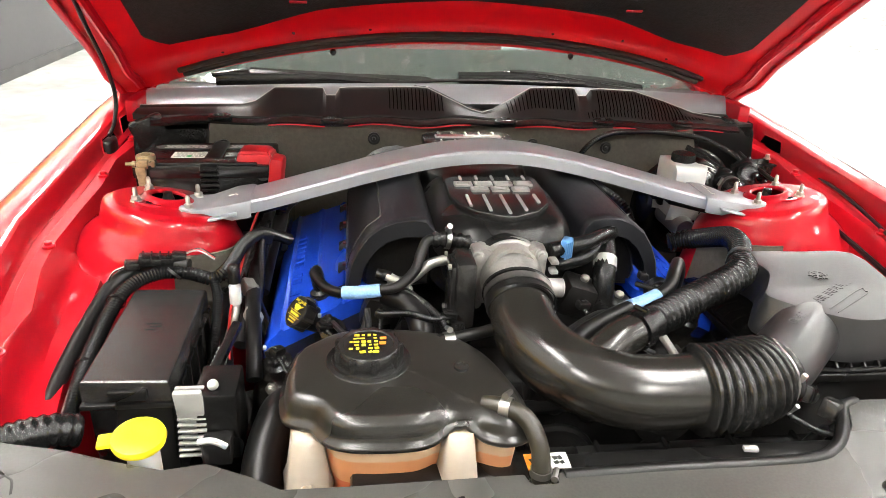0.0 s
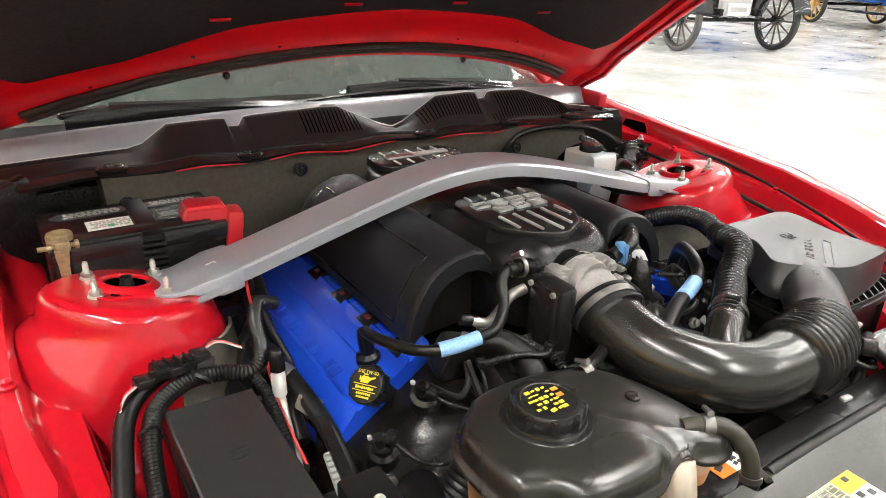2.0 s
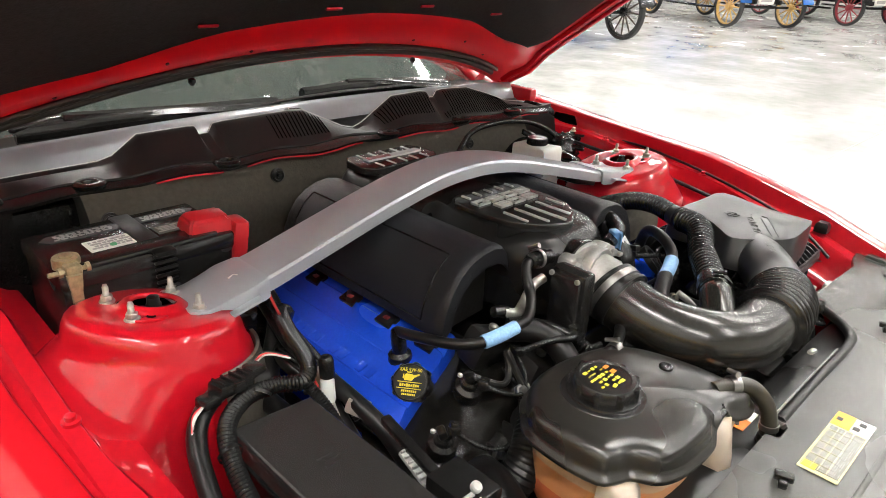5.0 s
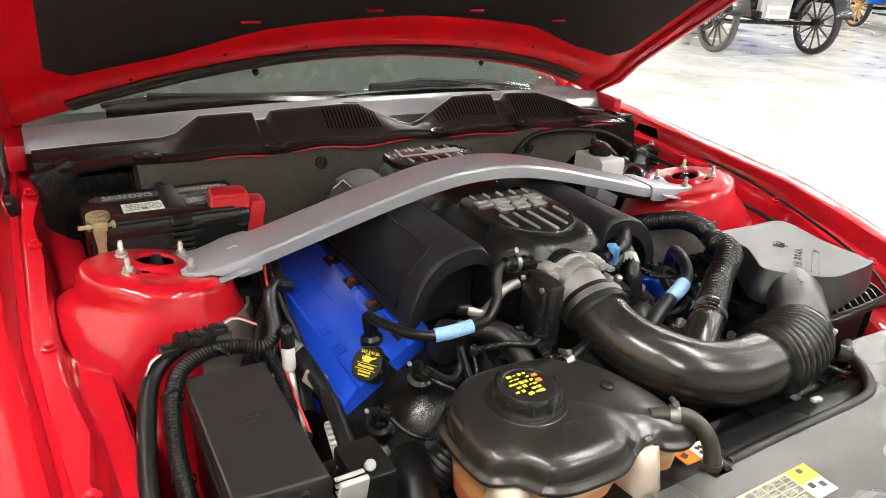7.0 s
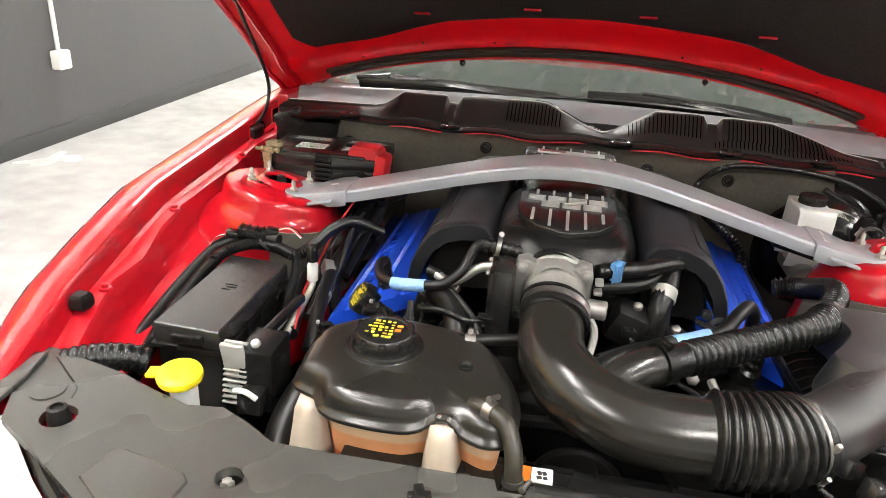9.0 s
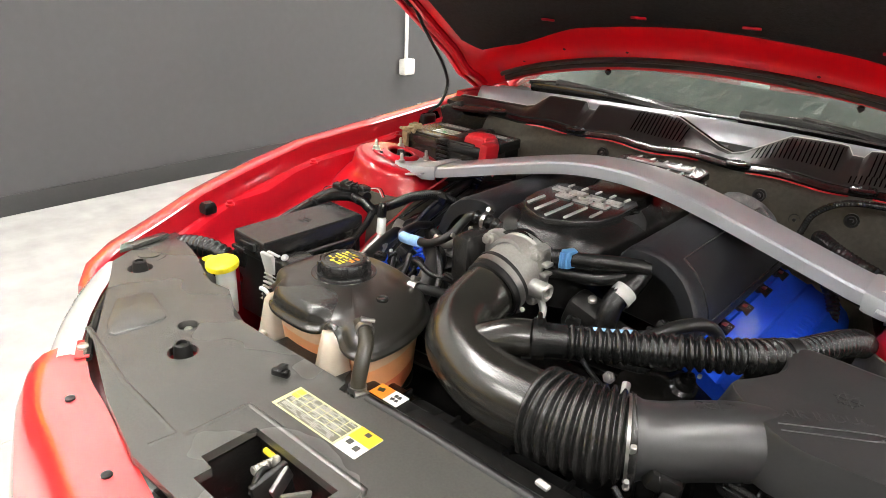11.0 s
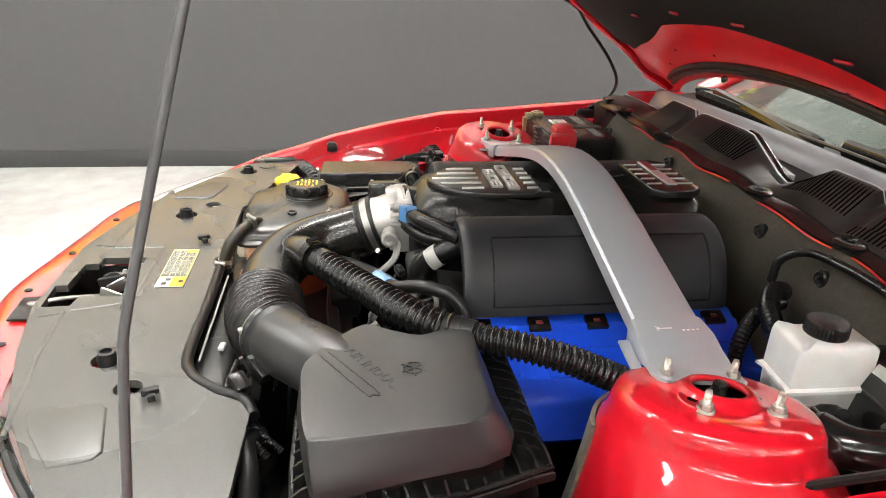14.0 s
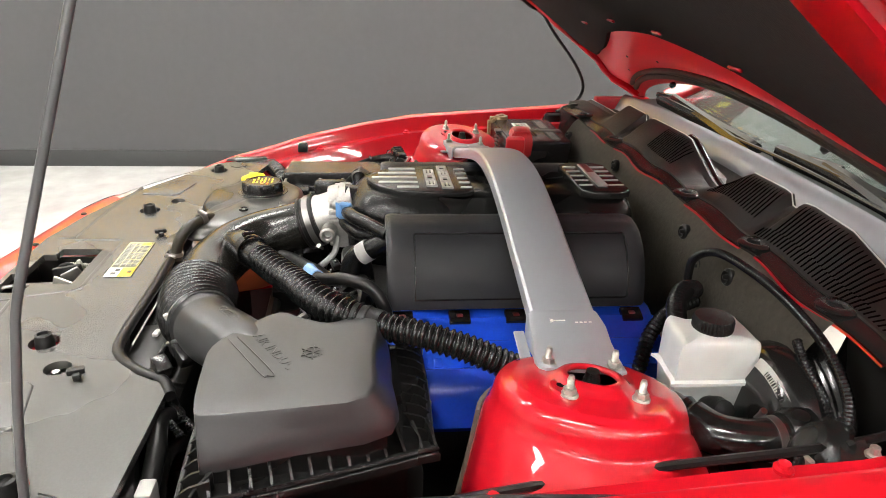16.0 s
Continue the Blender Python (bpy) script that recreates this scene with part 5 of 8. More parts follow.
# ---- coolant tank ----
tank = thing("coolant_tank", (-0.19, -0.49, 0.66), "black-topped coolant tank with milky orange lower half", "coolant tank")
TK = smooth2([(-0.298, -0.392), (-0.322, -0.42), (-0.328, -0.47), (-0.323, -0.513), (-0.308, -0.526), (-0.290, -0.534), (-0.275, -0.557), (-0.250, -0.569), (-0.212, -0.573), (-0.176, -0.572), (-0.158, -0.566), (-0.144, -0.560), (-0.112, -0.561),
              (-0.096, -0.568), (-0.076, -0.574), (-0.055, -0.568), (-0.046, -0.545), (-0.047, -0.493), (-0.064, -0.44), (-0.088, -0.405), (-0.13, -0.378), (-0.20, -0.364), (-0.262, -0.368)], 3)


def tank_top(x, y):
    d = math.hypot((x + 0.226) / 0.09, (y + 0.452) / 0.07)
    return 0.004 * max(0, 1 - d * 0.5) - 0.009 * max(0, (x + 0.11) / 0.05) - 0.008 * math.exp(-((x + 0.127) / 0.022) ** 2) * min(1.0, max(0, (-0.49 - y) / 0.05))


def seam_z(x, y):
    """The seam arches over the front mounting ear."""
    return 0.019 * math.exp(-((x + 0.127) / 0.017) ** 2) if y < -0.53 else 0.0


bm = loft(bm_new(), [[(p[0], p[1], z + tank_top(p[0], p[1]) * k + seam_z(q[0], q[1]) * max(0.0, 1 - (z - 0.8185) / 0.02 if z > 0.8185 else 1.0)) for p, q in zip(offset2(TK, d) if d else [Vector(q) for q in TK], TK)]
                     for d, z, k in ((0.004, 0.8075, 0), (-0.004, 0.810, 0), (-0.005, 0.8135, 0), (-0.004, 0.8165, 0), (0.001, 0.8185, 0), (0.0025, 0.826, 0.3), (0.0045, 0.834, 0.6), (0.0075, 0.8395, 0.8), (0.012, 0.8432, 0.95), (0.017, 0.8452, 1))]
          + [[(lerp(p.x, -0.19, k), lerp(p.y, -0.470, k), z + tank_top(lerp(p.x, -0.19, k), lerp(p.y, -0.470, k))) for p in offset2(TK, 0.017)] for k, z in ((0.10, 0.8462), (0.25, 0.8468), (0.5, 0.847), (0.98, 0.847))])
shell = part("upper_shell", bm, TANKM, tank, "black plastic upper shell", 70)
TKL = [tuple(p) for p in offset2(TK, 0.010)]
bm = loft(bm_new(), [[(p.x, p.y, z) for p in offset2(TKL, d)] for d, z in ((0.0, 0.811), (0.002, 0.80), (0.0035, 0.782))])
part("lower_shell", bm, MILK_P, tank, "milky plastic side wall", 60)
bm = loft(bm_new(), [[(p.x, p.y, z) for p in offset2(TKL, d)] for d, z in ((0.0034, 0.783), (0.006, 0.762), (0.0075, 0.747))])
part("coolant", bm, COOLANT, tank, "orange coolant behind milky plastic", 60)
bm = loft(bm_new(), [[(p.x, p.y, z) for p in offset2(TKL, d)] for d, z in ((0.0074, 0.748), (0.010, 0.72), (0.03, 0.68))])
part("lower_coolant", bm, COOLANT_D, tank, "deep orange coolant at the tank bottom", 60)
for x0, y0 in ((-0.298, -0.532), (-0.127, -0.560)):
    bm = loft(bm_new(), [[(x0 + px * k, y0 + py, z) for px, py in ((-0.022, 0.02), (-0.018, -0.016 * f), (0, -0.022 * f), (0.018, -0.016 * f), (0.022, 0.02))] for k, f, z in ((0.75, 0.5, 0.823 if x0 > -0.2 else 0.808), (0.9, 0.8, 0.80), (1.0, 1.0, 0.78), (1.2, 1.3, 0.75), (1.45, 1.5, 0.735))])
    ear = part("mount_ear", bm, CREAM_P, tank, "milky plastic mounting ear", 180)
    part("ear_bolt", lathe(bm_new(), [(0.008, 0.745), (0.008, 0.752), (0.005, 0.755), (0.001, 0.755)], (x0, y0 - 0.03, 0), n=12), CREAM_P, ear)
cap = part("cap_base", lathe(bm_new(), [(0.054, 0.842), (0.0535, 0.848), (0.051, 0.8505), (0.045, 0.8508), (0.044, 0.853), (0.038, 0.854)], (-0.226, -0.452, 0), n=36), SATIN, tank, "black neck ring")
bm = lathe(bm_new(), [(0.038, 0.850), (0.0390, 0.853), (0.0385, 0.869), (0.036, 0.872), (0.031, 0.8725), (0.030, 0.8715), (0.001, 0.8715)], (-0.226, -0.452, 0), n=36)
pc = part("pressure_cap", bm, SATIN, tank, "black ribbed pressure cap")
for k in range(9):
    a = 2 * math.pi * k / 9
    bm = lathe(bm_new(), [(0.0055, 0.852), (0.0055, 0.867), (0.004, 0.871), (0.001, 0.871)], (-0.226 + 0.0375 * math.cos(a), -0.452 + 0.0375 * math.sin(a), 0), n=8)
    part("grip", bm, SATIN, pc)
bm = bm_new()
rng = random.Random(5)
for k in range(30):
    x, y = -0.022 + 0.0078 * (k % 5), 0.020 - 0.0075 * (k // 5)
    if x * x + y * y < 0.026 ** 2 and rng.random() < 0.85:
        box(bm, (-0.226 + x + rng.uniform(-0.001, 0.001), -0.452 + y, 0.8718), (rng.uniform(0.003, 0.0072), rng.choice((0.0016, 0.0028, 0.0044)), 0.0008), 0, (0, 0, rng.choice((0, 0, 0, 12))))
part("cap_print", bm, YPRINT, pc, "yellow printed symbols")
bm = box(bm_new(), (-0.226 + 0.018, -0.452 + 0.012, 0.8718), (0.008, 0.005, 0.0008))
box(bm, (-0.226 + 0.017, -0.452 + 0.001, 0.8718), (0.008, 0.006, 0.0008))
part("cap_print", bm, ORANGE_L, pc, "orange printed symbols")
part("moulded_boss", lathe(bm_new(), [(0.009, 0.846), (0.009, 0.851), (0.006, 0.852), (0.005, 0.85), (0.001, 0.85)], (-0.115, -0.475, 0), n=16), SATIN, shell)
oh = thing("overflow_hose", (-0.045, -0.58, 0.70), "short curved rubber hose on the coolant tank", "hose")
part("tube", hose(bm_new(), [(-0.098, -0.535, 0.838), (-0.078, -0.546, 0.842), (-0.055, -0.563, 0.838), (-0.043, -0.582, 0.818), (-0.040, -0.592, 0.79), (-0.040, -0.594, 0.755)], 0.0105, 14), AGED, oh, "worn brownish rubber tube", 60)
clamp((-0.074, -0.548, 0.842), (0.8, -0.5, 0.05), 0.0112, 0.012, STEEL, oh, label="silver spring clamp", at=1.3)
clamp((-0.040, -0.5925, 0.787), (0, -0.1, -1), 0.0112, 0.008, STEEL, oh, label="silver spring clamp", at=0.4)
part("boot", ribbed(bm_new(), [(-0.040, -0.594, 0.775), (-0.040, -0.596, 0.74), (-0.041, -0.597, 0.70)], 0.014, 0.02, 0.002, 14), RUBBER, oh, "ribbed rubber boot")
# rear hose of the tank to the engine
rh = thing("coolant_hose", (-0.15, -0.4, 0.80), "thin black coolant hose with a spring clamp", "hose")
part("tube", hose(bm_new(), [(-0.14, -0.395, 0.838), (-0.12, -0.40, 0.842), (-0.08, -0.385, 0.84), (-0.03, -0.36, 0.83), (0.02, -0.36, 0.80)], 0.008, 12), RUBBER, rh)
clamp((-0.12, -0.402, 0.842), (0.9, 0.1, 0), 0.0095, 0.014, STEEL, rh, label="silver spring clamp", at=1.2)

# ---- radiator shroud and top cover ----
sh = thing("fan_shroud", (0.1, -0.53, 0.50), "glossy black radiator fan shroud", "fan shroud")
bm = box(bm_new(), (0.08, -0.565, 0.742), (0.66, 0.055, 0.045), 0.008)
part("top_rail", bm, BLACK, sh, "black plastic top rail")
bm = box(bm_new(), (0.08, -0.51, 0.60), (0.62, 0.03, 0.28), 0.01)
part("face", bm, BLACK, sh)
for k in range(6):
    part("rib", box(bm_new(), (-0.12 + 0.09 * k, -0.522, 0.715), (0.006, 0.05, 0.06), 0.002), BLACK, sh)
for cx, cy in ((0.232, -0.558),):
    bm = box(bm_new(), (cx, cy, 0.771), (0.018, 0.009, 0.006), 0.002, (0, 0, -8))
    part("clip", bm, GREYP, sh, "small pale plastic clip")
wl = thing("warning_label", (-0.02, -0.552, 0.7646), "small orange and white warning label on the shroud", "label")
part("orange_half", box(bm_new(), (-0.033, -0.553, 0.7655), (0.026, 0.026, 0.0012)), ORANGE_L, wl, "orange half")
part("white_half", box(bm_new(), (-0.007, -0.553, 0.7655), (0.025, 0.026, 0.0012)), WHITE_L, wl, "white half")
bm = bm_new()
for x, y, w, d in ((-0.036, -0.552, 0.010, 0.008), (-0.010, -0.549, 0.005, 0.006), (-0.004, -0.549, 0.005, 0.006), (-0.010, -0.557, 0.006, 0.005), (-0.003, -0.557, 0.005, 0.005)):
    box(bm, (x, y, 0.7664), (w, d, 0.0006), 0, (0, 0, 20))
part("print", bm, BLACK_L, wl, "black symbols")

COVER = [(-0.708, -0.484), (-0.66, -0.488), (-0.631, -0.500), (-0.566, -0.516), (-0.504, -0.540), (-0.451, -0.557), (-0.406, -0.551), (-0.36, -0.573), (-0.322, -0.597), (-0.25, -0.598), (-0.06, -0.596), (-0.055, -0.612), (-0.025, -0.612), (-0.02, -0.596),
         (0.28, -0.600), (0.335, -0.582), (0.372, -0.545), (0.392, -0.510), (0.42, -0.496), (0.62, -0.503), (0.66, -0.488), (0.708, -0.484), (0.690, -0.540), (0.670, -0.590), (0.645, -0.636), (0.585, -0.668), (0.492, -0.722), (0.42, -0.764), (0.396, -0.780), (0.25, -0.828), (0.12, -0.858),
         (-0.12, -0.858), (-0.25, -0.828), (-0.396, -0.780), (-0.42, -0.764), (-0.492, -0.722), (-0.585, -0.668), (-0.645, -0.636), (-0.670, -0.590), (-0.690, -0.540)]
LATCH = [(-0.065, -0.733), (0.087, -0.735), (0.085, -0.800), (0.116, -0.804), (0.118, -0.846), (0.043, -0.850), (0.043, -0.832), (-0.040, -0.830), (-0.040, -0.808), (-0.065, -0.806)]


def cover_z(x, y):
    return 0.787


def sheet(outer, holes, zf, thick):
    """A flat outline with holes, filled, draped by zf and given a thickness."""
    bm = bm_new()
    for loop in (outer, *holes):
        vs_ = [bm.verts.new((x, y, 0)) for x, y in loop]
        for i in range(len(vs_)):
            bm.edges.new((vs_[i], vs_[(i + 1) % len(vs_)]))
    bmesh.ops.triangle_fill(bm, use_beauty=True, use_dissolve=False, edges=bm.edges[:], normal=(0, 0, 1))
    r = bmesh.ops.extrude_face_region(bm, geom=bm.faces[:])
    low = [v for v in r["geom"] if isinstance(v, bmesh.types.BMVert)]
    for v in low:
        v.co.z = -thick
    for v in bm.verts:
        v.co.z += zf(v.co.x, v.co.y)
    return bm


def circle2(x, y, r, n=16):
    return [(x + r * math.cos(2 * math.pi * k / n), y + r * math.sin(2 * math.pi * k / n)) for k in range(n)]


STOPS = ((-0.585, -0.615), (-0.280, -0.706), (0.280, -0.700), (0.585, -0.615))
holes = [LATCH, circle2(-0.343, -0.662, 0.016), circle2(-0.631, -0.574, 0.020), circle2(0.350, -0.655, 0.018), circle2(0.631, -0.574, 0.020), *[circle2(x, y, 0.0215) for x, y in STOPS]]
cov = thing("radiator_cover", (0, -0.67, 0.77), "matte black plastic cover over the radiator support", "radiator cover")
panel = part("panel", sheet(COVER, holes, cover_z, 0.012), COVERM, cov, "matte black moulded panel", 30)
def ridge(pts, r=0.0045):
    """A soft moulded ridge on the cover along a plan line."""
    line = resample([Vector((x, y, 0)) for x, y in pts], 0.008)
    return sweep(bm_new(), [(p.x, p.y, cover_z(p.x, p.y) - 0.0018) for p in line], r, 10, squash=0.7)


for pts in ([(-0.112, -0.80), (-0.110, -0.712), (0.108, -0.714), (0.132, -0.80)], [(-0.44, -0.768), (-0.265, -0.797), (-0.12, -0.806)], [(0.135, -0.806), (0.257, -0.797), (0.44, -0.768)],
            [(-0.12, -0.806), (-0.125, -0.842)], [(0.140, -0.806), (0.150, -0.842)]):
    part("moulded_ridge", ridge(pts), COVERM, panel, "soft moulded ridge")
for s in (-1, 1):
    pad = [(s * x, y) for x, y in ((-0.497, -0.700), (-0.487, -0.655), (-0.475, -0.648), (-0.392, -0.668), (-0.381, -0.680), (-0.388, -0.752), (-0.400, -0.757), (-0.43, -0.745))]
    part("raised_pad", slab(bm_new(), pad, 0.7855, 0.7895, 0.0035, steps=4), COVERM, panel, "raised moulded pad", 70)
    part("corner_pad", slab(bm_new(), [(s * x, y) for x, y in ((-0.715, -0.515), (-0.685, -0.505), (-0.672, -0.56), (-0.668, -0.612), (-0.692, -0.60), (-0.722, -0.55))], 0.788, 0.7945, 0.003), COVERM, panel, "raised corner pad", 60)
    # black ridge paints the shade of a groove that isn't cut
    part("groove_shade", ridge([(s * 0.672, -0.505), (s * 0.60, -0.56), (s * 0.592, -0.585)], 0.003), BLACK, panel, "thin black ridge for the shade in a moulded groove")
    part("screw_cup", lathe(bm_new(), [(0.0205, 0.7895), (0.0215, 0.7895), (0.0215, 0.777), (0.001, 0.776), (0.001, 0.778), (0.018, 0.779)], (s * 0.631, -0.574, 0), n=20), COVERM, panel, "recessed screw cup")
    part("corner_bolt", lathe(bm_new(), [(0.010, 0.779), (0.010, 0.783), (0.006, 0.784), (0.006, 0.788), (0.001, 0.789)], (s * 0.631, -0.574, 0), n=6), ZINC, panel, "bare bolt in the recess")
    part("hole_bolt", lathe(bm_new(), [(0.009, 0.769), (0.009, 0.774), (0.006, 0.775), (0.006, 0.780), (0.001, 0.781)], (s * 0.347, -0.660, 0), n=6), ZINC, panel, "bare bolt under the hole")


part("edge_seal", sweep(bm_new(), spline([(-0.015, -0.598, 0.783), (0.10, -0.5965, 0.783), (0.27, -0.597, 0.783), (0.322, -0.582, 0.783), (0.358, -0.548, 0.783), (0.384, -0.508, 0.783), (0.415, -0.492, 0.780)], 6), 0.0085, 10), RUBBER, panel, "black rubber edge seal")
part("edge_strip", sweep(bm_new(), [(-0.005, -0.5835, 0.7725), (0.27, -0.5835, 0.7725)], 0.0018, 6), RELAYP, panel, "thin pale edge strip")


def pin(x, y):
    z = cover_z(x, y)
    return lathe(bm_new(), [(0.0135, z - 0.016), (0.0135, z + 0.002), (0.0130, z + 0.003), (0.0115, z + 0.013), (0.008, z + 0.014), (0.007, z + 0.010), (0.001, z + 0.010)], (x, y, 0), n=14)


for x, y in STOPS:
    part("seat", lathe(bm_new(), [(0.030, 0.768), (0.030, 0.771), (0.001, 0.772)], (x, y, 0), n=18), RED_IN, cov, "red painted seat under the stop")
    part("bump_stop", pin(x, y), RUBBER, cov, "black adjustable rubber stop")
for x, y in ((-0.135, -0.645), (0.372, -0.622)):
    z = cover_z(x, y)
    bm = box(bm_new(), (x, y, z + 0.004), (0.026, 0.010, 0.010), 0.002, (0, 0, 20))
    box(bm, (x, y, z + 0.009), (0.012, 0.022, 0.008), 0.002, (0, 0, 20))
    part("push_clip", bm, BLACK, cov, "black push clip")
# information label
LABEL_O = material("amber_label", (0.82, 0.40, 0.02), 0.35, var=0.05, scale=200)
LABEL_Y = material("pale_yellow_label", (0.56, 0.53, 0.26), 0.35, var=0.05, scale=200)
LABEL_G = material("olive_label_field", (0.13, 0.13, 0.105), 0.22, var=0.05, scale=200)
il = thing("emission_label", (0.0, -0.66, 0.7875), "yellow and white information label on the radiator cover", "label")
LABM = pose(-0.015, -0.668, 0.7884, 0, 0, 0)


def on(mat, *rects):
    bm = bm_new()
    for x, y, w, d in rects:
        box(bm, (x, y, 0), (w, d, 0.0008))
    bmesh.ops.transform(bm, matrix=mat, verts=bm.verts)
    return bm


part("backing", on(LABM, (-0.018, 0, 0.118, 0.046)), LABEL_Y, il, "yellow printed backing")
part("white_end", on(LABM, (0.060, -0.0, 0.036, 0.046)), WHITE_L, il, "white end")
part("orange_band", on(LABM @ pose(0, 0, 0.0006), (0.060, 0.0115, 0.036, 0.023)), LABEL_O, il, "orange band")
part("yellow_corner", on(LABM @ pose(0, 0, 0.0009), (-0.066, 0.012, 0.012, 0.016)), YPRINT, il, "yellow corner")
part("white_field", on(LABM @ pose(0, 0, 0.0006), (-0.016, 0.0, 0.108, 0.042)), LABEL_G, il, "pale table field")
rows = [(-0.016, 0.020, 0.108, 0.0007), (-0.016, 0.010, 0.108, 0.0006), (-0.016, 0.002, 0.108, 0.0006), (-0.016, -0.008, 0.108, 0.0006)] + [(-0.058 + 0.0165 * k, 0.006, 0.0006, 0.028) for k in range(6)]
n_lines = len(rows)
lab_rng = random.Random(11)
for j in range(19):
    y, x = 0.0182 - 0.0021 * j, -0.066
    while x < 0.030:
        w = lab_rng.uniform(0.003, 0.009)
        if lab_rng.random() < 0.72 and not (x < -0.058 and y > 0.002):
            rows.append((x + w / 2, y, w, 0.0008))
        x += w + 0.0015
part("print", on(LABM @ pose(0, 0, 0.0012), (0.052, -0.006, 0.008, 0.008), (0.067, -0.010, 0.008, 0.008), (0.06, 0.016, 0.008, 0.007)), BLACK_L, il, "black symbols")
part("table_print", on(LABM @ pose(0, 0, 0.0012), *rows[:n_lines]), LABEL_Y, il, "yellow table lines")
part("table_print", on(LABM @ pose(0, 0, 0.0012), *rows[n_lines:]), RELAYP, il, "unreadable pale print")
# latch in its opening
GREYMETAL_D = material("greasy_dark_steel", (0.20, 0.196, 0.185), 0.35, metal=0.7, var=0.3, scale=120)
la = thing("bonnet_latch", (0, -0.77, 0.70), "greasy metal bonnet latch in the cover's opening", "latch")
part("tray", box(bm_new(), (0, -0.775, 0.665), (0.14, 0.17, 0.01), 0.002), IRON, la, "dark plate below")
part("red_plate", box(bm_new(), (0.03, -0.80, 0.69), (0.18, 0.115, 0.004), 0.002), RED_IN, la, "red painted plate")
# dark plate on the flange paints the shade of the uncut slot
part("slot_shade", box(bm_new(), (0.094, -0.874, 0.7735), (0.076, 0.040, 0.004), 0.0015, (0, 0, 3)), IRON, la, "dark plate standing for the shaded slot in the bumper")
# walls added round the latch so that its opening stays in shade
for x, y, w, d in ((0.026, -0.722, 0.20, 0.006), (0.026, -0.862, 0.20, 0.006), (-0.074, -0.79, 0.006, 0.14), (0.126, -0.79, 0.006, 0.14)):
    part("shade_wall", box(bm_new(), (x, y, 0.717), (w, d, 0.10), 0.002), IRON, la, "dark wall added to shade the latch opening")
part("plate", box(bm_new(), (0.012, -0.765, 0.752), (0.010, 0.05, 0.07), 0.003, (10, 0, 0)), IRON, la)
part("hook", hose(bm_new(), [(0.0, -0.755, 0.76), (0.0, -0.765, 0.782), (0.006, -0.78, 0.785), (0.010, -0.792, 0.77)], 0.004, 10), IRON, la, "bright steel hook")
part("lever", sweep(bm_new(), spline([(0.035, -0.775, 0.762), (0.052, -0.798, 0.770), (0.068, -0.825, 0.7765), (0.082, -0.850, 0.7795), (0.090, -0.868, 0.779)], 6), 0.0055, 10, squash=0.6), GREYMETAL_D, la, "worn steel lever")
part("lever_tip", lathe(bm_new(), [(0.003, -0.003), (0.007, -0.0015), (0.007, 0.0015), (0.003, 0.003)], (0.091, -0.870, 0.779), (0, 0.2, 1), 12), GREYMETAL_D, la)
part("pawl", box(bm_new(), (0.020, -0.760, 0.772), (0.007, 0.034, 0.022), 0.003, (25, 0, 15)), STEEL, la, "bright steel pawl")
part("pawl", box(bm_new(), (0.048, -0.765, 0.765), (0.006, 0.040, 0.026), 0.003, (-20, 0, -10)), ZINC, la, "bright steel pawl")
part("post", lathe(bm_new(), [(0.005, 0.72), (0.005, 0.79), (0.003, 0.794), (0.001, 0.794)], (0.002, -0.752, 0), n=10), ZINC, la, "thin steel post")
part("spring", ribbed(bm_new(), [(-0.012, -0.74, 0.775), (-0.012, -0.775, 0.778)], 0.006, 0.004, 0.002, 10), ZINC, la)
part("cable", hose(bm_new(), [(-0.045, -0.735, 0.765), (-0.02, -0.74, 0.77), (0.0, -0.75, 0.765)], 0.004, 8), YPRINT, la, "yellow tinted cable end")

# ---- fuse box ----
fb = thing("fuse_box", (-0.52, -0.31, 0.68), "black fuse box with a smooth lid", "fuse box")
bm = loft(bm_new(), [[(x + (-0.5215 - x) * k, y + (-0.31 - y) * k2, z + 0.0006 * (0.31 + y) * 40 * 0) for x, y in ((-0.574, -0.43), (-0.468, -0.436), (-0.468, -0.192), (-0.574, -0.186))] for k, k2, z in ((0, 0, 0.788), (0, 0, 0.810), (0.03, 0.012, 0.815), (0.07, 0.03, 0.8165))])
lid2 = part("lid", bm, MATTE, fb, "smooth black lid", 30)
part("lid_latch", box(bm_new(), (-0.518, -0.437, 0.800), (0.045, 0.008, 0.014), 0.002), BLACK, lid2)
part("lid_mark", on(pose(-0.52, -0.30, 0.8172, 0, 0, 0), (0, 0.008, 0.02, 0.003), (0.004, 0, 0.016, 0.003), (-0.002, -0.008, 0.014, 0.003)), MATTE, lid2, "faint moulded marks")
part("case", box(bm_new(), (-0.52, -0.312, 0.72), (0.100, 0.236, 0.15), 0.006), BLACK, fb, "black case")
for k in range(5):
    part("case_rib", box(bm_new(), (-0.467, -0.40 + 0.045 * k, 0.74), (0.010, 0.010, 0.10), 0.002), BLACK, fb)
part("case_lip", box(bm_new(), (-0.521, -0.312, 0.782), (0.112, 0.25, 0.008), 0.003), BLACK, fb)
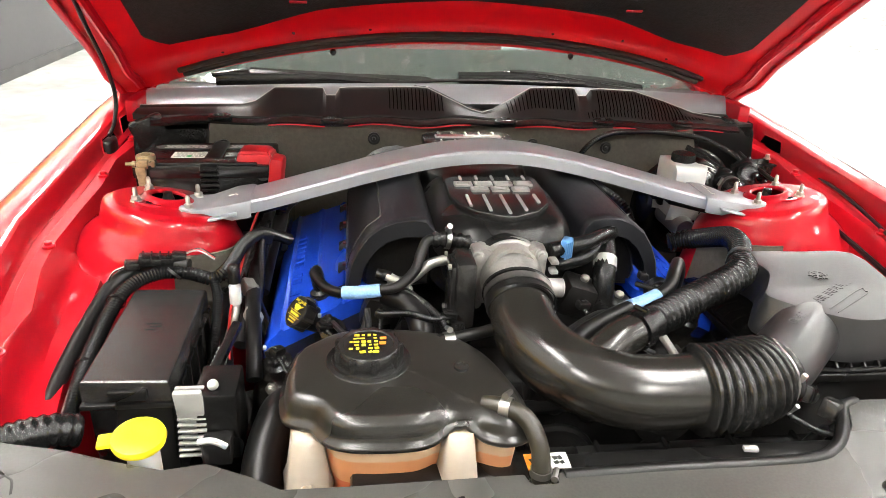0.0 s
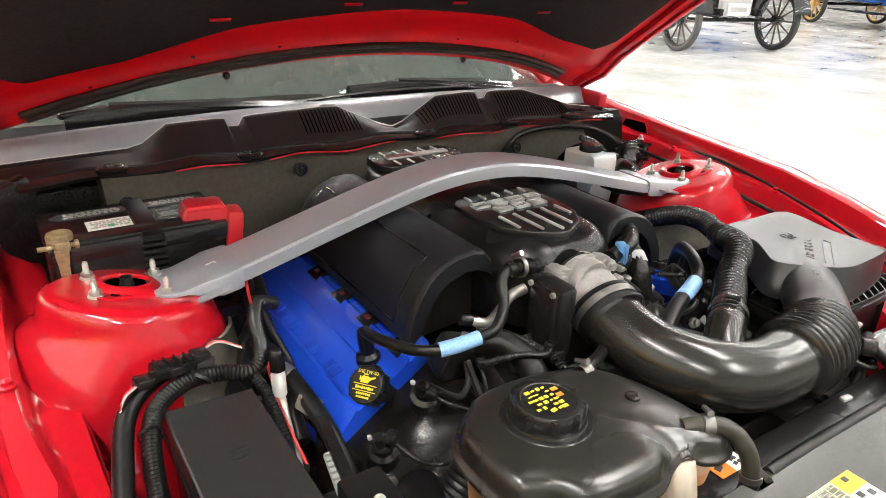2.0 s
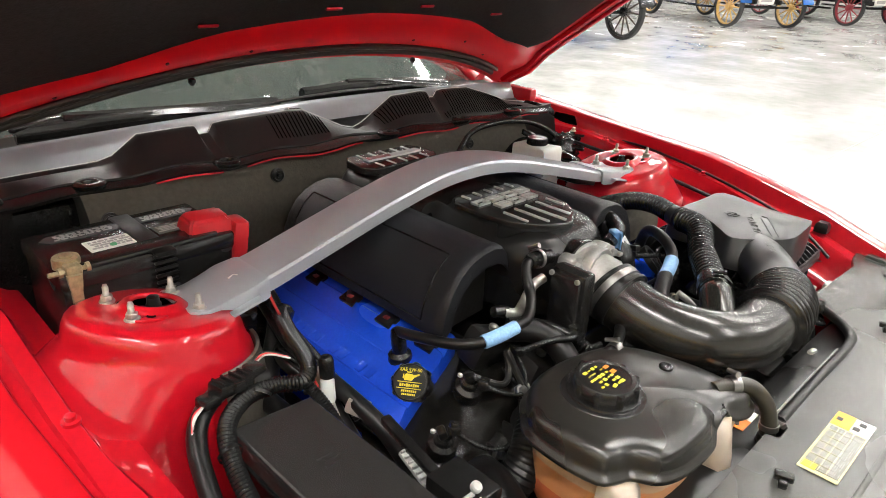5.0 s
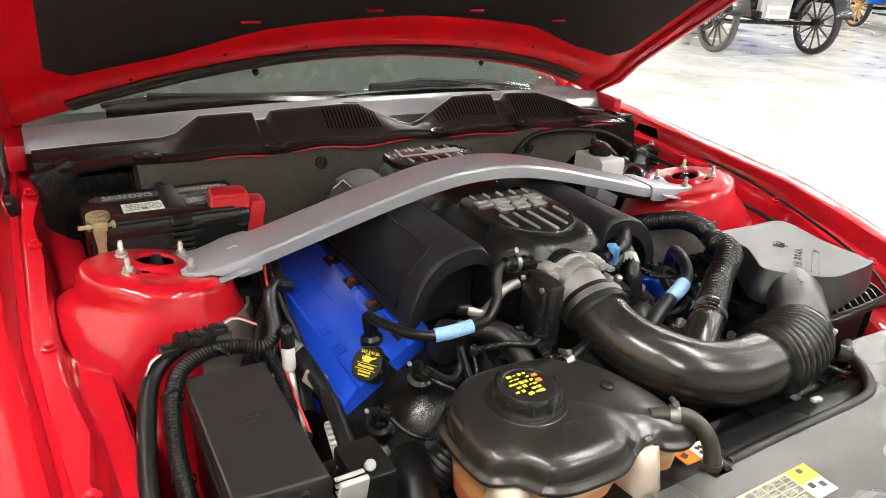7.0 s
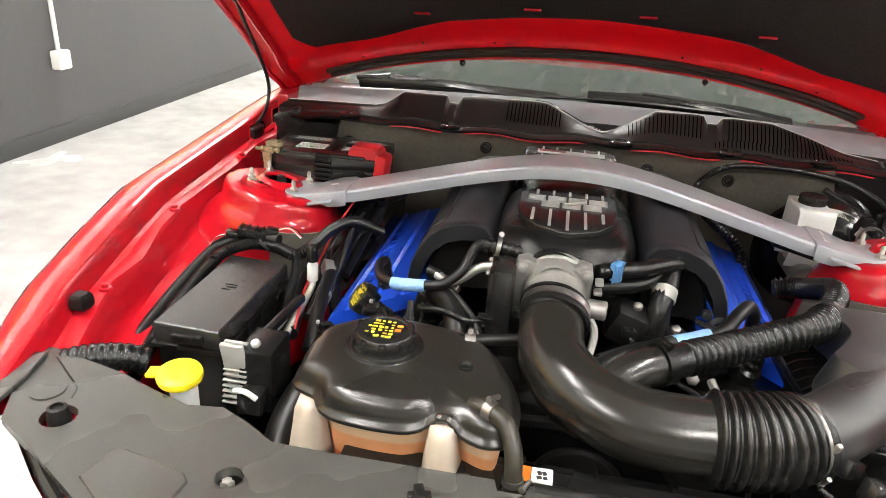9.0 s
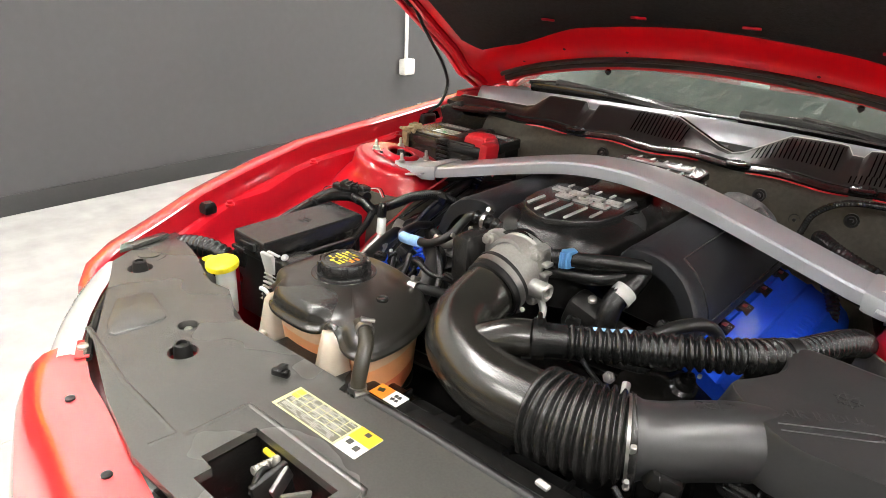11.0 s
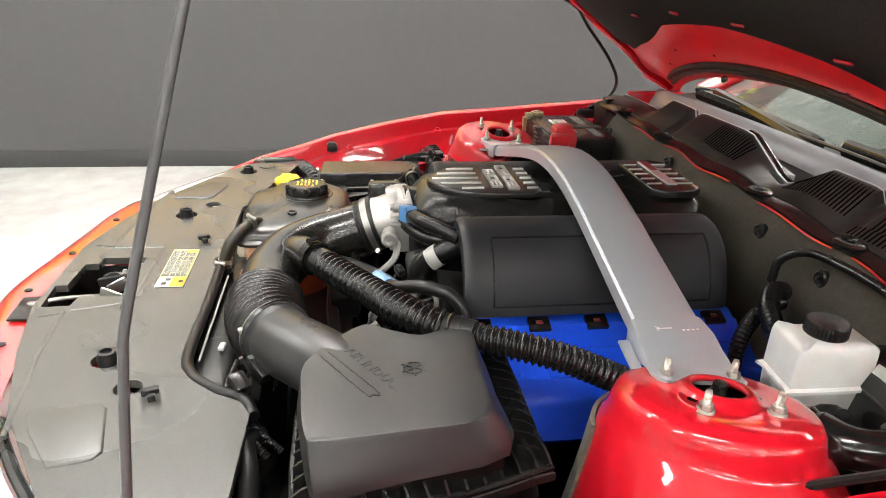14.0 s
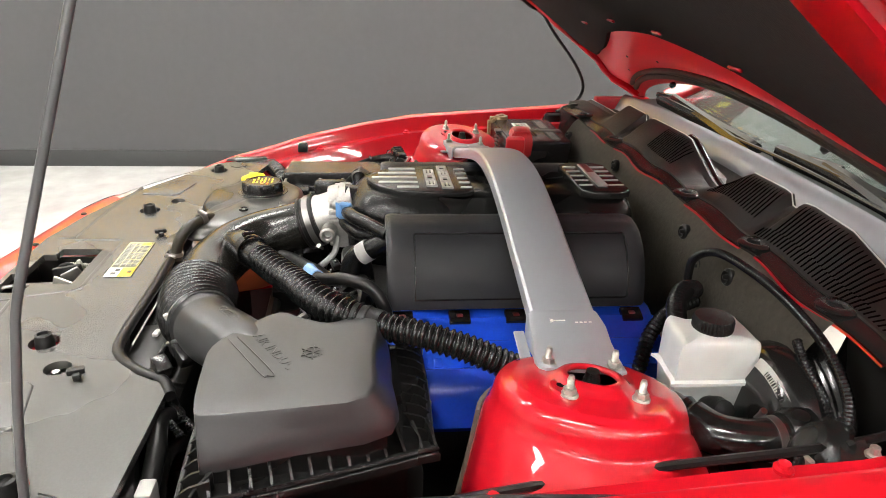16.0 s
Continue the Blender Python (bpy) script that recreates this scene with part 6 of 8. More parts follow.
# relay carrier next to it
rc2 = thing("relay_carrier", (-0.43, -0.42, 0.66), "black relay carrier with a grey finned plate", "relay carrier")
part("case", box(bm_new(), (-0.425, -0.435, 0.73), (0.052, 0.07, 0.10), 0.004), BLACK, rc2)
fp = part("finned_plate", box(bm_new(), (-0.455, -0.464, 0.742), (0.034, 0.008, 0.100), 0.002, (12, 0, 0)), RELAYP, rc2, "pale grey finned plate")
for k in range(12):
    part("fin", box(bm_new(), (-0.455, -0.4695 + 0.0018 * (k - 5.5), 0.698 + 0.008 * k), (0.035, 0.006, 0.0026), 0.0008), RELAYP, fp)
fp2 = part("finned_strip", box(bm_new(), (-0.438, -0.382, 0.760), (0.016, 0.075, 0.006), 0.001, (12, 0, -8)), RELAYP, rc2, "thin pale finned strip")
for k in range(9):
    part("fin", box(bm_new(), (-0.438 + 0.0013 * (k - 4), -0.382 + 0.008 * (k - 4), 0.765 + 0.0017 * (k - 4)), (0.016, 0.0028, 0.005), 0.0006, (12, 0, -8)), RELAYP, fp2)
part("button", lathe(bm_new(), [(0.0068, -0.002), (0.0068, 0.002), (0.0048, 0.004), (0.001, 0.0042)], (-0.428, -0.455, 0.786), (0, -0.5, 0.85), 16), RELAYP, rc2, "round pale button")
part("plug", box(bm_new(), (-0.423, -0.485, 0.712), (0.036, 0.03, 0.034), 0.004), SATIN, rc2)
part("clip", hose(bm_new(), [(-0.442, -0.50, 0.735), (-0.425, -0.503, 0.738), (-0.410, -0.50, 0.726)], 0.004, 8), WHITE_P, rc2, "bent white clip")
part("rail", box(bm_new(), (-0.43, -0.36, 0.775), (0.014, 0.13, 0.012), 0.003, (4, 0, -8)), BLACK, rc2)

rc2.location += Vector((0.009, 0.029, 0.017))

# washer filler
wf = thing("washer_filler", (-0.485, -0.513, 0.70), "yellow washer filler cap on a white neck", "filler cap")
part("neck", lathe(bm_new(), [(0.018, 0.70), (0.018, 0.785), (0.022, 0.79)], (-0.485, -0.508, 0), n=20), WHITE_P, wf, "white plastic neck")
part("tab", box(bm_new(), (-0.520, -0.517, 0.797), (0.016, 0.022, 0.006), 0.002, (0, 0, 10)), YELLOW, wf)
bm = lathe(bm_new(), [(0.022, -0.006), (0.0285, -0.004), (0.0300, 0.001), (0.0285, 0.006), (0.022, 0.0085), (0.011, 0.008), (0.001, 0.007)], (-0.485, -0.513, 0.795), (0.04, -0.12, 1), 32)
part("cap", bm, YELLOW, wf, "bright yellow snap cap")

# ---- battery ----
ba = thing("battery", (-0.495, 0.18, 0.72), "black car battery with white labels in its tray", "battery")
part("case", box(bm_new(), (-0.495, 0.185, 0.805), (0.245, 0.155, 0.165), 0.006), BLACK, ba, "black battery case")
bt = part("lid", box(bm_new(), (-0.495, 0.185, 0.893), (0.25, 0.16, 0.026), 0.005), SATIN, ba, "black battery lid")
for x, y, w, d, m in ((-0.548, 0.228, 0.092, 0.026, GREYP), (-0.428, 0.230, 0.080, 0.024, GREYP), (-0.530, 0.172, 0.062, 0.040, WHITE_L), (-0.440, 0.175, 0.045, 0.03, DASH)):
    lb = part("label", slab(bm_new(), smooth2([(x - w / 2, y - d / 2), (x + w / 2, y - d / 2), (x + w / 2, y + d / 2), (x - w / 2, y + d / 2)], 2) if m is GREYP else [(x - w / 2, y - d / 2), (x + w / 2, y - d / 2), (x + w / 2, y + d / 2), (x - w / 2, y + d / 2)], 0.906, 0.9072), BLACK_L if m is GREYP else m, bt, "printed battery label")
    part("print", on(pose(x, y, 0.9076), *[(-w * 0.38 + w * 0.085 * (k % 10) + 0.002 * (k % 3), d * (0.28 - 0.19 * (k // 10)), w * 0.05 + 0.0015 * (k % 4), d * 0.10) for k in range(40)]), RELAYP if m is not WHITE_L else GREYP, lb, "unreadable print")
part("lid_step", box(bm_new(), (-0.495, 0.128, 0.904), (0.20, 0.036, 0.012), 0.003), SATIN, bt)
part("label_dot", lathe(bm_new(), [(0.005, 0.907), (0.005, 0.9082), (0.001, 0.9082)], (-0.528, 0.162, 0), n=12), material("green_dot", (0.04, 0.35, 0.12), 0.5), bt, "small green dot")
part("strap", box(bm_new(), (-0.482, 0.18, 0.905), (0.030, 0.172, 0.006), 0.002), RUBBER, ba, "black hold-down strap")
bm = bm_new()
for k in range(8):
    box(bm, (-0.482, 0.0995, 0.90 - 0.010 * k), (0.032, 0.006, 0.004), 0.001)
part("strap_ribs", bm, RUBBER, ba)
part("tray", box(bm_new(), (-0.495, 0.18, 0.735), (0.30, 0.21, 0.08), 0.008), MATTE, ba, "dusty grey-black battery tray")
bm = lathe(bm_new(), [(0.0085, -0.009), (0.0165, -0.009), (0.0175, -0.006), (0.0175, 0.006), (0.0165, 0.009), (0.0085, 0.009)], (-0.600, 0.132, 0.910), n=22, hollow=True)
lathe(bm, [(0.0095, 0.896), (0.0088, 0.9215), (0.006, 0.923), (0.001, 0.923)], (-0.600, 0.132, 0), n=18)
box(bm, (-0.600, 0.110, 0.908), (0.020, 0.018, 0.016), 0.003)
lathe(bm, [(0.0035, -0.030), (0.0035, 0.016), (0.0065, 0.016), (0.0065, 0.021), (0.001, 0.022)], (-0.600, 0.109, 0.908), (1, 0, 0), 10)
lathe(bm, [(0.0065, -0.018), (0.0065, -0.013)], (-0.600, 0.109, 0.908), (1, 0, 0), 6)
loft(bm, [[(-0.602 + w * sx, 0.100 + dy, z) for sx, dy in ((-1, -0.004), (1, -0.004), (1, 0.004), (-1, 0.004))] for w, z in ((0.009, 0.905), (0.0085, 0.895), (0.0065, 0.882), (0.006, 0.862), (0.0075, 0.852), (0.0075, 0.842))])
tm = part("terminal", bm, BRASS, ba, "tarnished brass negative terminal")
part("cable", hose(bm_new(), [(-0.602, 0.100, 0.85), (-0.602, 0.097, 0.83), (-0.60, 0.10, 0.79), (-0.62, 0.12, 0.74)], 0.008, 10), BRASS, tm, "tarnished cable end")
# positive cover
bm = loft(bm_new(), [[(x, y, z) for x, y in q] for q, z in (
    (((-0.432, 0.118), (-0.352, 0.112), (-0.345, 0.165), (-0.425, 0.175)), 0.868), (((-0.436, 0.116), (-0.350, 0.108), (-0.343, 0.168), (-0.43, 0.178)), 0.905),
    (((-0.43, 0.120), (-0.356, 0.114), (-0.350, 0.164), (-0.425, 0.173)), 0.926), (((-0.42, 0.128), (-0.365, 0.124), (-0.360, 0.156), (-0.415, 0.165)), 0.932))])
bmesh.ops.bevel(bm, geom=bm.edges[:], offset=0.004, segments=2, affect="EDGES")
bmesh.ops.transform(bm, matrix=Matrix.Translation((-0.436, 0.14, 0.0)) @ Matrix.Diagonal((0.82, 0.9, 1, 1)) @ Matrix.Translation((0.436, -0.14, 0.0)), verts=bm.verts)
rcov = part("positive_cover", bm, REDCAP, ba, "red plastic positive terminal cover")
bm = box(bm_new(), (-0.362, 0.122, 0.878), (0.026, 0.045, 0.085), 0.008, (0, 8, -6))
part("cover_skirt", bm, REDCAP, rcov)
# black disc painted where the cable opening would lie in shade
part("opening_shade", lathe(bm_new(), [(0.012, -0.002), (0.012, 0.002), (0.001, 0.002)], (-0.385, 0.109, 0.887), (0, -1, 0), 14), BLACK_L, rcov, "dark disc for the shaded cable opening")

ba.location += Vector((-0.025, 0, 0.013))

# ---- brake reservoir, booster and neighbours ----
brk = thing("brake_reservoir", (0.475, 0.2, 0.76), "white translucent brake fluid reservoir with a black cap", "brake reservoir")
RS = smooth2([(0.447, 0.154), (0.499, 0.150), (0.506, 0.157), (0.508, 0.246), (0.501, 0.254), (0.449, 0.254), (0.442, 0.247), (0.440, 0.161)], 3)
bm = loft(bm_new(), [[(p.x, p.y, z) for p in offset2(RS, d)] for d, z in ((0.012, 0.775), (0.006, 0.80), (0.002, 0.832), (0.0, 0.834), (-0.004, 0.836), (-0.004, 0.840), (0.001, 0.842), (0.0015, 0.884), (0.0025, 0.891), (0.005, 0.896), (0.010, 0.8985))] + [[(lerp(p.x, 0.473, k), lerp(p.y, 0.204, k), 0.8992) for p in offset2(RS, 0.010)] for k in (0.2, 0.98)])
part("bottle", bm, WHITE_P, brk, "white translucent bottle", 50)
bm = lathe(bm_new(), [(0.023, 0.897), (0.0258, 0.8995), (0.0258, 0.912), (0.024, 0.9155), (0.001, 0.9165)], (0.473, 0.203, 0), n=72)
for i_, v in enumerate(bm.verts):
    if i_ % 2 and 0.89 < v.co.z < 0.916:
        v.co.x, v.co.y = 0.473 + (v.co.x - 0.473) * 0.95, 0.203 + (v.co.y - 0.203) * 0.95
part("cap", bm, BLACK, brk, "black knurled cap")
part("master_cylinder", lathe(bm_new(), [(0.02, -0.06), (0.024, -0.05), (0.024, 0.06), (0.03, 0.065), (0.03, 0.08)], (0.475, 0.20, 0.762), (0, 1, 0), 20), CAST, brk, "cast alloy master cylinder")
part("sensor_plug", lathe(bm_new(), [(0.018, 0), (0.018, 0.02), (0.014, 0.026), (0.014, 0.034), (0.001, 0.035)], (0.51, 0.20, 0.80), (0.8, 0.1, 0.5), 16), BLACK, brk, "black level sensor plug")
bo = thing("brake_booster", (0.49, 0.27, 0.63), "round black brake booster on the firewall", "brake booster")
part("drum", lathe(bm_new(), [(0.03, -0.05), (0.08, -0.045), (0.11, -0.03), (0.122, -0.012), (0.126, 0.0), (0.122, 0.006), (0.128, 0.010), (0.132, 0.014), (0.130, 0.018), (0.136, 0.022), (0.139, 0.027), (0.136, 0.034), (0.10, 0.05)], (0.525, 0.285, 0.765), (0.12, 1, 0), 44), GLOSSY, bo, "glossy black drum", 40)
bm = bm_new()
a0 = [(0.525 + 0.112 * math.cos(a), 0.2535, 0.765 + 0.112 * math.sin(a)) for k, a in enumerate([radians(52 + 6.5 * i) for i in range(8)])]
loft(bm, [a0, [(0.525 + (x - 0.525) * 0.90, y - 0.0075, (z - 0.765) * 0.90 + 0.765) for x, y, z in a0]], closed=False)
bmesh.ops.solidify(bm, geom=bm.faces[:], thickness=0.001)
bl = part("barcode_label", bm, WHITE_L, bo, "curved white barcode label")
bm = bm_new()
for k in range(15):
    a = radians(56 + 2.0 * k)
    p = [(0.525 + 0.112 * f * math.cos(a), 0.2535 - 0.0075 * (1 - f) / 0.10 - 0.0014, 0.765 + 0.112 * f * math.sin(a)) for f in (0.915, 0.96)]
    sweep(bm, [Vector(q) for q in p], 0.0006 + 0.0005 * (k % 3 == 0), 5)
part("barcode_print", bm, BLACK_L, bl, "thin black bars")
vh = thing("vacuum_hose", (0.56, 0.17, 0.76), "bent black vacuum hose with a silver clamp", "hose")
part("tube", hose(bm_new(), [(0.566, 0.148, 0.827), (0.590, 0.160, 0.828), (0.604, 0.180, 0.829), (0.609, 0.205, 0.830), (0.606, 0.245, 0.830)], 0.0245, 24), GLOSSY, vh, "smooth black elbow", 60)
part("ribbed_end", ribbed(bm_new(), [(0.528, 0.105, 0.78), (0.532, 0.117, 0.810), (0.545, 0.133, 0.825), (0.570, 0.150, 0.827)], 0.0255, 0.013, 0.0035, 22), LOOM, vh)
clamp((0.6075, 0.222, 0.830), (-0.08, 1, 0), 0.0250, 0.010, STEEL, vh, at=0.5)
part("valve", lathe(bm_new(), [(0.028, 0), (0.034, 0.008), (0.034, 0.03), (0.024, 0.036), (0.018, 0.06), (0.014, 0.06)], (0.606, 0.236, 0.830), (0.0, 1, 0), 24), BLACK, vh, "black valve body")
bk = thing("purge_valve", (0.68, 0.25, 0.80), "black round purge valve with a bracket and plug", "valve")
part("body", lathe(bm_new(), [(0.02, -0.05), (0.034, -0.046), (0.037, -0.03), (0.037, -0.004), (0.040, -0.003), (0.040, 0.004), (0.035, 0.006), (0.030, 0.009), (0.026, 0.018), (0.018, 0.021), (0.014, 0.019), (0.001, 0.019)], (0.657, 0.243, 0.851), (-0.28, -0.78, 0.55), 32), BLACK, bk, "ribbed round black body")
part("nozzle", lathe(bm_new(), [(0.012, 0.0), (0.012, 0.016), (0.009, 0.018), (0.009, 0.034), (0.006, 0.035), (0.001, 0.03)], (0.665, 0.231, 0.853), (0.25, -0.85, 0.1), 16), GLOSSY, bk, "short black nozzle")
for k in range(12):
    a = 2 * math.pi * k / 12
    u, v = Vector((0.94, -0.34, 0.0)), Vector((0.19, 0.52, 0.83))
    p = Vector((0.657, 0.243, 0.851)) + (u * math.cos(a) + v * math.sin(a)) * 0.0395
    part("rim_lug", box(bm_new(), p, (0.008, 0.008, 0.010), 0.002, (30, 0, 0)), BLACK, bk)
part("bracket", loft(bm_new(), [[(x, y, z + d) for x, y, z in ((0.672, 0.275, 0.873), (0.700, 0.262, 0.880), (0.733, 0.250, 0.877), (0.738, 0.226, 0.874), (0.712, 0.222, 0.876), (0.690, 0.236, 0.876), (0.668, 0.252, 0.868))] for d in (0, 0.006)]), SATIN, bk, "black plastic bracket")
part("bracket_web", box(bm_new(), (0.716, 0.243, 0.862), (0.036, 0.026, 0.026), 0.004, (0, 8, -18)), BLACK, bk)
part("bracket_bolt", lathe(bm_new(), [(0.008, 0), (0.008, 0.003), (0.005, 0.004), (0.005, 0.011), (0.001, 0.012)], (0.706, 0.258, 0.886), (0, 0, 1), 8), ZINC, bk, "zinc bolt")
part("plug", box(bm_new(), (0.628, 0.262, 0.838), (0.036, 0.034, 0.030), 0.006, (10, 12, 30)), SATIN, bk, "black cable plug")
part("bright_clip", box(bm_new(), (0.676, 0.214, 0.858), (0.016, 0.010, 0.010), 0.003, (0, 20, 30)), ZINC, bk, "bright metal clip")
wc = thing("wing_cable", (0.75, 0.0, 0.84), "thin black cable lying in the wing gutter", "cable")
part("tube", hose(bm_new(), [(0.752, 0.19, 0.884), (0.752, 0.13, 0.882), (0.745, 0.05, 0.880), (0.730, -0.04, 0.874), (0.716, -0.12, 0.866), (0.701, -0.21, 0.852), (0.686, -0.30, 0.834), (0.668, -0.38, 0.812), (0.64, -0.45, 0.78)], 0.0035, 8), RUBBER, wc, "thin black sheath")


# firewall hoses on the driver side
fh = thing("heater_hose", (0.30, 0.24, 0.70), "ribbed black heater hose at the firewall", "hose")
part("tube", ribbed(bm_new(), [(0.29, 0.275, 0.86), (0.30, 0.25, 0.865), (0.33, 0.225, 0.86), (0.37, 0.21, 0.85), (0.405, 0.205, 0.84), (0.43, 0.21, 0.82)], 0.015, 0.008, 0.002, 16), LOOM, fh)
part("tube", ribbed(bm_new(), [(0.285, 0.28, 0.84), (0.30, 0.235, 0.83), (0.335, 0.19, 0.81), (0.36, 0.17, 0.77), (0.36, 0.16, 0.70)], 0.012, 0.007, 0.002, 14), LOOM, fh)
part("stub", hose(bm_new(), [(0.405, 0.205, 0.842), (0.43, 0.21, 0.825), (0.45, 0.22, 0.80)], 0.013, 12), RUBBER, fh)
cl = thing("bonnet_cable", (0.5, 0.29, 0.90), "arched black cable along the firewall", "cable")
part("tube", ribbed(bm_new(), [(0.255, 0.275, 0.86), (0.272, 0.27, 0.905), (0.32, 0.278, 0.936), (0.40, 0.290, 0.940), (0.48, 0.294, 0.936), (0.56, 0.294, 0.922), (0.625, 0.285, 0.895), (0.665, 0.262, 0.865)], 0.0068, 0.005, 0.0011, 10), LOOM, cl)
part("loom", ribbed(bm_new(), [(0.52, 0.288, 0.905), (0.55, 0.285, 0.89), (0.60, 0.285, 0.865), (0.635, 0.275, 0.83), (0.655, 0.24, 0.78)], 0.007, 0.005, 0.0012, 10), LOOM, cl)

# ---- cowl panel ----
cw = thing("cowl_panel", (0, 0.42, 0.95), "black plastic cowl panel with louvred humps", "cowl panel")
CX = [-0.70, -0.60, -0.48, -0.455, -0.41, -0.32, -0.305, -0.298, -0.278, -0.268, -0.25, -0.10, -0.07, 0.03, 0.06, 0.085, 0.17, 0.26, 0.275, 0.285, 0.305, 0.315, 0.335, 0.42, 0.50, 0.58, 0.70]
CZ = [0.964, 0.967, 0.969, 0.975, 1.006, 1.007, 1.006, 0.990, 0.990, 1.006, 1.008, 1.011, 1.009, 0.962, 0.954, 0.962, 1.012, 1.014, 1.012, 0.996, 0.996, 1.010, 1.012, 1.008, 0.985, 0.958, 0.94]
xs2 = sorted(set([round(-0.70 + 1.40 * i / 90, 4) for i in range(91)] + CX))
rings = []
for x in xs2:
    t = table(CX, CZ, x)
    f = ledge_z(x) + 0.010
    hump = (t - f) / 0.05
    y1 = 0.398 - 0.03 * (x / 0.7) ** 2 * 0
    rings.append([(x, 0.338, f - 0.012), (x, 0.338, f), (x, 0.356, lerp(f, t, 0.30)), (x, 0.380, lerp(f, t, 0.72)), (x, y1 - 0.006, t - 0.004), (x, y1, t - 0.0005), (x, y1 + 0.006, t), (x, y1 + 0.010, t - 0.001),
                  (x, y1 + 0.012, t - 0.005), (x, y1 + 0.014, f - 0.02)])
bm = loft(bm_new(), rings)
cp = part("panel", bm, COWLM, cw, "matte black moulded panel", 35)


# grey line along the top edge paints the glint of its bevel
part("edge_glint", sweep(bm_new(), [(x, 0.4035, table(CX, CZ, x) + 0.0006) for x in xs2], 0.0010, 6), GREYP, cp, "thin grey line painted for the glint on the edge")


# near-black bars laid on the panel stand for the shade between louvres
def louvre_shade(x, lo, hi):
    t, f = table(CX, CZ, x), ledge_z(x) + 0.010
    prof = [(0.338, f), (0.356, lerp(f, t, 0.30)), (0.380, lerp(f, t, 0.72)), (0.392, t - 0.004), (0.404, t), (0.43, t)]
    ys_, zs_ = [p[0] for p in prof], [p[1] for p in prof]
    pts = [(x, y, table(ys_, zs_, y) + 0.0003) for y in np.linspace(lo, hi, 6)]
    return sweep(bm_new(), pts, 0.0013, 5)


for k in range(15):
    part("louvre_shade", louvre_shade(-0.158 + 0.0085 * k, 0.352, 0.396), HOLE_SHADE, cp)
for k in range(50):
    x = 0.115 + 0.0085 * k
    if not 0.27 < x < 0.32:
        part("louvre_shade", louvre_shade(x, 0.356, 0.396), HOLE_SHADE, cp)
for k in range(34):
    part("louvre_shade", louvre_shade(0.30 + 0.0085 * k, 0.342, 0.356), HOLE_SHADE, cp)
part("end_flap", box(bm_new(), (-0.665, 0.335, 0.915), (0.07, 0.03, 0.08), 0.008, (0, -20, 12)), BLACK, cp, "black end flap")
part("end_flap", box(bm_new(), (0.665, 0.37, 0.925), (0.05, 0.05, 0.05), 0.008, (0, 15, 0)), BLACK, cp, "black end flap")
# grey lower windscreen apron
for nm, rows_, m_, lab in (("trough", ((0.405, 0.944), (0.45, 0.949), (0.474, 0.958)), COWLM, "dark water trough behind the cowl panel"),
                           ("windscreen_apron", ((0.476, 0.956), (0.486, 0.976), (0.497, 0.996), (0.503, 1.000)), GREYMETAL, "pale grey glossy panel below the windscreen"),
                           ("wiper_tray", ((0.505, 0.998), (0.525, 0.987), (0.565, 0.986), (0.60, 0.990)), COWLM, "black plastic tray under the wipers")):
    bm = loft(bm_new(), [[(x, y, z - 0.02 * (x / 0.7) ** 2) for x in np.linspace(-0.71, 0.71, 31)] for y, z in rows_], closed=False)
    bmesh.ops.solidify(bm, geom=bm.faces[:], thickness=0.005)
    part(nm, bm, m_, cw, lab)
part("drain_rail", sweep(bm_new(), [(x, 0.416, table(CX, CZ, x) - 0.007) for x in np.linspace(-0.10, 0.055, 12)], 0.008, 12), GLOSSY, cw, "rounded black rail at the dip")
part("dip_panel", loft(bm_new(), [[(x, y, z + dz) for x, y in ((-0.065, 0.408), (0.028, 0.408), (0.040, 0.43), (-0.03, 0.445))] for z, dz in ((0.950, 0.0), (0.962, 0.0))]), GREYMETAL, cw, "pale glossy panel in the dip")


def wiper(pts, arm, head):
    w = thing("wiper", (pts[0][0], 0.55, 0.98), "black windscreen wiper with a jointed arm, parked", "wiper", group="wipers")
    part("blade", sweep(bm_new(), spline(pts, 5), 0.0135, 8, squash=1.3), GLOSSY, w, "long black blade")
    part("arm", sweep(bm_new(), spline(arm, 5), lambda s, t: 0.017 - 0.006 * s / t, 8), GLOSSY, w, "tapered black arm")
    part("head", box(bm_new(), head, (0.09, 0.018, 0.014), 0.005, (0, -4, 6)), GLOSSY, w, "black arm joint")
    part("rubber", sweep(bm_new(), [(x, y - 0.006, z - 0.01) for x, y, z in pts], 0.0025, 6), RUBBER, w)
    return w


wiper([(-0.56, 0.545, 0.995), (-0.36, 0.535, 0.999), (-0.10, 0.53, 0.995), (-0.05, 0.53, 0.991)], [(-0.05, 0.525, 0.985), (-0.22, 0.53, 1.000), (-0.40, 0.54, 1.009), (-0.48, 0.545, 1.013)], (-0.525, 0.545, 1.009))
wiper([(0.02, 0.535, 1.005), (0.2, 0.535, 1.007), (0.36, 0.54, 0.999), (0.50, 0.55, 0.978)], [(0.50, 0.545, 0.973), (0.36, 0.535, 0.995), (0.24, 0.535, 1.013), (0.15, 0.54, 1.019)], (0.13, 0.545, 1.017))
solid("wiper_linkage", sweep(bm_new(), spline([(-0.16, 0.52, 0.999), (0.1, 0.515, 1.007), (0.34, 0.52, 1.001)], 6), 0.004, 8), SATIN, "thin black wiper rod below the windscreen", "wiper rod")

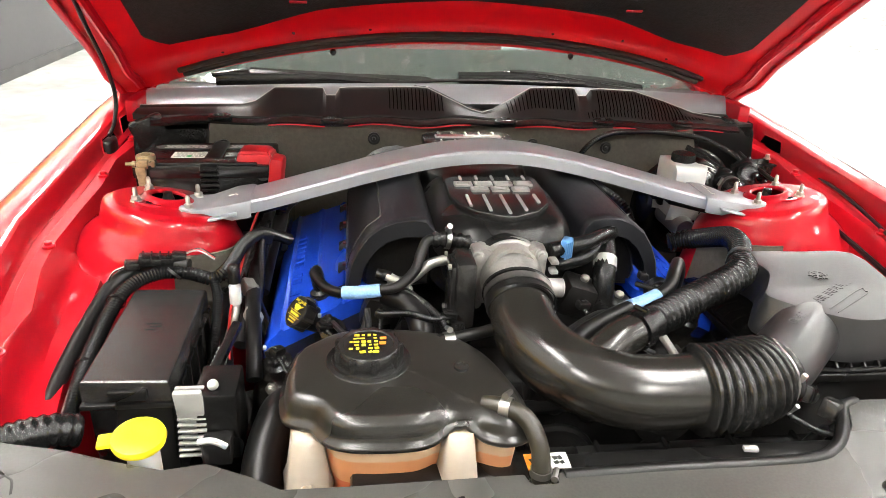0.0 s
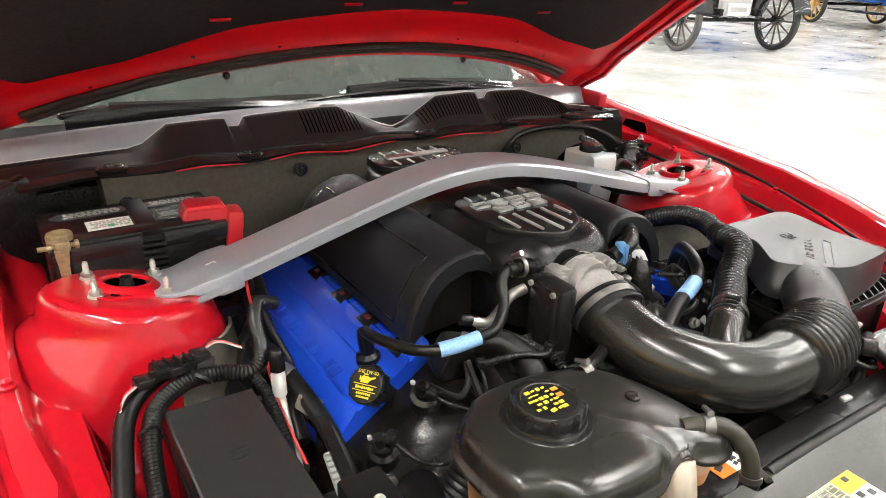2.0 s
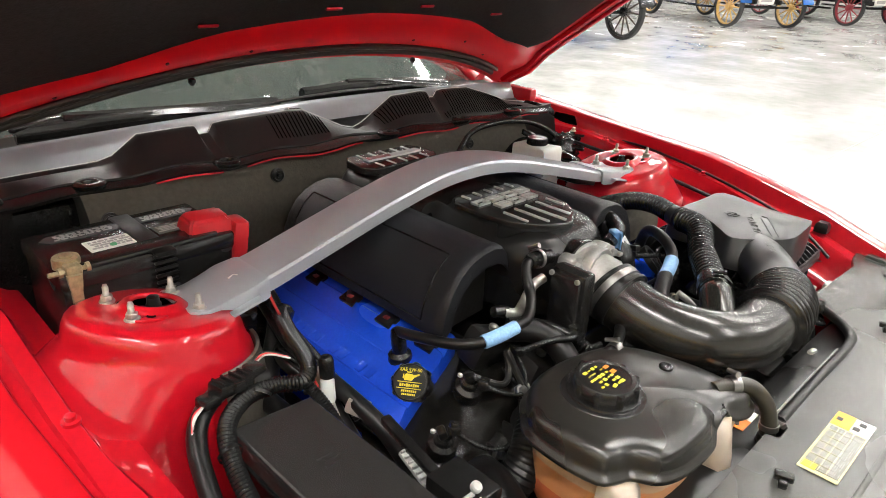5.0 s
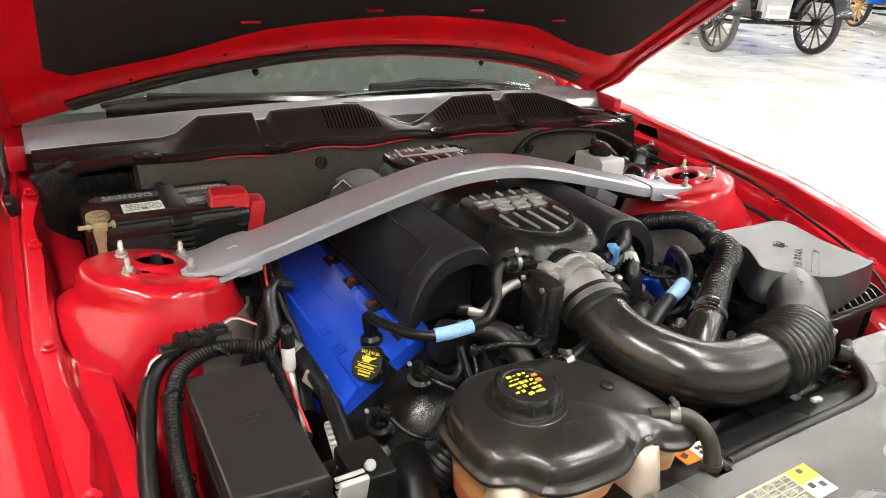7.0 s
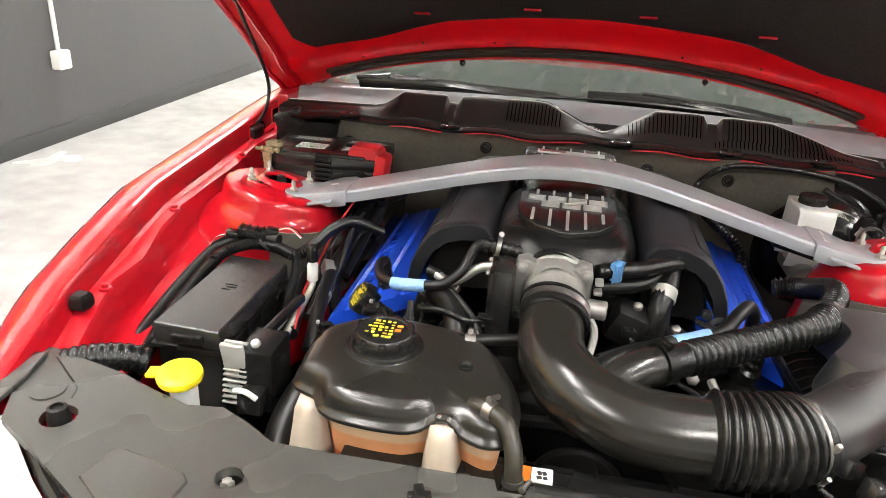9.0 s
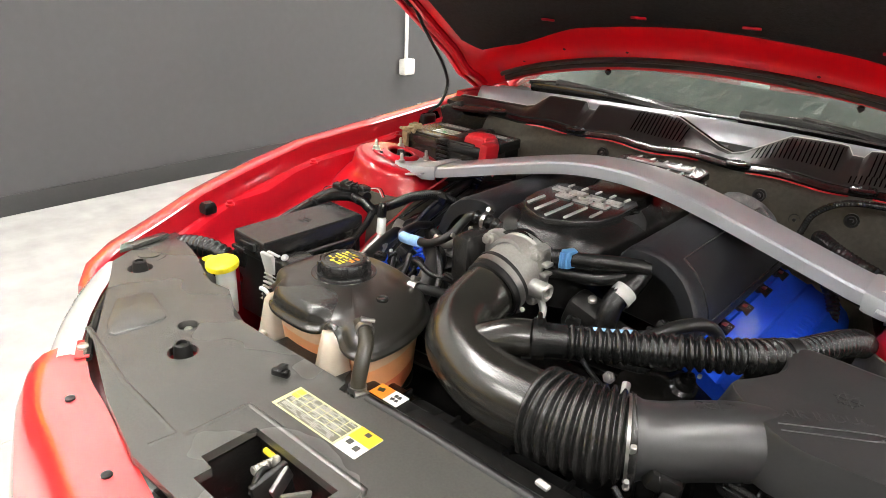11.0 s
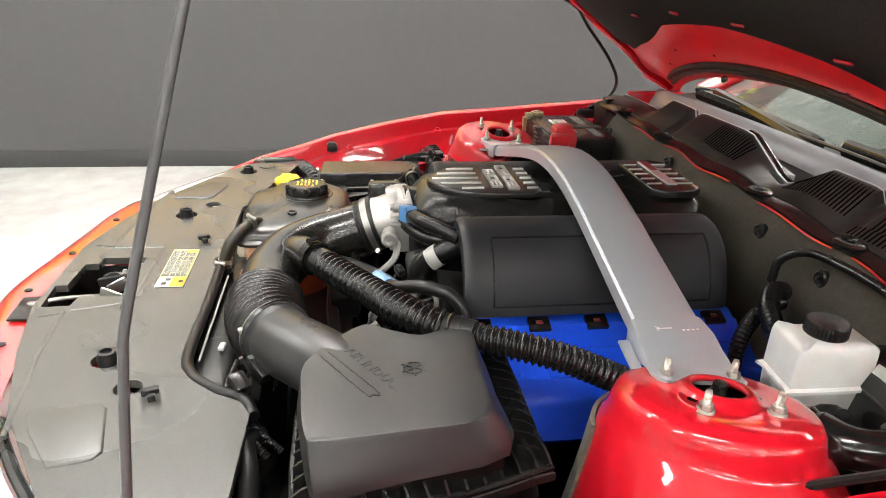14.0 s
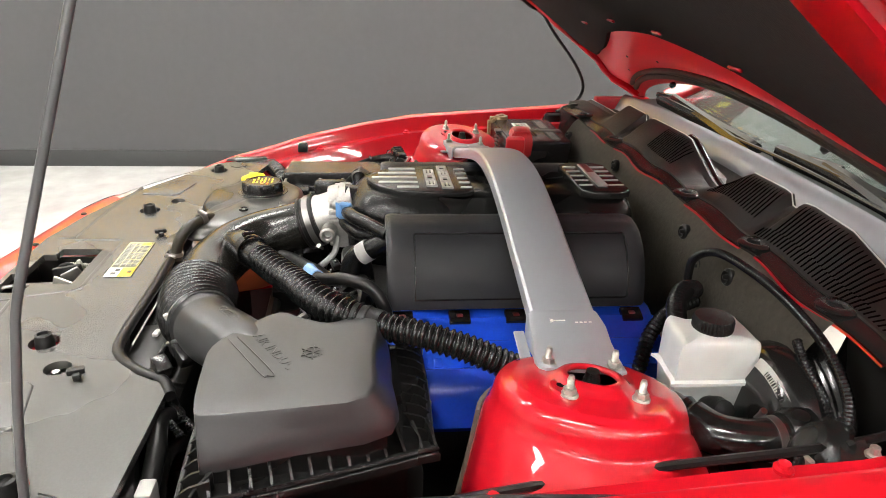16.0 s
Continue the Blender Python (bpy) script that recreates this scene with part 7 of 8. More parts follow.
# ---- left side looms, dipstick, hoses ----
lo = thing("wiring_loom", (-0.56, -0.2, 0.70), "corrugated black wiring loom around the fuse box", "wiring loom")
part("tube", ribbed(bm_new(), [(-0.36, 0.03, 0.80), (-0.40, -0.02, 0.835), (-0.425, -0.08, 0.84), (-0.44, -0.145, 0.83), (-0.462, -0.168, 0.822), (-0.50, -0.160, 0.828), (-0.545, -0.165, 0.83), (-0.585, -0.20, 0.82), (-0.602, -0.28, 0.79), (-0.604, -0.38, 0.76), (-0.60, -0.47, 0.72)], 0.0112, 0.0048, 0.0020, 14), LOOM, lo, "corrugated black tube")
part("tube", hose(bm_new(), [(-0.50, -0.148, 0.835), (-0.555, -0.14, 0.838), (-0.605, -0.17, 0.82), (-0.628, -0.24, 0.79), (-0.642, -0.33, 0.755), (-0.645, -0.40, 0.73), (-0.63, -0.45, 0.71)], 0.0115, 12), RUBBER, lo, "taped black tube")
part("tube", ribbed(bm_new(), [(-0.462, -0.165, 0.822), (-0.452, -0.195, 0.80), (-0.45, -0.24, 0.77), (-0.452, -0.28, 0.73)], 0.008, 0.004, 0.0012, 10), LOOM, lo)
cn = part("connector", box(bm_new(), (-0.548, -0.148, 0.846), (0.052, 0.026, 0.017), 0.004, (0, 8, 12)), BLACK, lo, "black flat connector")
part("connector_end", box(bm_new(), (-0.582, -0.156, 0.842), (0.024, 0.020, 0.013), 0.003, (0, 8, 14)), SATIN, cn)
part("connector_end", box(bm_new(), (-0.515, -0.142, 0.849), (0.022, 0.021, 0.013), 0.003, (0, 8, 10)), SATIN, cn)
for k in range(4):
    part("connector_rib", box(bm_new(), (-0.566 + 0.012 * k, -0.1515 + 0.0026 * k, 0.8555 - 0.0017 * (k - 1.5)), (0.003, 0.022, 0.003), 0.001, (0, 8, 12)), BLACK, cn)
part("lock_clip", box(bm_new(), (-0.545, -0.162, 0.848), (0.016, 0.006, 0.012), 0.002, (0, 8, 12)), SATIN, cn)
for k, m in enumerate((REDWIRE, GREYP, GREYP, BLACK)):
    part("wire", hose(bm_new(), [(-0.592, -0.160 - 0.002 * k, 0.842), (-0.606, -0.166 - 0.003 * k, 0.838), (-0.615, -0.180, 0.828 - 0.002 * k)], 0.0011, 5), m, lo, "thin wire")
for k in range(3):
    part("wire", hose(bm_new(), [(-0.52, -0.138 + 0.003 * k, 0.845), (-0.49, -0.128 + 0.004 * k, 0.852), (-0.462, -0.14 + 0.004 * k, 0.842)], 0.0012, 5), (GREYP, REDWIRE, BLACK)[k], lo, "thin wire")
part("red_wire", hose(bm_new(), [(-0.405, 0.015, 0.875), (-0.415, -0.03, 0.855), (-0.422, -0.08, 0.835), (-0.43, -0.14, 0.80), (-0.436, -0.2, 0.77), (-0.43, -0.26, 0.73)], 0.0022, 6), REDWIRE, lo, "thin red wire")
lo2 = thing("wiring_loom", (-0.60, -0.5, 0.70), "thick taped black loom in the front corner", "wiring loom")
part("tube", ribbed(bm_new(), [(-0.575, -0.45, 0.76), (-0.60, -0.462, 0.772), (-0.635, -0.478, 0.775), (-0.672, -0.492, 0.768), (-0.70, -0.51, 0.75)], 0.0215, 0.011, 0.0024, 16), LOOM, lo2, "thick black tube", 60)
lo3 = thing("wiring_loom", (-0.40, -0.05, 0.70), "bundle of black hoses beside the cam cover", "wiring loom")
for pts, r in (([(-0.39, 0.10, 0.86), (-0.40, 0.03, 0.84), (-0.405, -0.05, 0.80), (-0.41, -0.13, 0.77), (-0.42, -0.22, 0.73)], 0.012), ([(-0.375, 0.12, 0.85), (-0.385, 0.02, 0.81), (-0.44, -0.05, 0.76), (-0.46, -0.12, 0.70)], 0.014),
               ([(-0.345, 0.16, 0.84), (-0.37, 0.08, 0.84), (-0.385, 0.0, 0.80), (-0.395, -0.1, 0.76)], 0.009), ([(-0.41, -0.06, 0.79), (-0.405, -0.15, 0.785), (-0.395, -0.24, 0.76), (-0.39, -0.30, 0.72)], 0.012),
               ([(-0.47, -0.02, 0.75), (-0.46, -0.15, 0.74), (-0.44, -0.26, 0.72)], 0.015)):
    part("tube", hose(bm_new(), pts, r, 12), RUBBER, lo3, "", 60)
part("tube", hose(bm_new(), [(-0.41, -0.03, 0.782), (-0.425, -0.07, 0.786), (-0.410, -0.132, 0.768), (-0.389, -0.172, 0.738), (-0.370, -0.222, 0.71), (-0.36, -0.25, 0.66)], 0.0125, 16), GLOSSY, lo3, "smooth glossy black hose", 60)
part("tube", ribbed(bm_new(), [(-0.372, 0.085, 0.875), (-0.378, 0.062, 0.832), (-0.386, 0.055, 0.78), (-0.405, 0.03, 0.74), (-0.42, -0.025, 0.712)], 0.0105, 0.006, 0.0016, 14), LOOM, lo3, "ribbed black tube")
for x, y, z in ((-0.398, -0.02, 0.83), (-0.412, -0.14, 0.79), (-0.40, -0.2, 0.77)):
    part("bracket", box(bm_new(), (x, y, z), (0.022, 0.03, 0.022), 0.004, (12, 20, 30)), ZINC if y < -0.1 else BLACK, lo3)
# felt patch on the wheel house
for s in (-1, 1):
    rings = []
    for k in range(11):
        a = radians(258 - 7 * k)
        dx, dy = math.cos(a), math.sin(a)
        rings.append([(s * (0.563 + r * dx), 0.018 + r * dy, z) for r, z in ((0.124, 0.832 - 0.002 * k), (0.129, 0.832 - 0.002 * k), (0.1375, 0.765), (0.150, 0.69), (0.145, 0.69), (0.132, 0.765))])
    solid("felt_patch", loft(bm_new(), rings), FELT, "grey felt flap curved round the strut tower", "felt flap", group="felt flaps")
dip = thing("dipstick", (-0.432, -0.2, 0.70), "oil dipstick with a black handle and pale tube", "dipstick")
part("handle", lathe(bm_new(), [(0.007, -0.012), (0.010, -0.010), (0.010, 0.012), (0.008, 0.018), (0.005, 0.020), (0.001, 0.020)], (-0.429, -0.172, 0.827), (0, 0.1, 1), 12), BLACK, dip, "black handle")
part("collar", lathe(bm_new(), [(0.0085, -0.022), (0.0095, -0.02), (0.0095, 0.008), (0.007, 0.012)], (-0.429, -0.173, 0.802), (0, 0.1, 1), 14), WHITE_P, dip, "pale collar")
part("tube", hose(bm_new(), [(-0.429, -0.174, 0.788), (-0.429, -0.182, 0.770), (-0.434, -0.212, 0.752), (-0.441, -0.262, 0.728), (-0.444, -0.30, 0.70)], 0.0065, 10), ZINC, dip, "pale metal tube")

# left breather hose with the pale blue tape
bh = thing("breather_hose", (-0.25, -0.25, 0.80), "black breather hose with a pale blue taped joint", "hose")
part("tube", hose(bm_new(), [(-0.302, -0.165, 0.832), (-0.302, -0.20, 0.840), (-0.285, -0.255, 0.847), (-0.262, -0.282, 0.852), (-0.235, -0.292, 0.856)], 0.0078, 14), RUBBER, bh, "", 60)
part("elbow", lathe(bm_new(), [(0.020, -0.055), (0.017, -0.035), (0.011, -0.030), (0.011, -0.004), (0.0095, 0.006), (0.005, 0.009), (0.001, 0.009)], (-0.302, -0.165, 0.828), (-0.15, 0, 1), 16), BLACK, bh)
part("tape", hose(bm_new(), [(-0.258, -0.2855, 0.8535), (-0.235, -0.292, 0.857), (-0.205, -0.297, 0.862)], 0.0098, 14), PALEBLUE, bh, "pale blue printed tape")
part("tube", hose(bm_new(), [(-0.208, -0.297, 0.862), (-0.18, -0.297, 0.868), (-0.155, -0.28, 0.884), (-0.145, -0.262, 0.903), (-0.135, -0.252, 0.918), (-0.115, -0.248, 0.919)], 0.0075, 14), RUBBER, bh, "", 60)
part("fitting", ribbed(bm_new(), [(-0.128, -0.25, 0.919), (-0.11, -0.248, 0.918), (-0.085, -0.246, 0.914), (-0.06, -0.245, 0.908)], 0.0125, 0.012, 0.003, 14), BLACK, bh)
clamp((-0.105, -0.248, 0.918), (1, 0.05, -0.15), 0.013, 0.007, STEEL, bh, label="small silver clamp", at=1.0)
mp = thing("metal_pipe", (-0.15, -0.27, 0.85), "bare bent metal pipe beside the throttle body", "pipe")
part("tube", hose(bm_new(), [(-0.105, -0.262, 0.892), (-0.13, -0.262, 0.886), (-0.155, -0.268, 0.868), (-0.175, -0.272, 0.862), (-0.195, -0.265, 0.868)], 0.0075, 12), ZINC, mp, "", 60)
part("end", lathe(bm_new(), [(0.009, -0.01), (0.0095, 0.0), (0.008, 0.012)], (-0.198, -0.262, 0.868), (-1, 0.3, 0.2), 12), BLACK, mp)
cb = thing("coolant_elbow_hose", (-0.16, -0.33, 0.78), "thick black hose dropping beside the throttle body", "hose")
part("tube", hose(bm_new(), [(-0.195, -0.275, 0.845), (-0.165, -0.30, 0.842), (-0.150, -0.335, 0.825), (-0.150, -0.365, 0.79), (-0.16, -0.38, 0.75), (-0.17, -0.385, 0.68)], 0.018, 16), RUBBER, cb, "", 60)
part("wire", ribbed(bm_new(), [(-0.18, -0.285, 0.858), (-0.15, -0.31, 0.85), (-0.125, -0.335, 0.835), (-0.11, -0.36, 0.82), (-0.085, -0.36, 0.815)], 0.007, 0.004, 0.001, 10), LOOM, cb)
part("wire", hose(bm_new(), [(-0.275, -0.29, 0.808), (-0.25, -0.318, 0.80), (-0.23, -0.312, 0.81), (-0.225, -0.30, 0.83)], 0.0045, 8), RUBBER, cb)
part("wire", hose(bm_new(), [(-0.225, -0.30, 0.835), (-0.222, -0.325, 0.80), (-0.225, -0.36, 0.77), (-0.24, -0.37, 0.73)], 0.005, 8), RUBBER, cb)
part("ribbed_hose", ribbed(bm_new(), [(-0.33, -0.38, 0.68), (-0.30, -0.40, 0.74), (-0.262, -0.385, 0.77), (-0.24, -0.36, 0.76)], 0.026, 0.006, 0.0015, 18), RUBBER, cb)
part("lower_hose", hose(bm_new(), [(-0.355, -0.52, 0.66), (-0.36, -0.46, 0.70), (-0.345, -0.40, 0.73), (-0.33, -0.36, 0.72)], 0.028, 16), RUBBER, cb, "", 60)

# thin looms and plugs between the tank, the timing cover and the throttle body
ew = thing("engine_wires", (-0.2, -0.32, 0.78), "thin black engine wires with small plugs and clips", "wires")


def lay(r, *pts):
    part("wire", ribbed(bm_new(), pts, r, 0.004, r * 0.2, 8, 12), LOOM, ew, "", 180)


lay(0.0035, (-0.285, -0.315, 0.812), (-0.262, -0.335, 0.8), (-0.235, -0.34, 0.79), (-0.21, -0.325, 0.8), (-0.205, -0.3, 0.825))
lay(0.0035, (-0.35, -0.33, 0.78), (-0.33, -0.36, 0.765), (-0.3, -0.375, 0.76), (-0.265, -0.37, 0.765))
lay(0.0055, (-0.205, -0.31, 0.83), (-0.17, -0.335, 0.845), (-0.135, -0.345, 0.84), (-0.11, -0.33, 0.835))
lay(0.005, (-0.22, -0.29, 0.8), (-0.215, -0.33, 0.775), (-0.22, -0.37, 0.745), (-0.25, -0.385, 0.7))
lay(0.004, (-0.405, 0.06, 0.86), (-0.41, 0.0, 0.845), (-0.418, -0.06, 0.825), (-0.43, -0.12, 0.8), (-0.45, -0.155, 0.79))
lay(0.006, (-0.395, 0.02, 0.84), (-0.4, -0.05, 0.82), (-0.395, -0.12, 0.79), (-0.4, -0.2, 0.75))
lay(0.004, (0.165, -0.285, 0.8), (0.19, -0.3, 0.815), (0.215, -0.285, 0.825), (0.225, -0.255, 0.83), (0.215, -0.23, 0.84))
lay(0.005, (0.15, -0.29, 0.79), (0.175, -0.315, 0.8), (0.21, -0.315, 0.805), (0.245, -0.295, 0.8), (0.28, -0.285, 0.785))
lay(0.004, (0.1, -0.29, 0.82), (0.12, -0.31, 0.8), (0.15, -0.33, 0.79), (0.2, -0.345, 0.77))
lay(0.006, (0.36, -0.53, 0.77), (0.385, -0.515, 0.765), (0.41, -0.49, 0.755), (0.425, -0.46, 0.73))
lay(0.0045, (0.3, -0.525, 0.79), (0.33, -0.535, 0.775), (0.36, -0.535, 0.765), (0.4, -0.515, 0.75))
for x, y, z, a in ((-0.285, -0.315, 0.816, 30), (-0.35, -0.328, 0.786, 50), (-0.11, -0.33, 0.838, 10), (-0.205, -0.303, 0.828, 70), (0.165, -0.285, 0.803, 40), (0.10, -0.288, 0.824, 20), (0.215, -0.232, 0.842, 80), (0.28, -0.285, 0.79, 10)):
    pg = part("plug", box(bm_new(), (x, y, z), (0.022, 0.014, 0.012), 0.003, (8, 12, a)), BLACK, ew, "small black plug")
    part("plug_lock", box(bm_new(), (x, y, z + 0.007), (0.009, 0.006, 0.003), 0.001, (8, 12, a)), SATIN, pg)
for x, y, z, ax in ((-0.165, -0.262, 0.846, (0, -0.6, 0.8)), (-0.23, -0.335, 0.79, (0, -0.8, 0.6)), (0.06, -0.34, 0.80, (0.2, -0.8, 0.6)), (0.19, -0.335, 0.79, (0, -0.9, 0.4)), (-0.30, -0.362, 0.74, (0, -1, 0.2)), (-0.36, -0.345, 0.735, (-0.2, -1, 0.3)), (0.30, -0.36, 0.75, (0, -1, 0.3))):
    part("bolt", lathe(bm_new(), [(0.009, -0.004), (0.009, 0.001), (0.0062, 0.0015), (0.0062, 0.007), (0.004, 0.008), (0.001, 0.008)], (x, y, z), ax, 6), STEEL, ew, "bare bolt head")
# cable ties and clips on the fender side loom
for x, y, z in ((-0.52, -0.162, 0.829), (-0.592, -0.22, 0.813), (-0.604, -0.33, 0.776)):
    part("cable_tie", lathe(bm_new(), [(0.0132, -0.002), (0.0142, -0.002), (0.0142, 0.002), (0.0132, 0.002)], (x, y, z), (0.3 if y > -0.2 else 0.05, 1 if y < -0.2 else 0.2, 0.3), 16, hollow=True), BLACK, lo, "black cable tie")

# right side vapour hoses
vp = thing("vapour_hose", (0.12, -0.28, 0.83), "black vapour hose with a blue clip and tape", "hose")
part("tube", hose(bm_new(), [(0.165, -0.20, 0.905), (0.13, -0.235, 0.912), (0.10, -0.258, 0.913), (0.045, -0.272, 0.908)], 0.012, 14), BLACK, vp, "", 60)
bm = box(bm_new(), (0.070, -0.270, 0.912), (0.015, 0.022, 0.028), 0.003, (0, 0, -30))
for k in range(4):
    box(bm, (0.070 + 0.0035 * k - 0.005, -0.284 + 0.002 * k, 0.912), (0.002, 0.006, 0.026), 0.0005, (0, 0, -30))
part("clip", bm, BLUECLIP, vp, "blue plastic clip")
part("tube", hose(bm_new(), [(0.14, -0.21, 0.89), (0.11, -0.245, 0.885), (0.07, -0.265, 0.885), (0.035, -0.275, 0.885)], 0.012, 14), BLACK, vp, "", 60)
part("elbow", hose(bm_new(), [(0.155, -0.195, 0.895), (0.150, -0.225, 0.875), (0.142, -0.25, 0.858), (0.140, -0.262, 0.83), (0.14, -0.265, 0.79)], 0.0175, 16), BLACK, vp, "", 60)
part("cuff", sweep(bm_new(), spline([(0.149, -0.229, 0.873), (0.147, -0.236, 0.868), (0.145, -0.244, 0.862)], 4), 0.0186, 18), RELAYP, vp, "pale grey cuff")
part("bracket", hose(bm_new(), [(0.03, -0.285, 0.85), (0.05, -0.295, 0.82), (0.04, -0.335, 0.78)], 0.006, 8), GREYP, vp)
vb = thing("breather_hose", (0.2, -0.32, 0.80), "black breather hose with pale blue tape on the driver side", "hose")
part("tube", hose(bm_new(), [(0.290, -0.200, 0.79), (0.288, -0.208, 0.835), (0.272, -0.228, 0.862), (0.248, -0.268, 0.866), (0.225, -0.30, 0.855), (0.19, -0.318, 0.845)], 0.010, 14), RUBBER, vb, "", 60)
part("tape", hose(bm_new(), [(0.205, -0.312, 0.849), (0.18, -0.321, 0.843), (0.155, -0.328, 0.839)], 0.0122, 14), PALEBLUE, vb, "pale blue printed tape")
part("tube", hose(bm_new(), [(0.157, -0.328, 0.839), (0.12, -0.343, 0.832), (0.08, -0.365, 0.825), (0.055, -0.385, 0.82)], 0.0125, 14), RUBBER, vb, "", 60)
eg = thing("lifting_eye", (0.23, -0.24, 0.80), "dark ring-shaped sensor bracket at the head", "bracket")
part("ring", lathe(bm_new(), [(0.022, -0.005), (0.030, -0.005), (0.030, 0.006), (0.022, 0.006), (0.0215, 0)], (0.235, -0.262, 0.822), (0.35, -0.6, 0.7), 24, hollow=True), IRON, eg)
part("centre", lathe(bm_new(), [(0.009, -0.004), (0.009, 0.006), (0.005, 0.008), (0.001, 0.008)], (0.235, -0.262, 0.822), (0.35, -0.6, 0.7), 16), IRON, eg)
part("wire", ribbed(bm_new(), [(0.20, -0.245, 0.835), (0.22, -0.285, 0.845), (0.26, -0.29, 0.84), (0.285, -0.27, 0.825)], 0.005, 0.004, 0.001, 8), LOOM, eg)
yl = thing("oil_stick", (0.42, -0.16, 0.75), "small yellow dipstick ring behind the air box", "dipstick")
part("ring", lathe(bm_new(), [(0.012, -0.003), (0.016, -0.003), (0.016, 0.003), (0.012, 0.003)], (0.43, -0.165, 0.765), (0.4, -0.3, 0.8), 18, hollow=True), YELLOW, yl, "yellow ring")
# bonnet washer pipe and cables low on the driver side
lw = thing("cable_bundle", (0.50, -0.47, 0.66), "black cables under the cover's edge", "cable")
for k, pts in enumerate(([(0.40, -0.49, 0.74), (0.44, -0.50, 0.76), (0.50, -0.49, 0.755), (0.58, -0.49, 0.72)], [(0.40, -0.48, 0.70), (0.47, -0.49, 0.725), (0.54, -0.485, 0.71), (0.62, -0.48, 0.68)], [(0.31, -0.53, 0.72), (0.35, -0.52, 0.75), (0.38, -0.50, 0.74), (0.42, -0.48, 0.70)])):
    part("cable", hose(bm_new(), pts, 0.012 - 0.002 * k, 12), RUBBER, lw, "", 60)
part("plug", box(bm_new(), (0.56, -0.485, 0.735), (0.03, 0.02, 0.05), 0.004), GREYP, lw, "grey plug")
# thin rubber line along the driver-side wing rail
solid("fender_cable", hose(bm_new(), [(0.665, 0.40, 0.90), (0.672, 0.25, 0.872), (0.674, 0.05, 0.855), (0.675, -0.12, 0.832), (0.68, -0.3, 0.80), (0.685, -0.44, 0.765)], 0.005, 8), RUBBER, "thin black cable along the inner wing", "cable")

# ---- vintage cars in the distance ----
def wheel_of(root, c, axis, r, tyre, rimm, spoke):
    w = part("wheel", lathe(bm_new(), [(r * 0.86, -0.05), (r * 0.93, -0.055), (r * 0.985, -0.035), (r, 0), (r * 0.985, 0.035), (r * 0.93, 0.055), (r * 0.86, 0.05)], c, axis, 36, hollow=True), tyre, root, "narrow tyre")
    part("rim", lathe(bm_new(), [(r * 0.80, -0.03), (r * 0.87, -0.035), (r * 0.87, 0.035), (r * 0.80, 0.03)], c, axis, 36, hollow=True), rimm, w)
    part("hub", lathe(bm_new(), [(0.03, -0.08), (0.075, -0.06), (0.085, 0.0), (0.075, 0.06), (0.04, 0.11), (0.001, 0.115)], c, axis, 20), rimm, w)
    x, y, z = basis(axis)
    for k in range(12):
        a = 2 * math.pi * k / 12
        d = x * math.cos(a) + y * math.sin(a)
        part("spoke", sweep(bm_new(), [Vector(c) + d * 0.06, Vector(c) + d * r * 0.82], lambda s, t: 0.017 - 0.004 * s / t, 8), spoke, w)
    return w


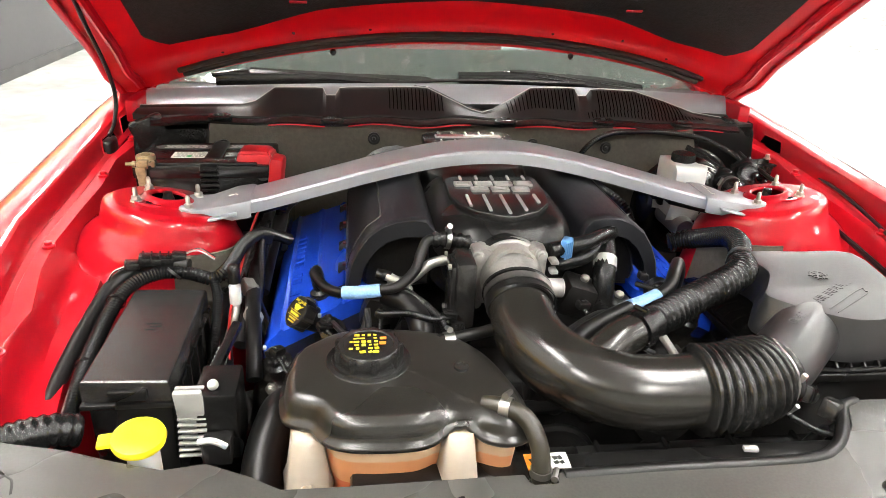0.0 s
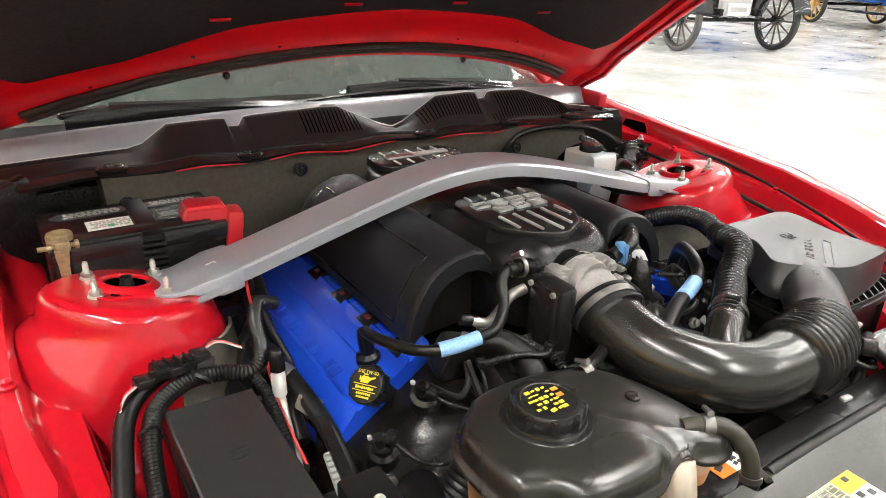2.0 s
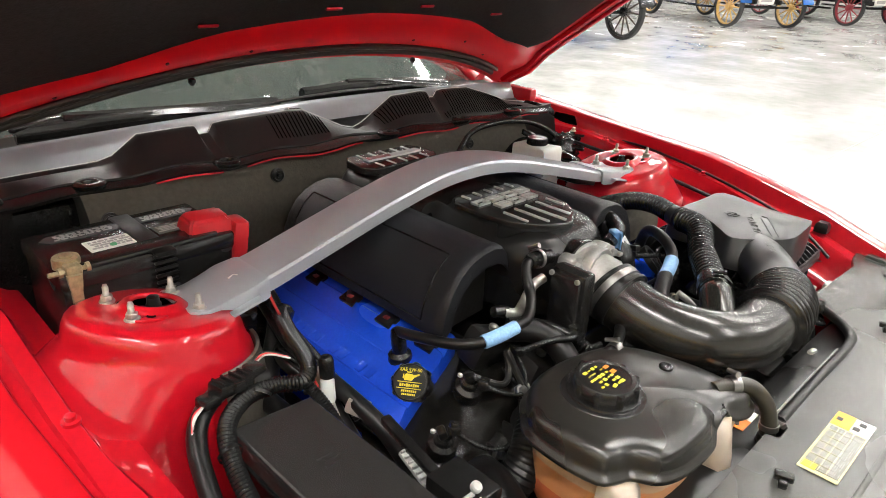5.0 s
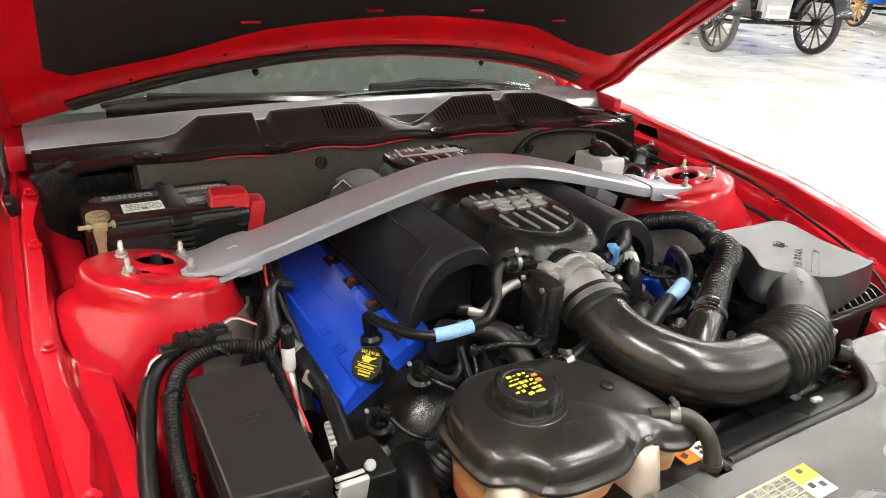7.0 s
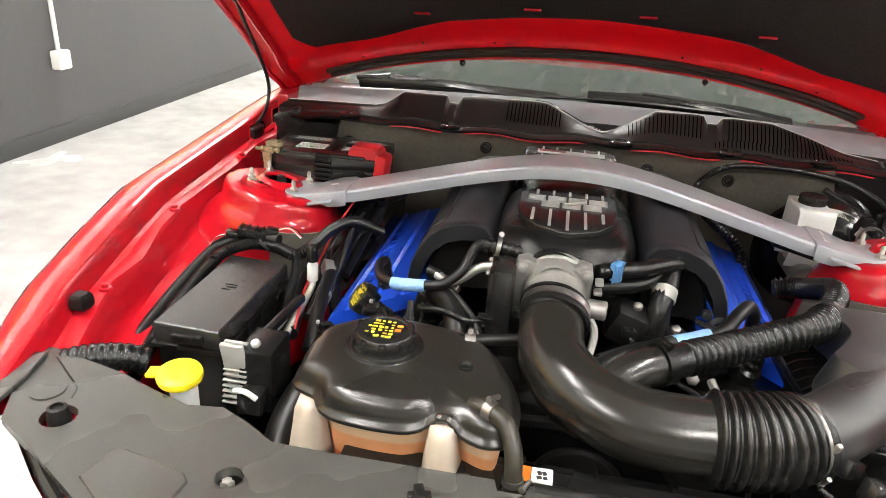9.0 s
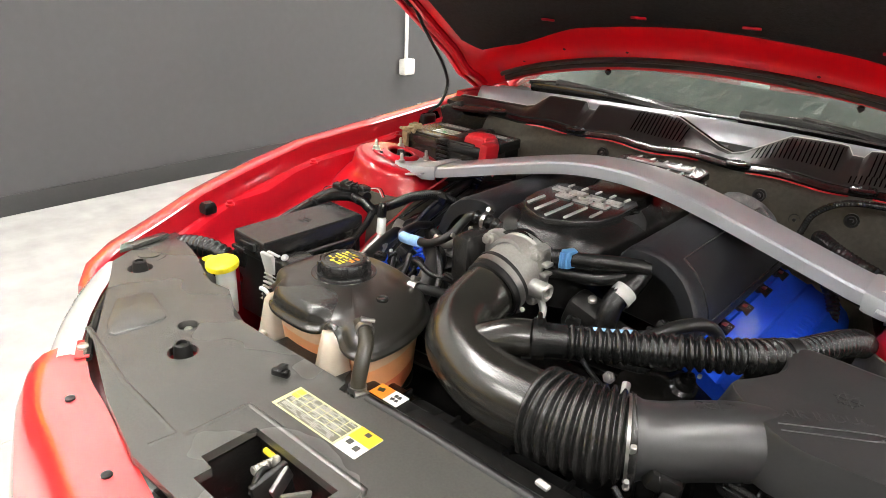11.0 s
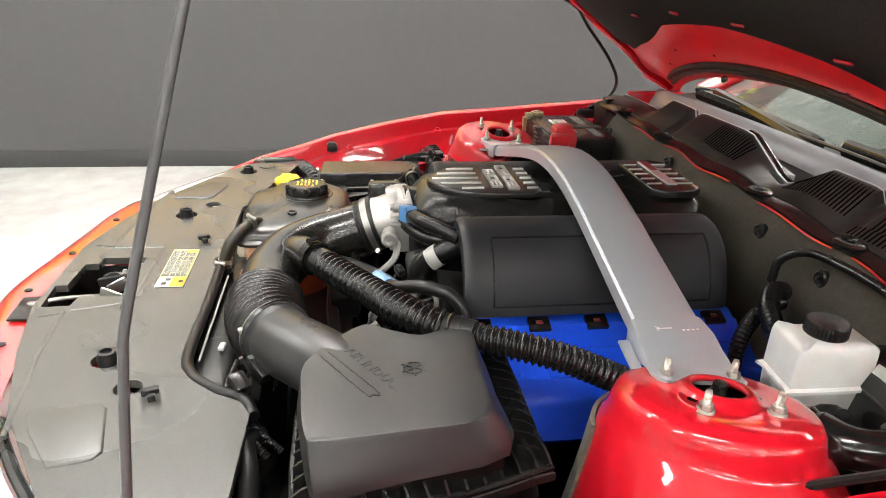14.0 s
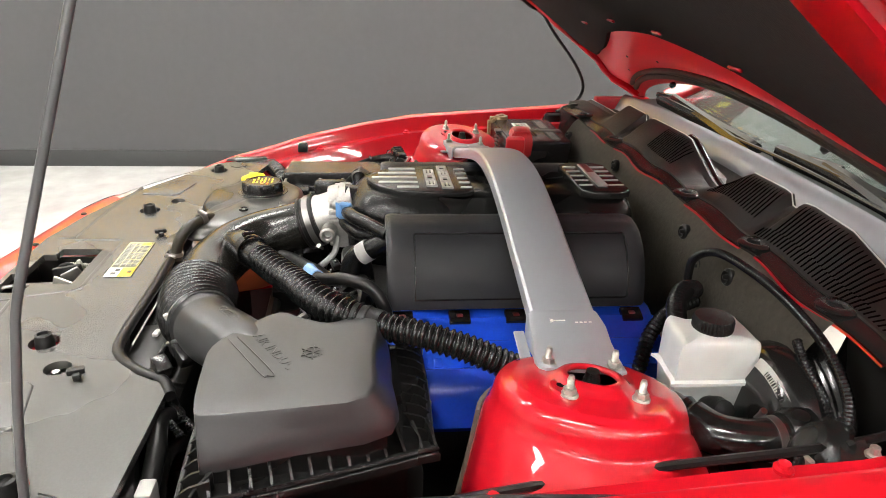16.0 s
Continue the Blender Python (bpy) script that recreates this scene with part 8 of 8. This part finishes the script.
def vintage_car(a, b, r, length, body, tyre, rimm, spoke, label, seed):
    """a, b: where the two front wheels touch the floor."""
    a, b = Vector((*a, 0)), Vector((*b, 0))
    ax = (b - a).normalized()
    fwd = Vector((ax.y, -ax.x, 0))
    mid = (a + b) / 2
    t = thing("vintage_car", mid, label, "vintage car", group="vintage cars")
    W = (b - a).length
    up = Vector((0, 0, 1))
    for base, tl in ((a, tyre[0]), (b, tyre[1]), (a - fwd * length, tyre[1]), (b - fwd * length, tyre[1])):
        wheel_of(t, base + up * r, ax, r, tl, rimm, spoke)

    def blk(name, along, side, z, sx, sy, sz, mat, bev=0.03, lab=""):
        M2 = Matrix(((ax.x, -fwd.x, 0), (ax.y, -fwd.y, 0), (0, 0, 1))).to_4x4()
        bm = box(bm_new(), (0, 0, 0), (sx, sy, sz), bev)
        bmesh.ops.transform(bm, matrix=Matrix.Translation(mid + fwd * along + ax * side + up * z) @ M2, verts=bm.verts)
        return part(name, bm, mat, t, lab)
    blk("axle", 0, 0, r, W * 0.92, 0.06, 0.06, BLACK, 0.015, "dark front axle")
    blk("axle", -length, 0, r, W * 0.92, 0.07, 0.07, BLACK, 0.015, "dark rear axle")
    for sgn in (-1, 1):
        blk("chassis_rail", -length / 2, sgn * W * 0.2, r + 0.12, 0.07, length * 1.15, 0.10, BLACK, 0.01)
        blk("running_board", -length / 2, sgn * W * 0.48, r * 0.85, 0.26, length * 0.55, 0.04, BLACK, 0.01)
        # arched mudguards
        for along in (0, -length):
            prof = []
            for k in range(13):
                g = radians(15 + 150 * k / 12)
                prof.append((math.cos(g) * r * 1.16, r + math.sin(g) * r * 1.16))
            base = mid + ax * sgn * W * 0.5
            rings = [[base + fwd * (along + p[0]) + up * p[1] + ax * o + up * dz for o, dz in ((-0.15, 0), (0, 0.02), (0.15, 0), (0.15, -0.02), (-0.15, -0.02))] for p in prof]
            part("mudguard", loft(bm_new(), rings), body, t, "curved mudguard")
        blk("headlamp", 0.12, sgn * W * 0.24, r + 0.62, 0.2, 0.16, 0.2, CHROME, 0.08, "round headlamp")
    blk("radiator", 0.05, 0, r + 0.42, 0.56, 0.12, 0.72, CHROME, 0.04, "bright radiator shell")
    blk("engine_cover", -length * 0.22, 0, r + 0.45, 0.60, length * 0.42, 0.62, body, 0.08)
    blk("body", -length * 0.72, 0, r + 0.48, W * 0.82, length * 0.58, 0.75, body, 0.10)
    blk("canopy", -length * 0.72, 0, r + 1.35, W * 0.85, length * 0.6, 0.08, BLACK, 0.04)
    for along in (-length * 0.45, -length):
        for sgn in (-1, 1):
            blk("post", along, sgn * W * 0.38, r + 1.05, 0.04, 0.04, 0.6, BLACK, 0.01)
    pl = blk("number_plate", 0.14, 0, r + 0.16, 0.40, 0.02, 0.17, WHITE_L, 0.004, "white number plate")
    M2 = Matrix(((ax.x, -fwd.x, 0), (ax.y, -fwd.y, 0), (0, 0, 1))).to_4x4()
    bm = box(bm_new(), (0, 0, 0), (0.30, 0.006, 0.07))
    bmesh.ops.transform(bm, matrix=Matrix.Translation(mid + fwd * 0.153 + up * (r + 0.16)) @ M2, verts=bm.verts)
    part("plate_bar", bm, GREYP, pl, "plain grey bar")
    return t


TYRE_W = material("greyish_tyre", (0.085, 0.08, 0.075), 0.8, var=0.2)
TYRE_B = material("black_tyre", (0.03, 0.03, 0.03), 0.8, var=0.2)
OLD_BLACK = material("black_coach_paint", (0.012, 0.012, 0.013), 0.25, coat=0.5, var=0.1)
OLD_BLUE = material("blue_coach_paint", (0.02, 0.10, 0.35), 0.25, coat=0.5, var=0.1)
OLD_GOLD = material("golden_wood_spokes", (0.45, 0.27, 0.08), 0.45, var=0.2, scale=40)
OLD_DARK = material("dark_wood_spokes", (0.06, 0.045, 0.035), 0.45, var=0.2, scale=40)
OLD_RED = material("maroon_coach_paint", (0.25, 0.02, 0.03), 0.3, coat=0.5, var=0.1)
vintage_car((8.33, 6.22), (10.05, 5.75), 0.46, 2.9, OLD_BLACK, (TYRE_W, TYRE_B), OLD_BLACK, OLD_DARK, "black vintage motor car with spoked wheels", 1)
vintage_car((14.95, 6.1), (16.5, 5.35), 0.44, 2.9, OLD_BLUE, (TYRE_B, TYRE_B), OLD_GOLD, OLD_GOLD, "blue vintage motor car with golden spoked wheels", 2)
vintage_car((19.2, 4.9), (20.8, 4.2), 0.44, 2.9, OLD_BLACK, (TYRE_B, TYRE_B), OLD_RED, OLD_RED, "dark vintage motor car with red spoked wheels", 3)
vintage_car((16.2, 10.2), (17.8, 9.6), 0.44, 2.9, OLD_BLUE, (TYRE_B, TYRE_B), OLD_BLACK, OLD_DARK, "blue vintage motor car with dark spoked wheels", 4)
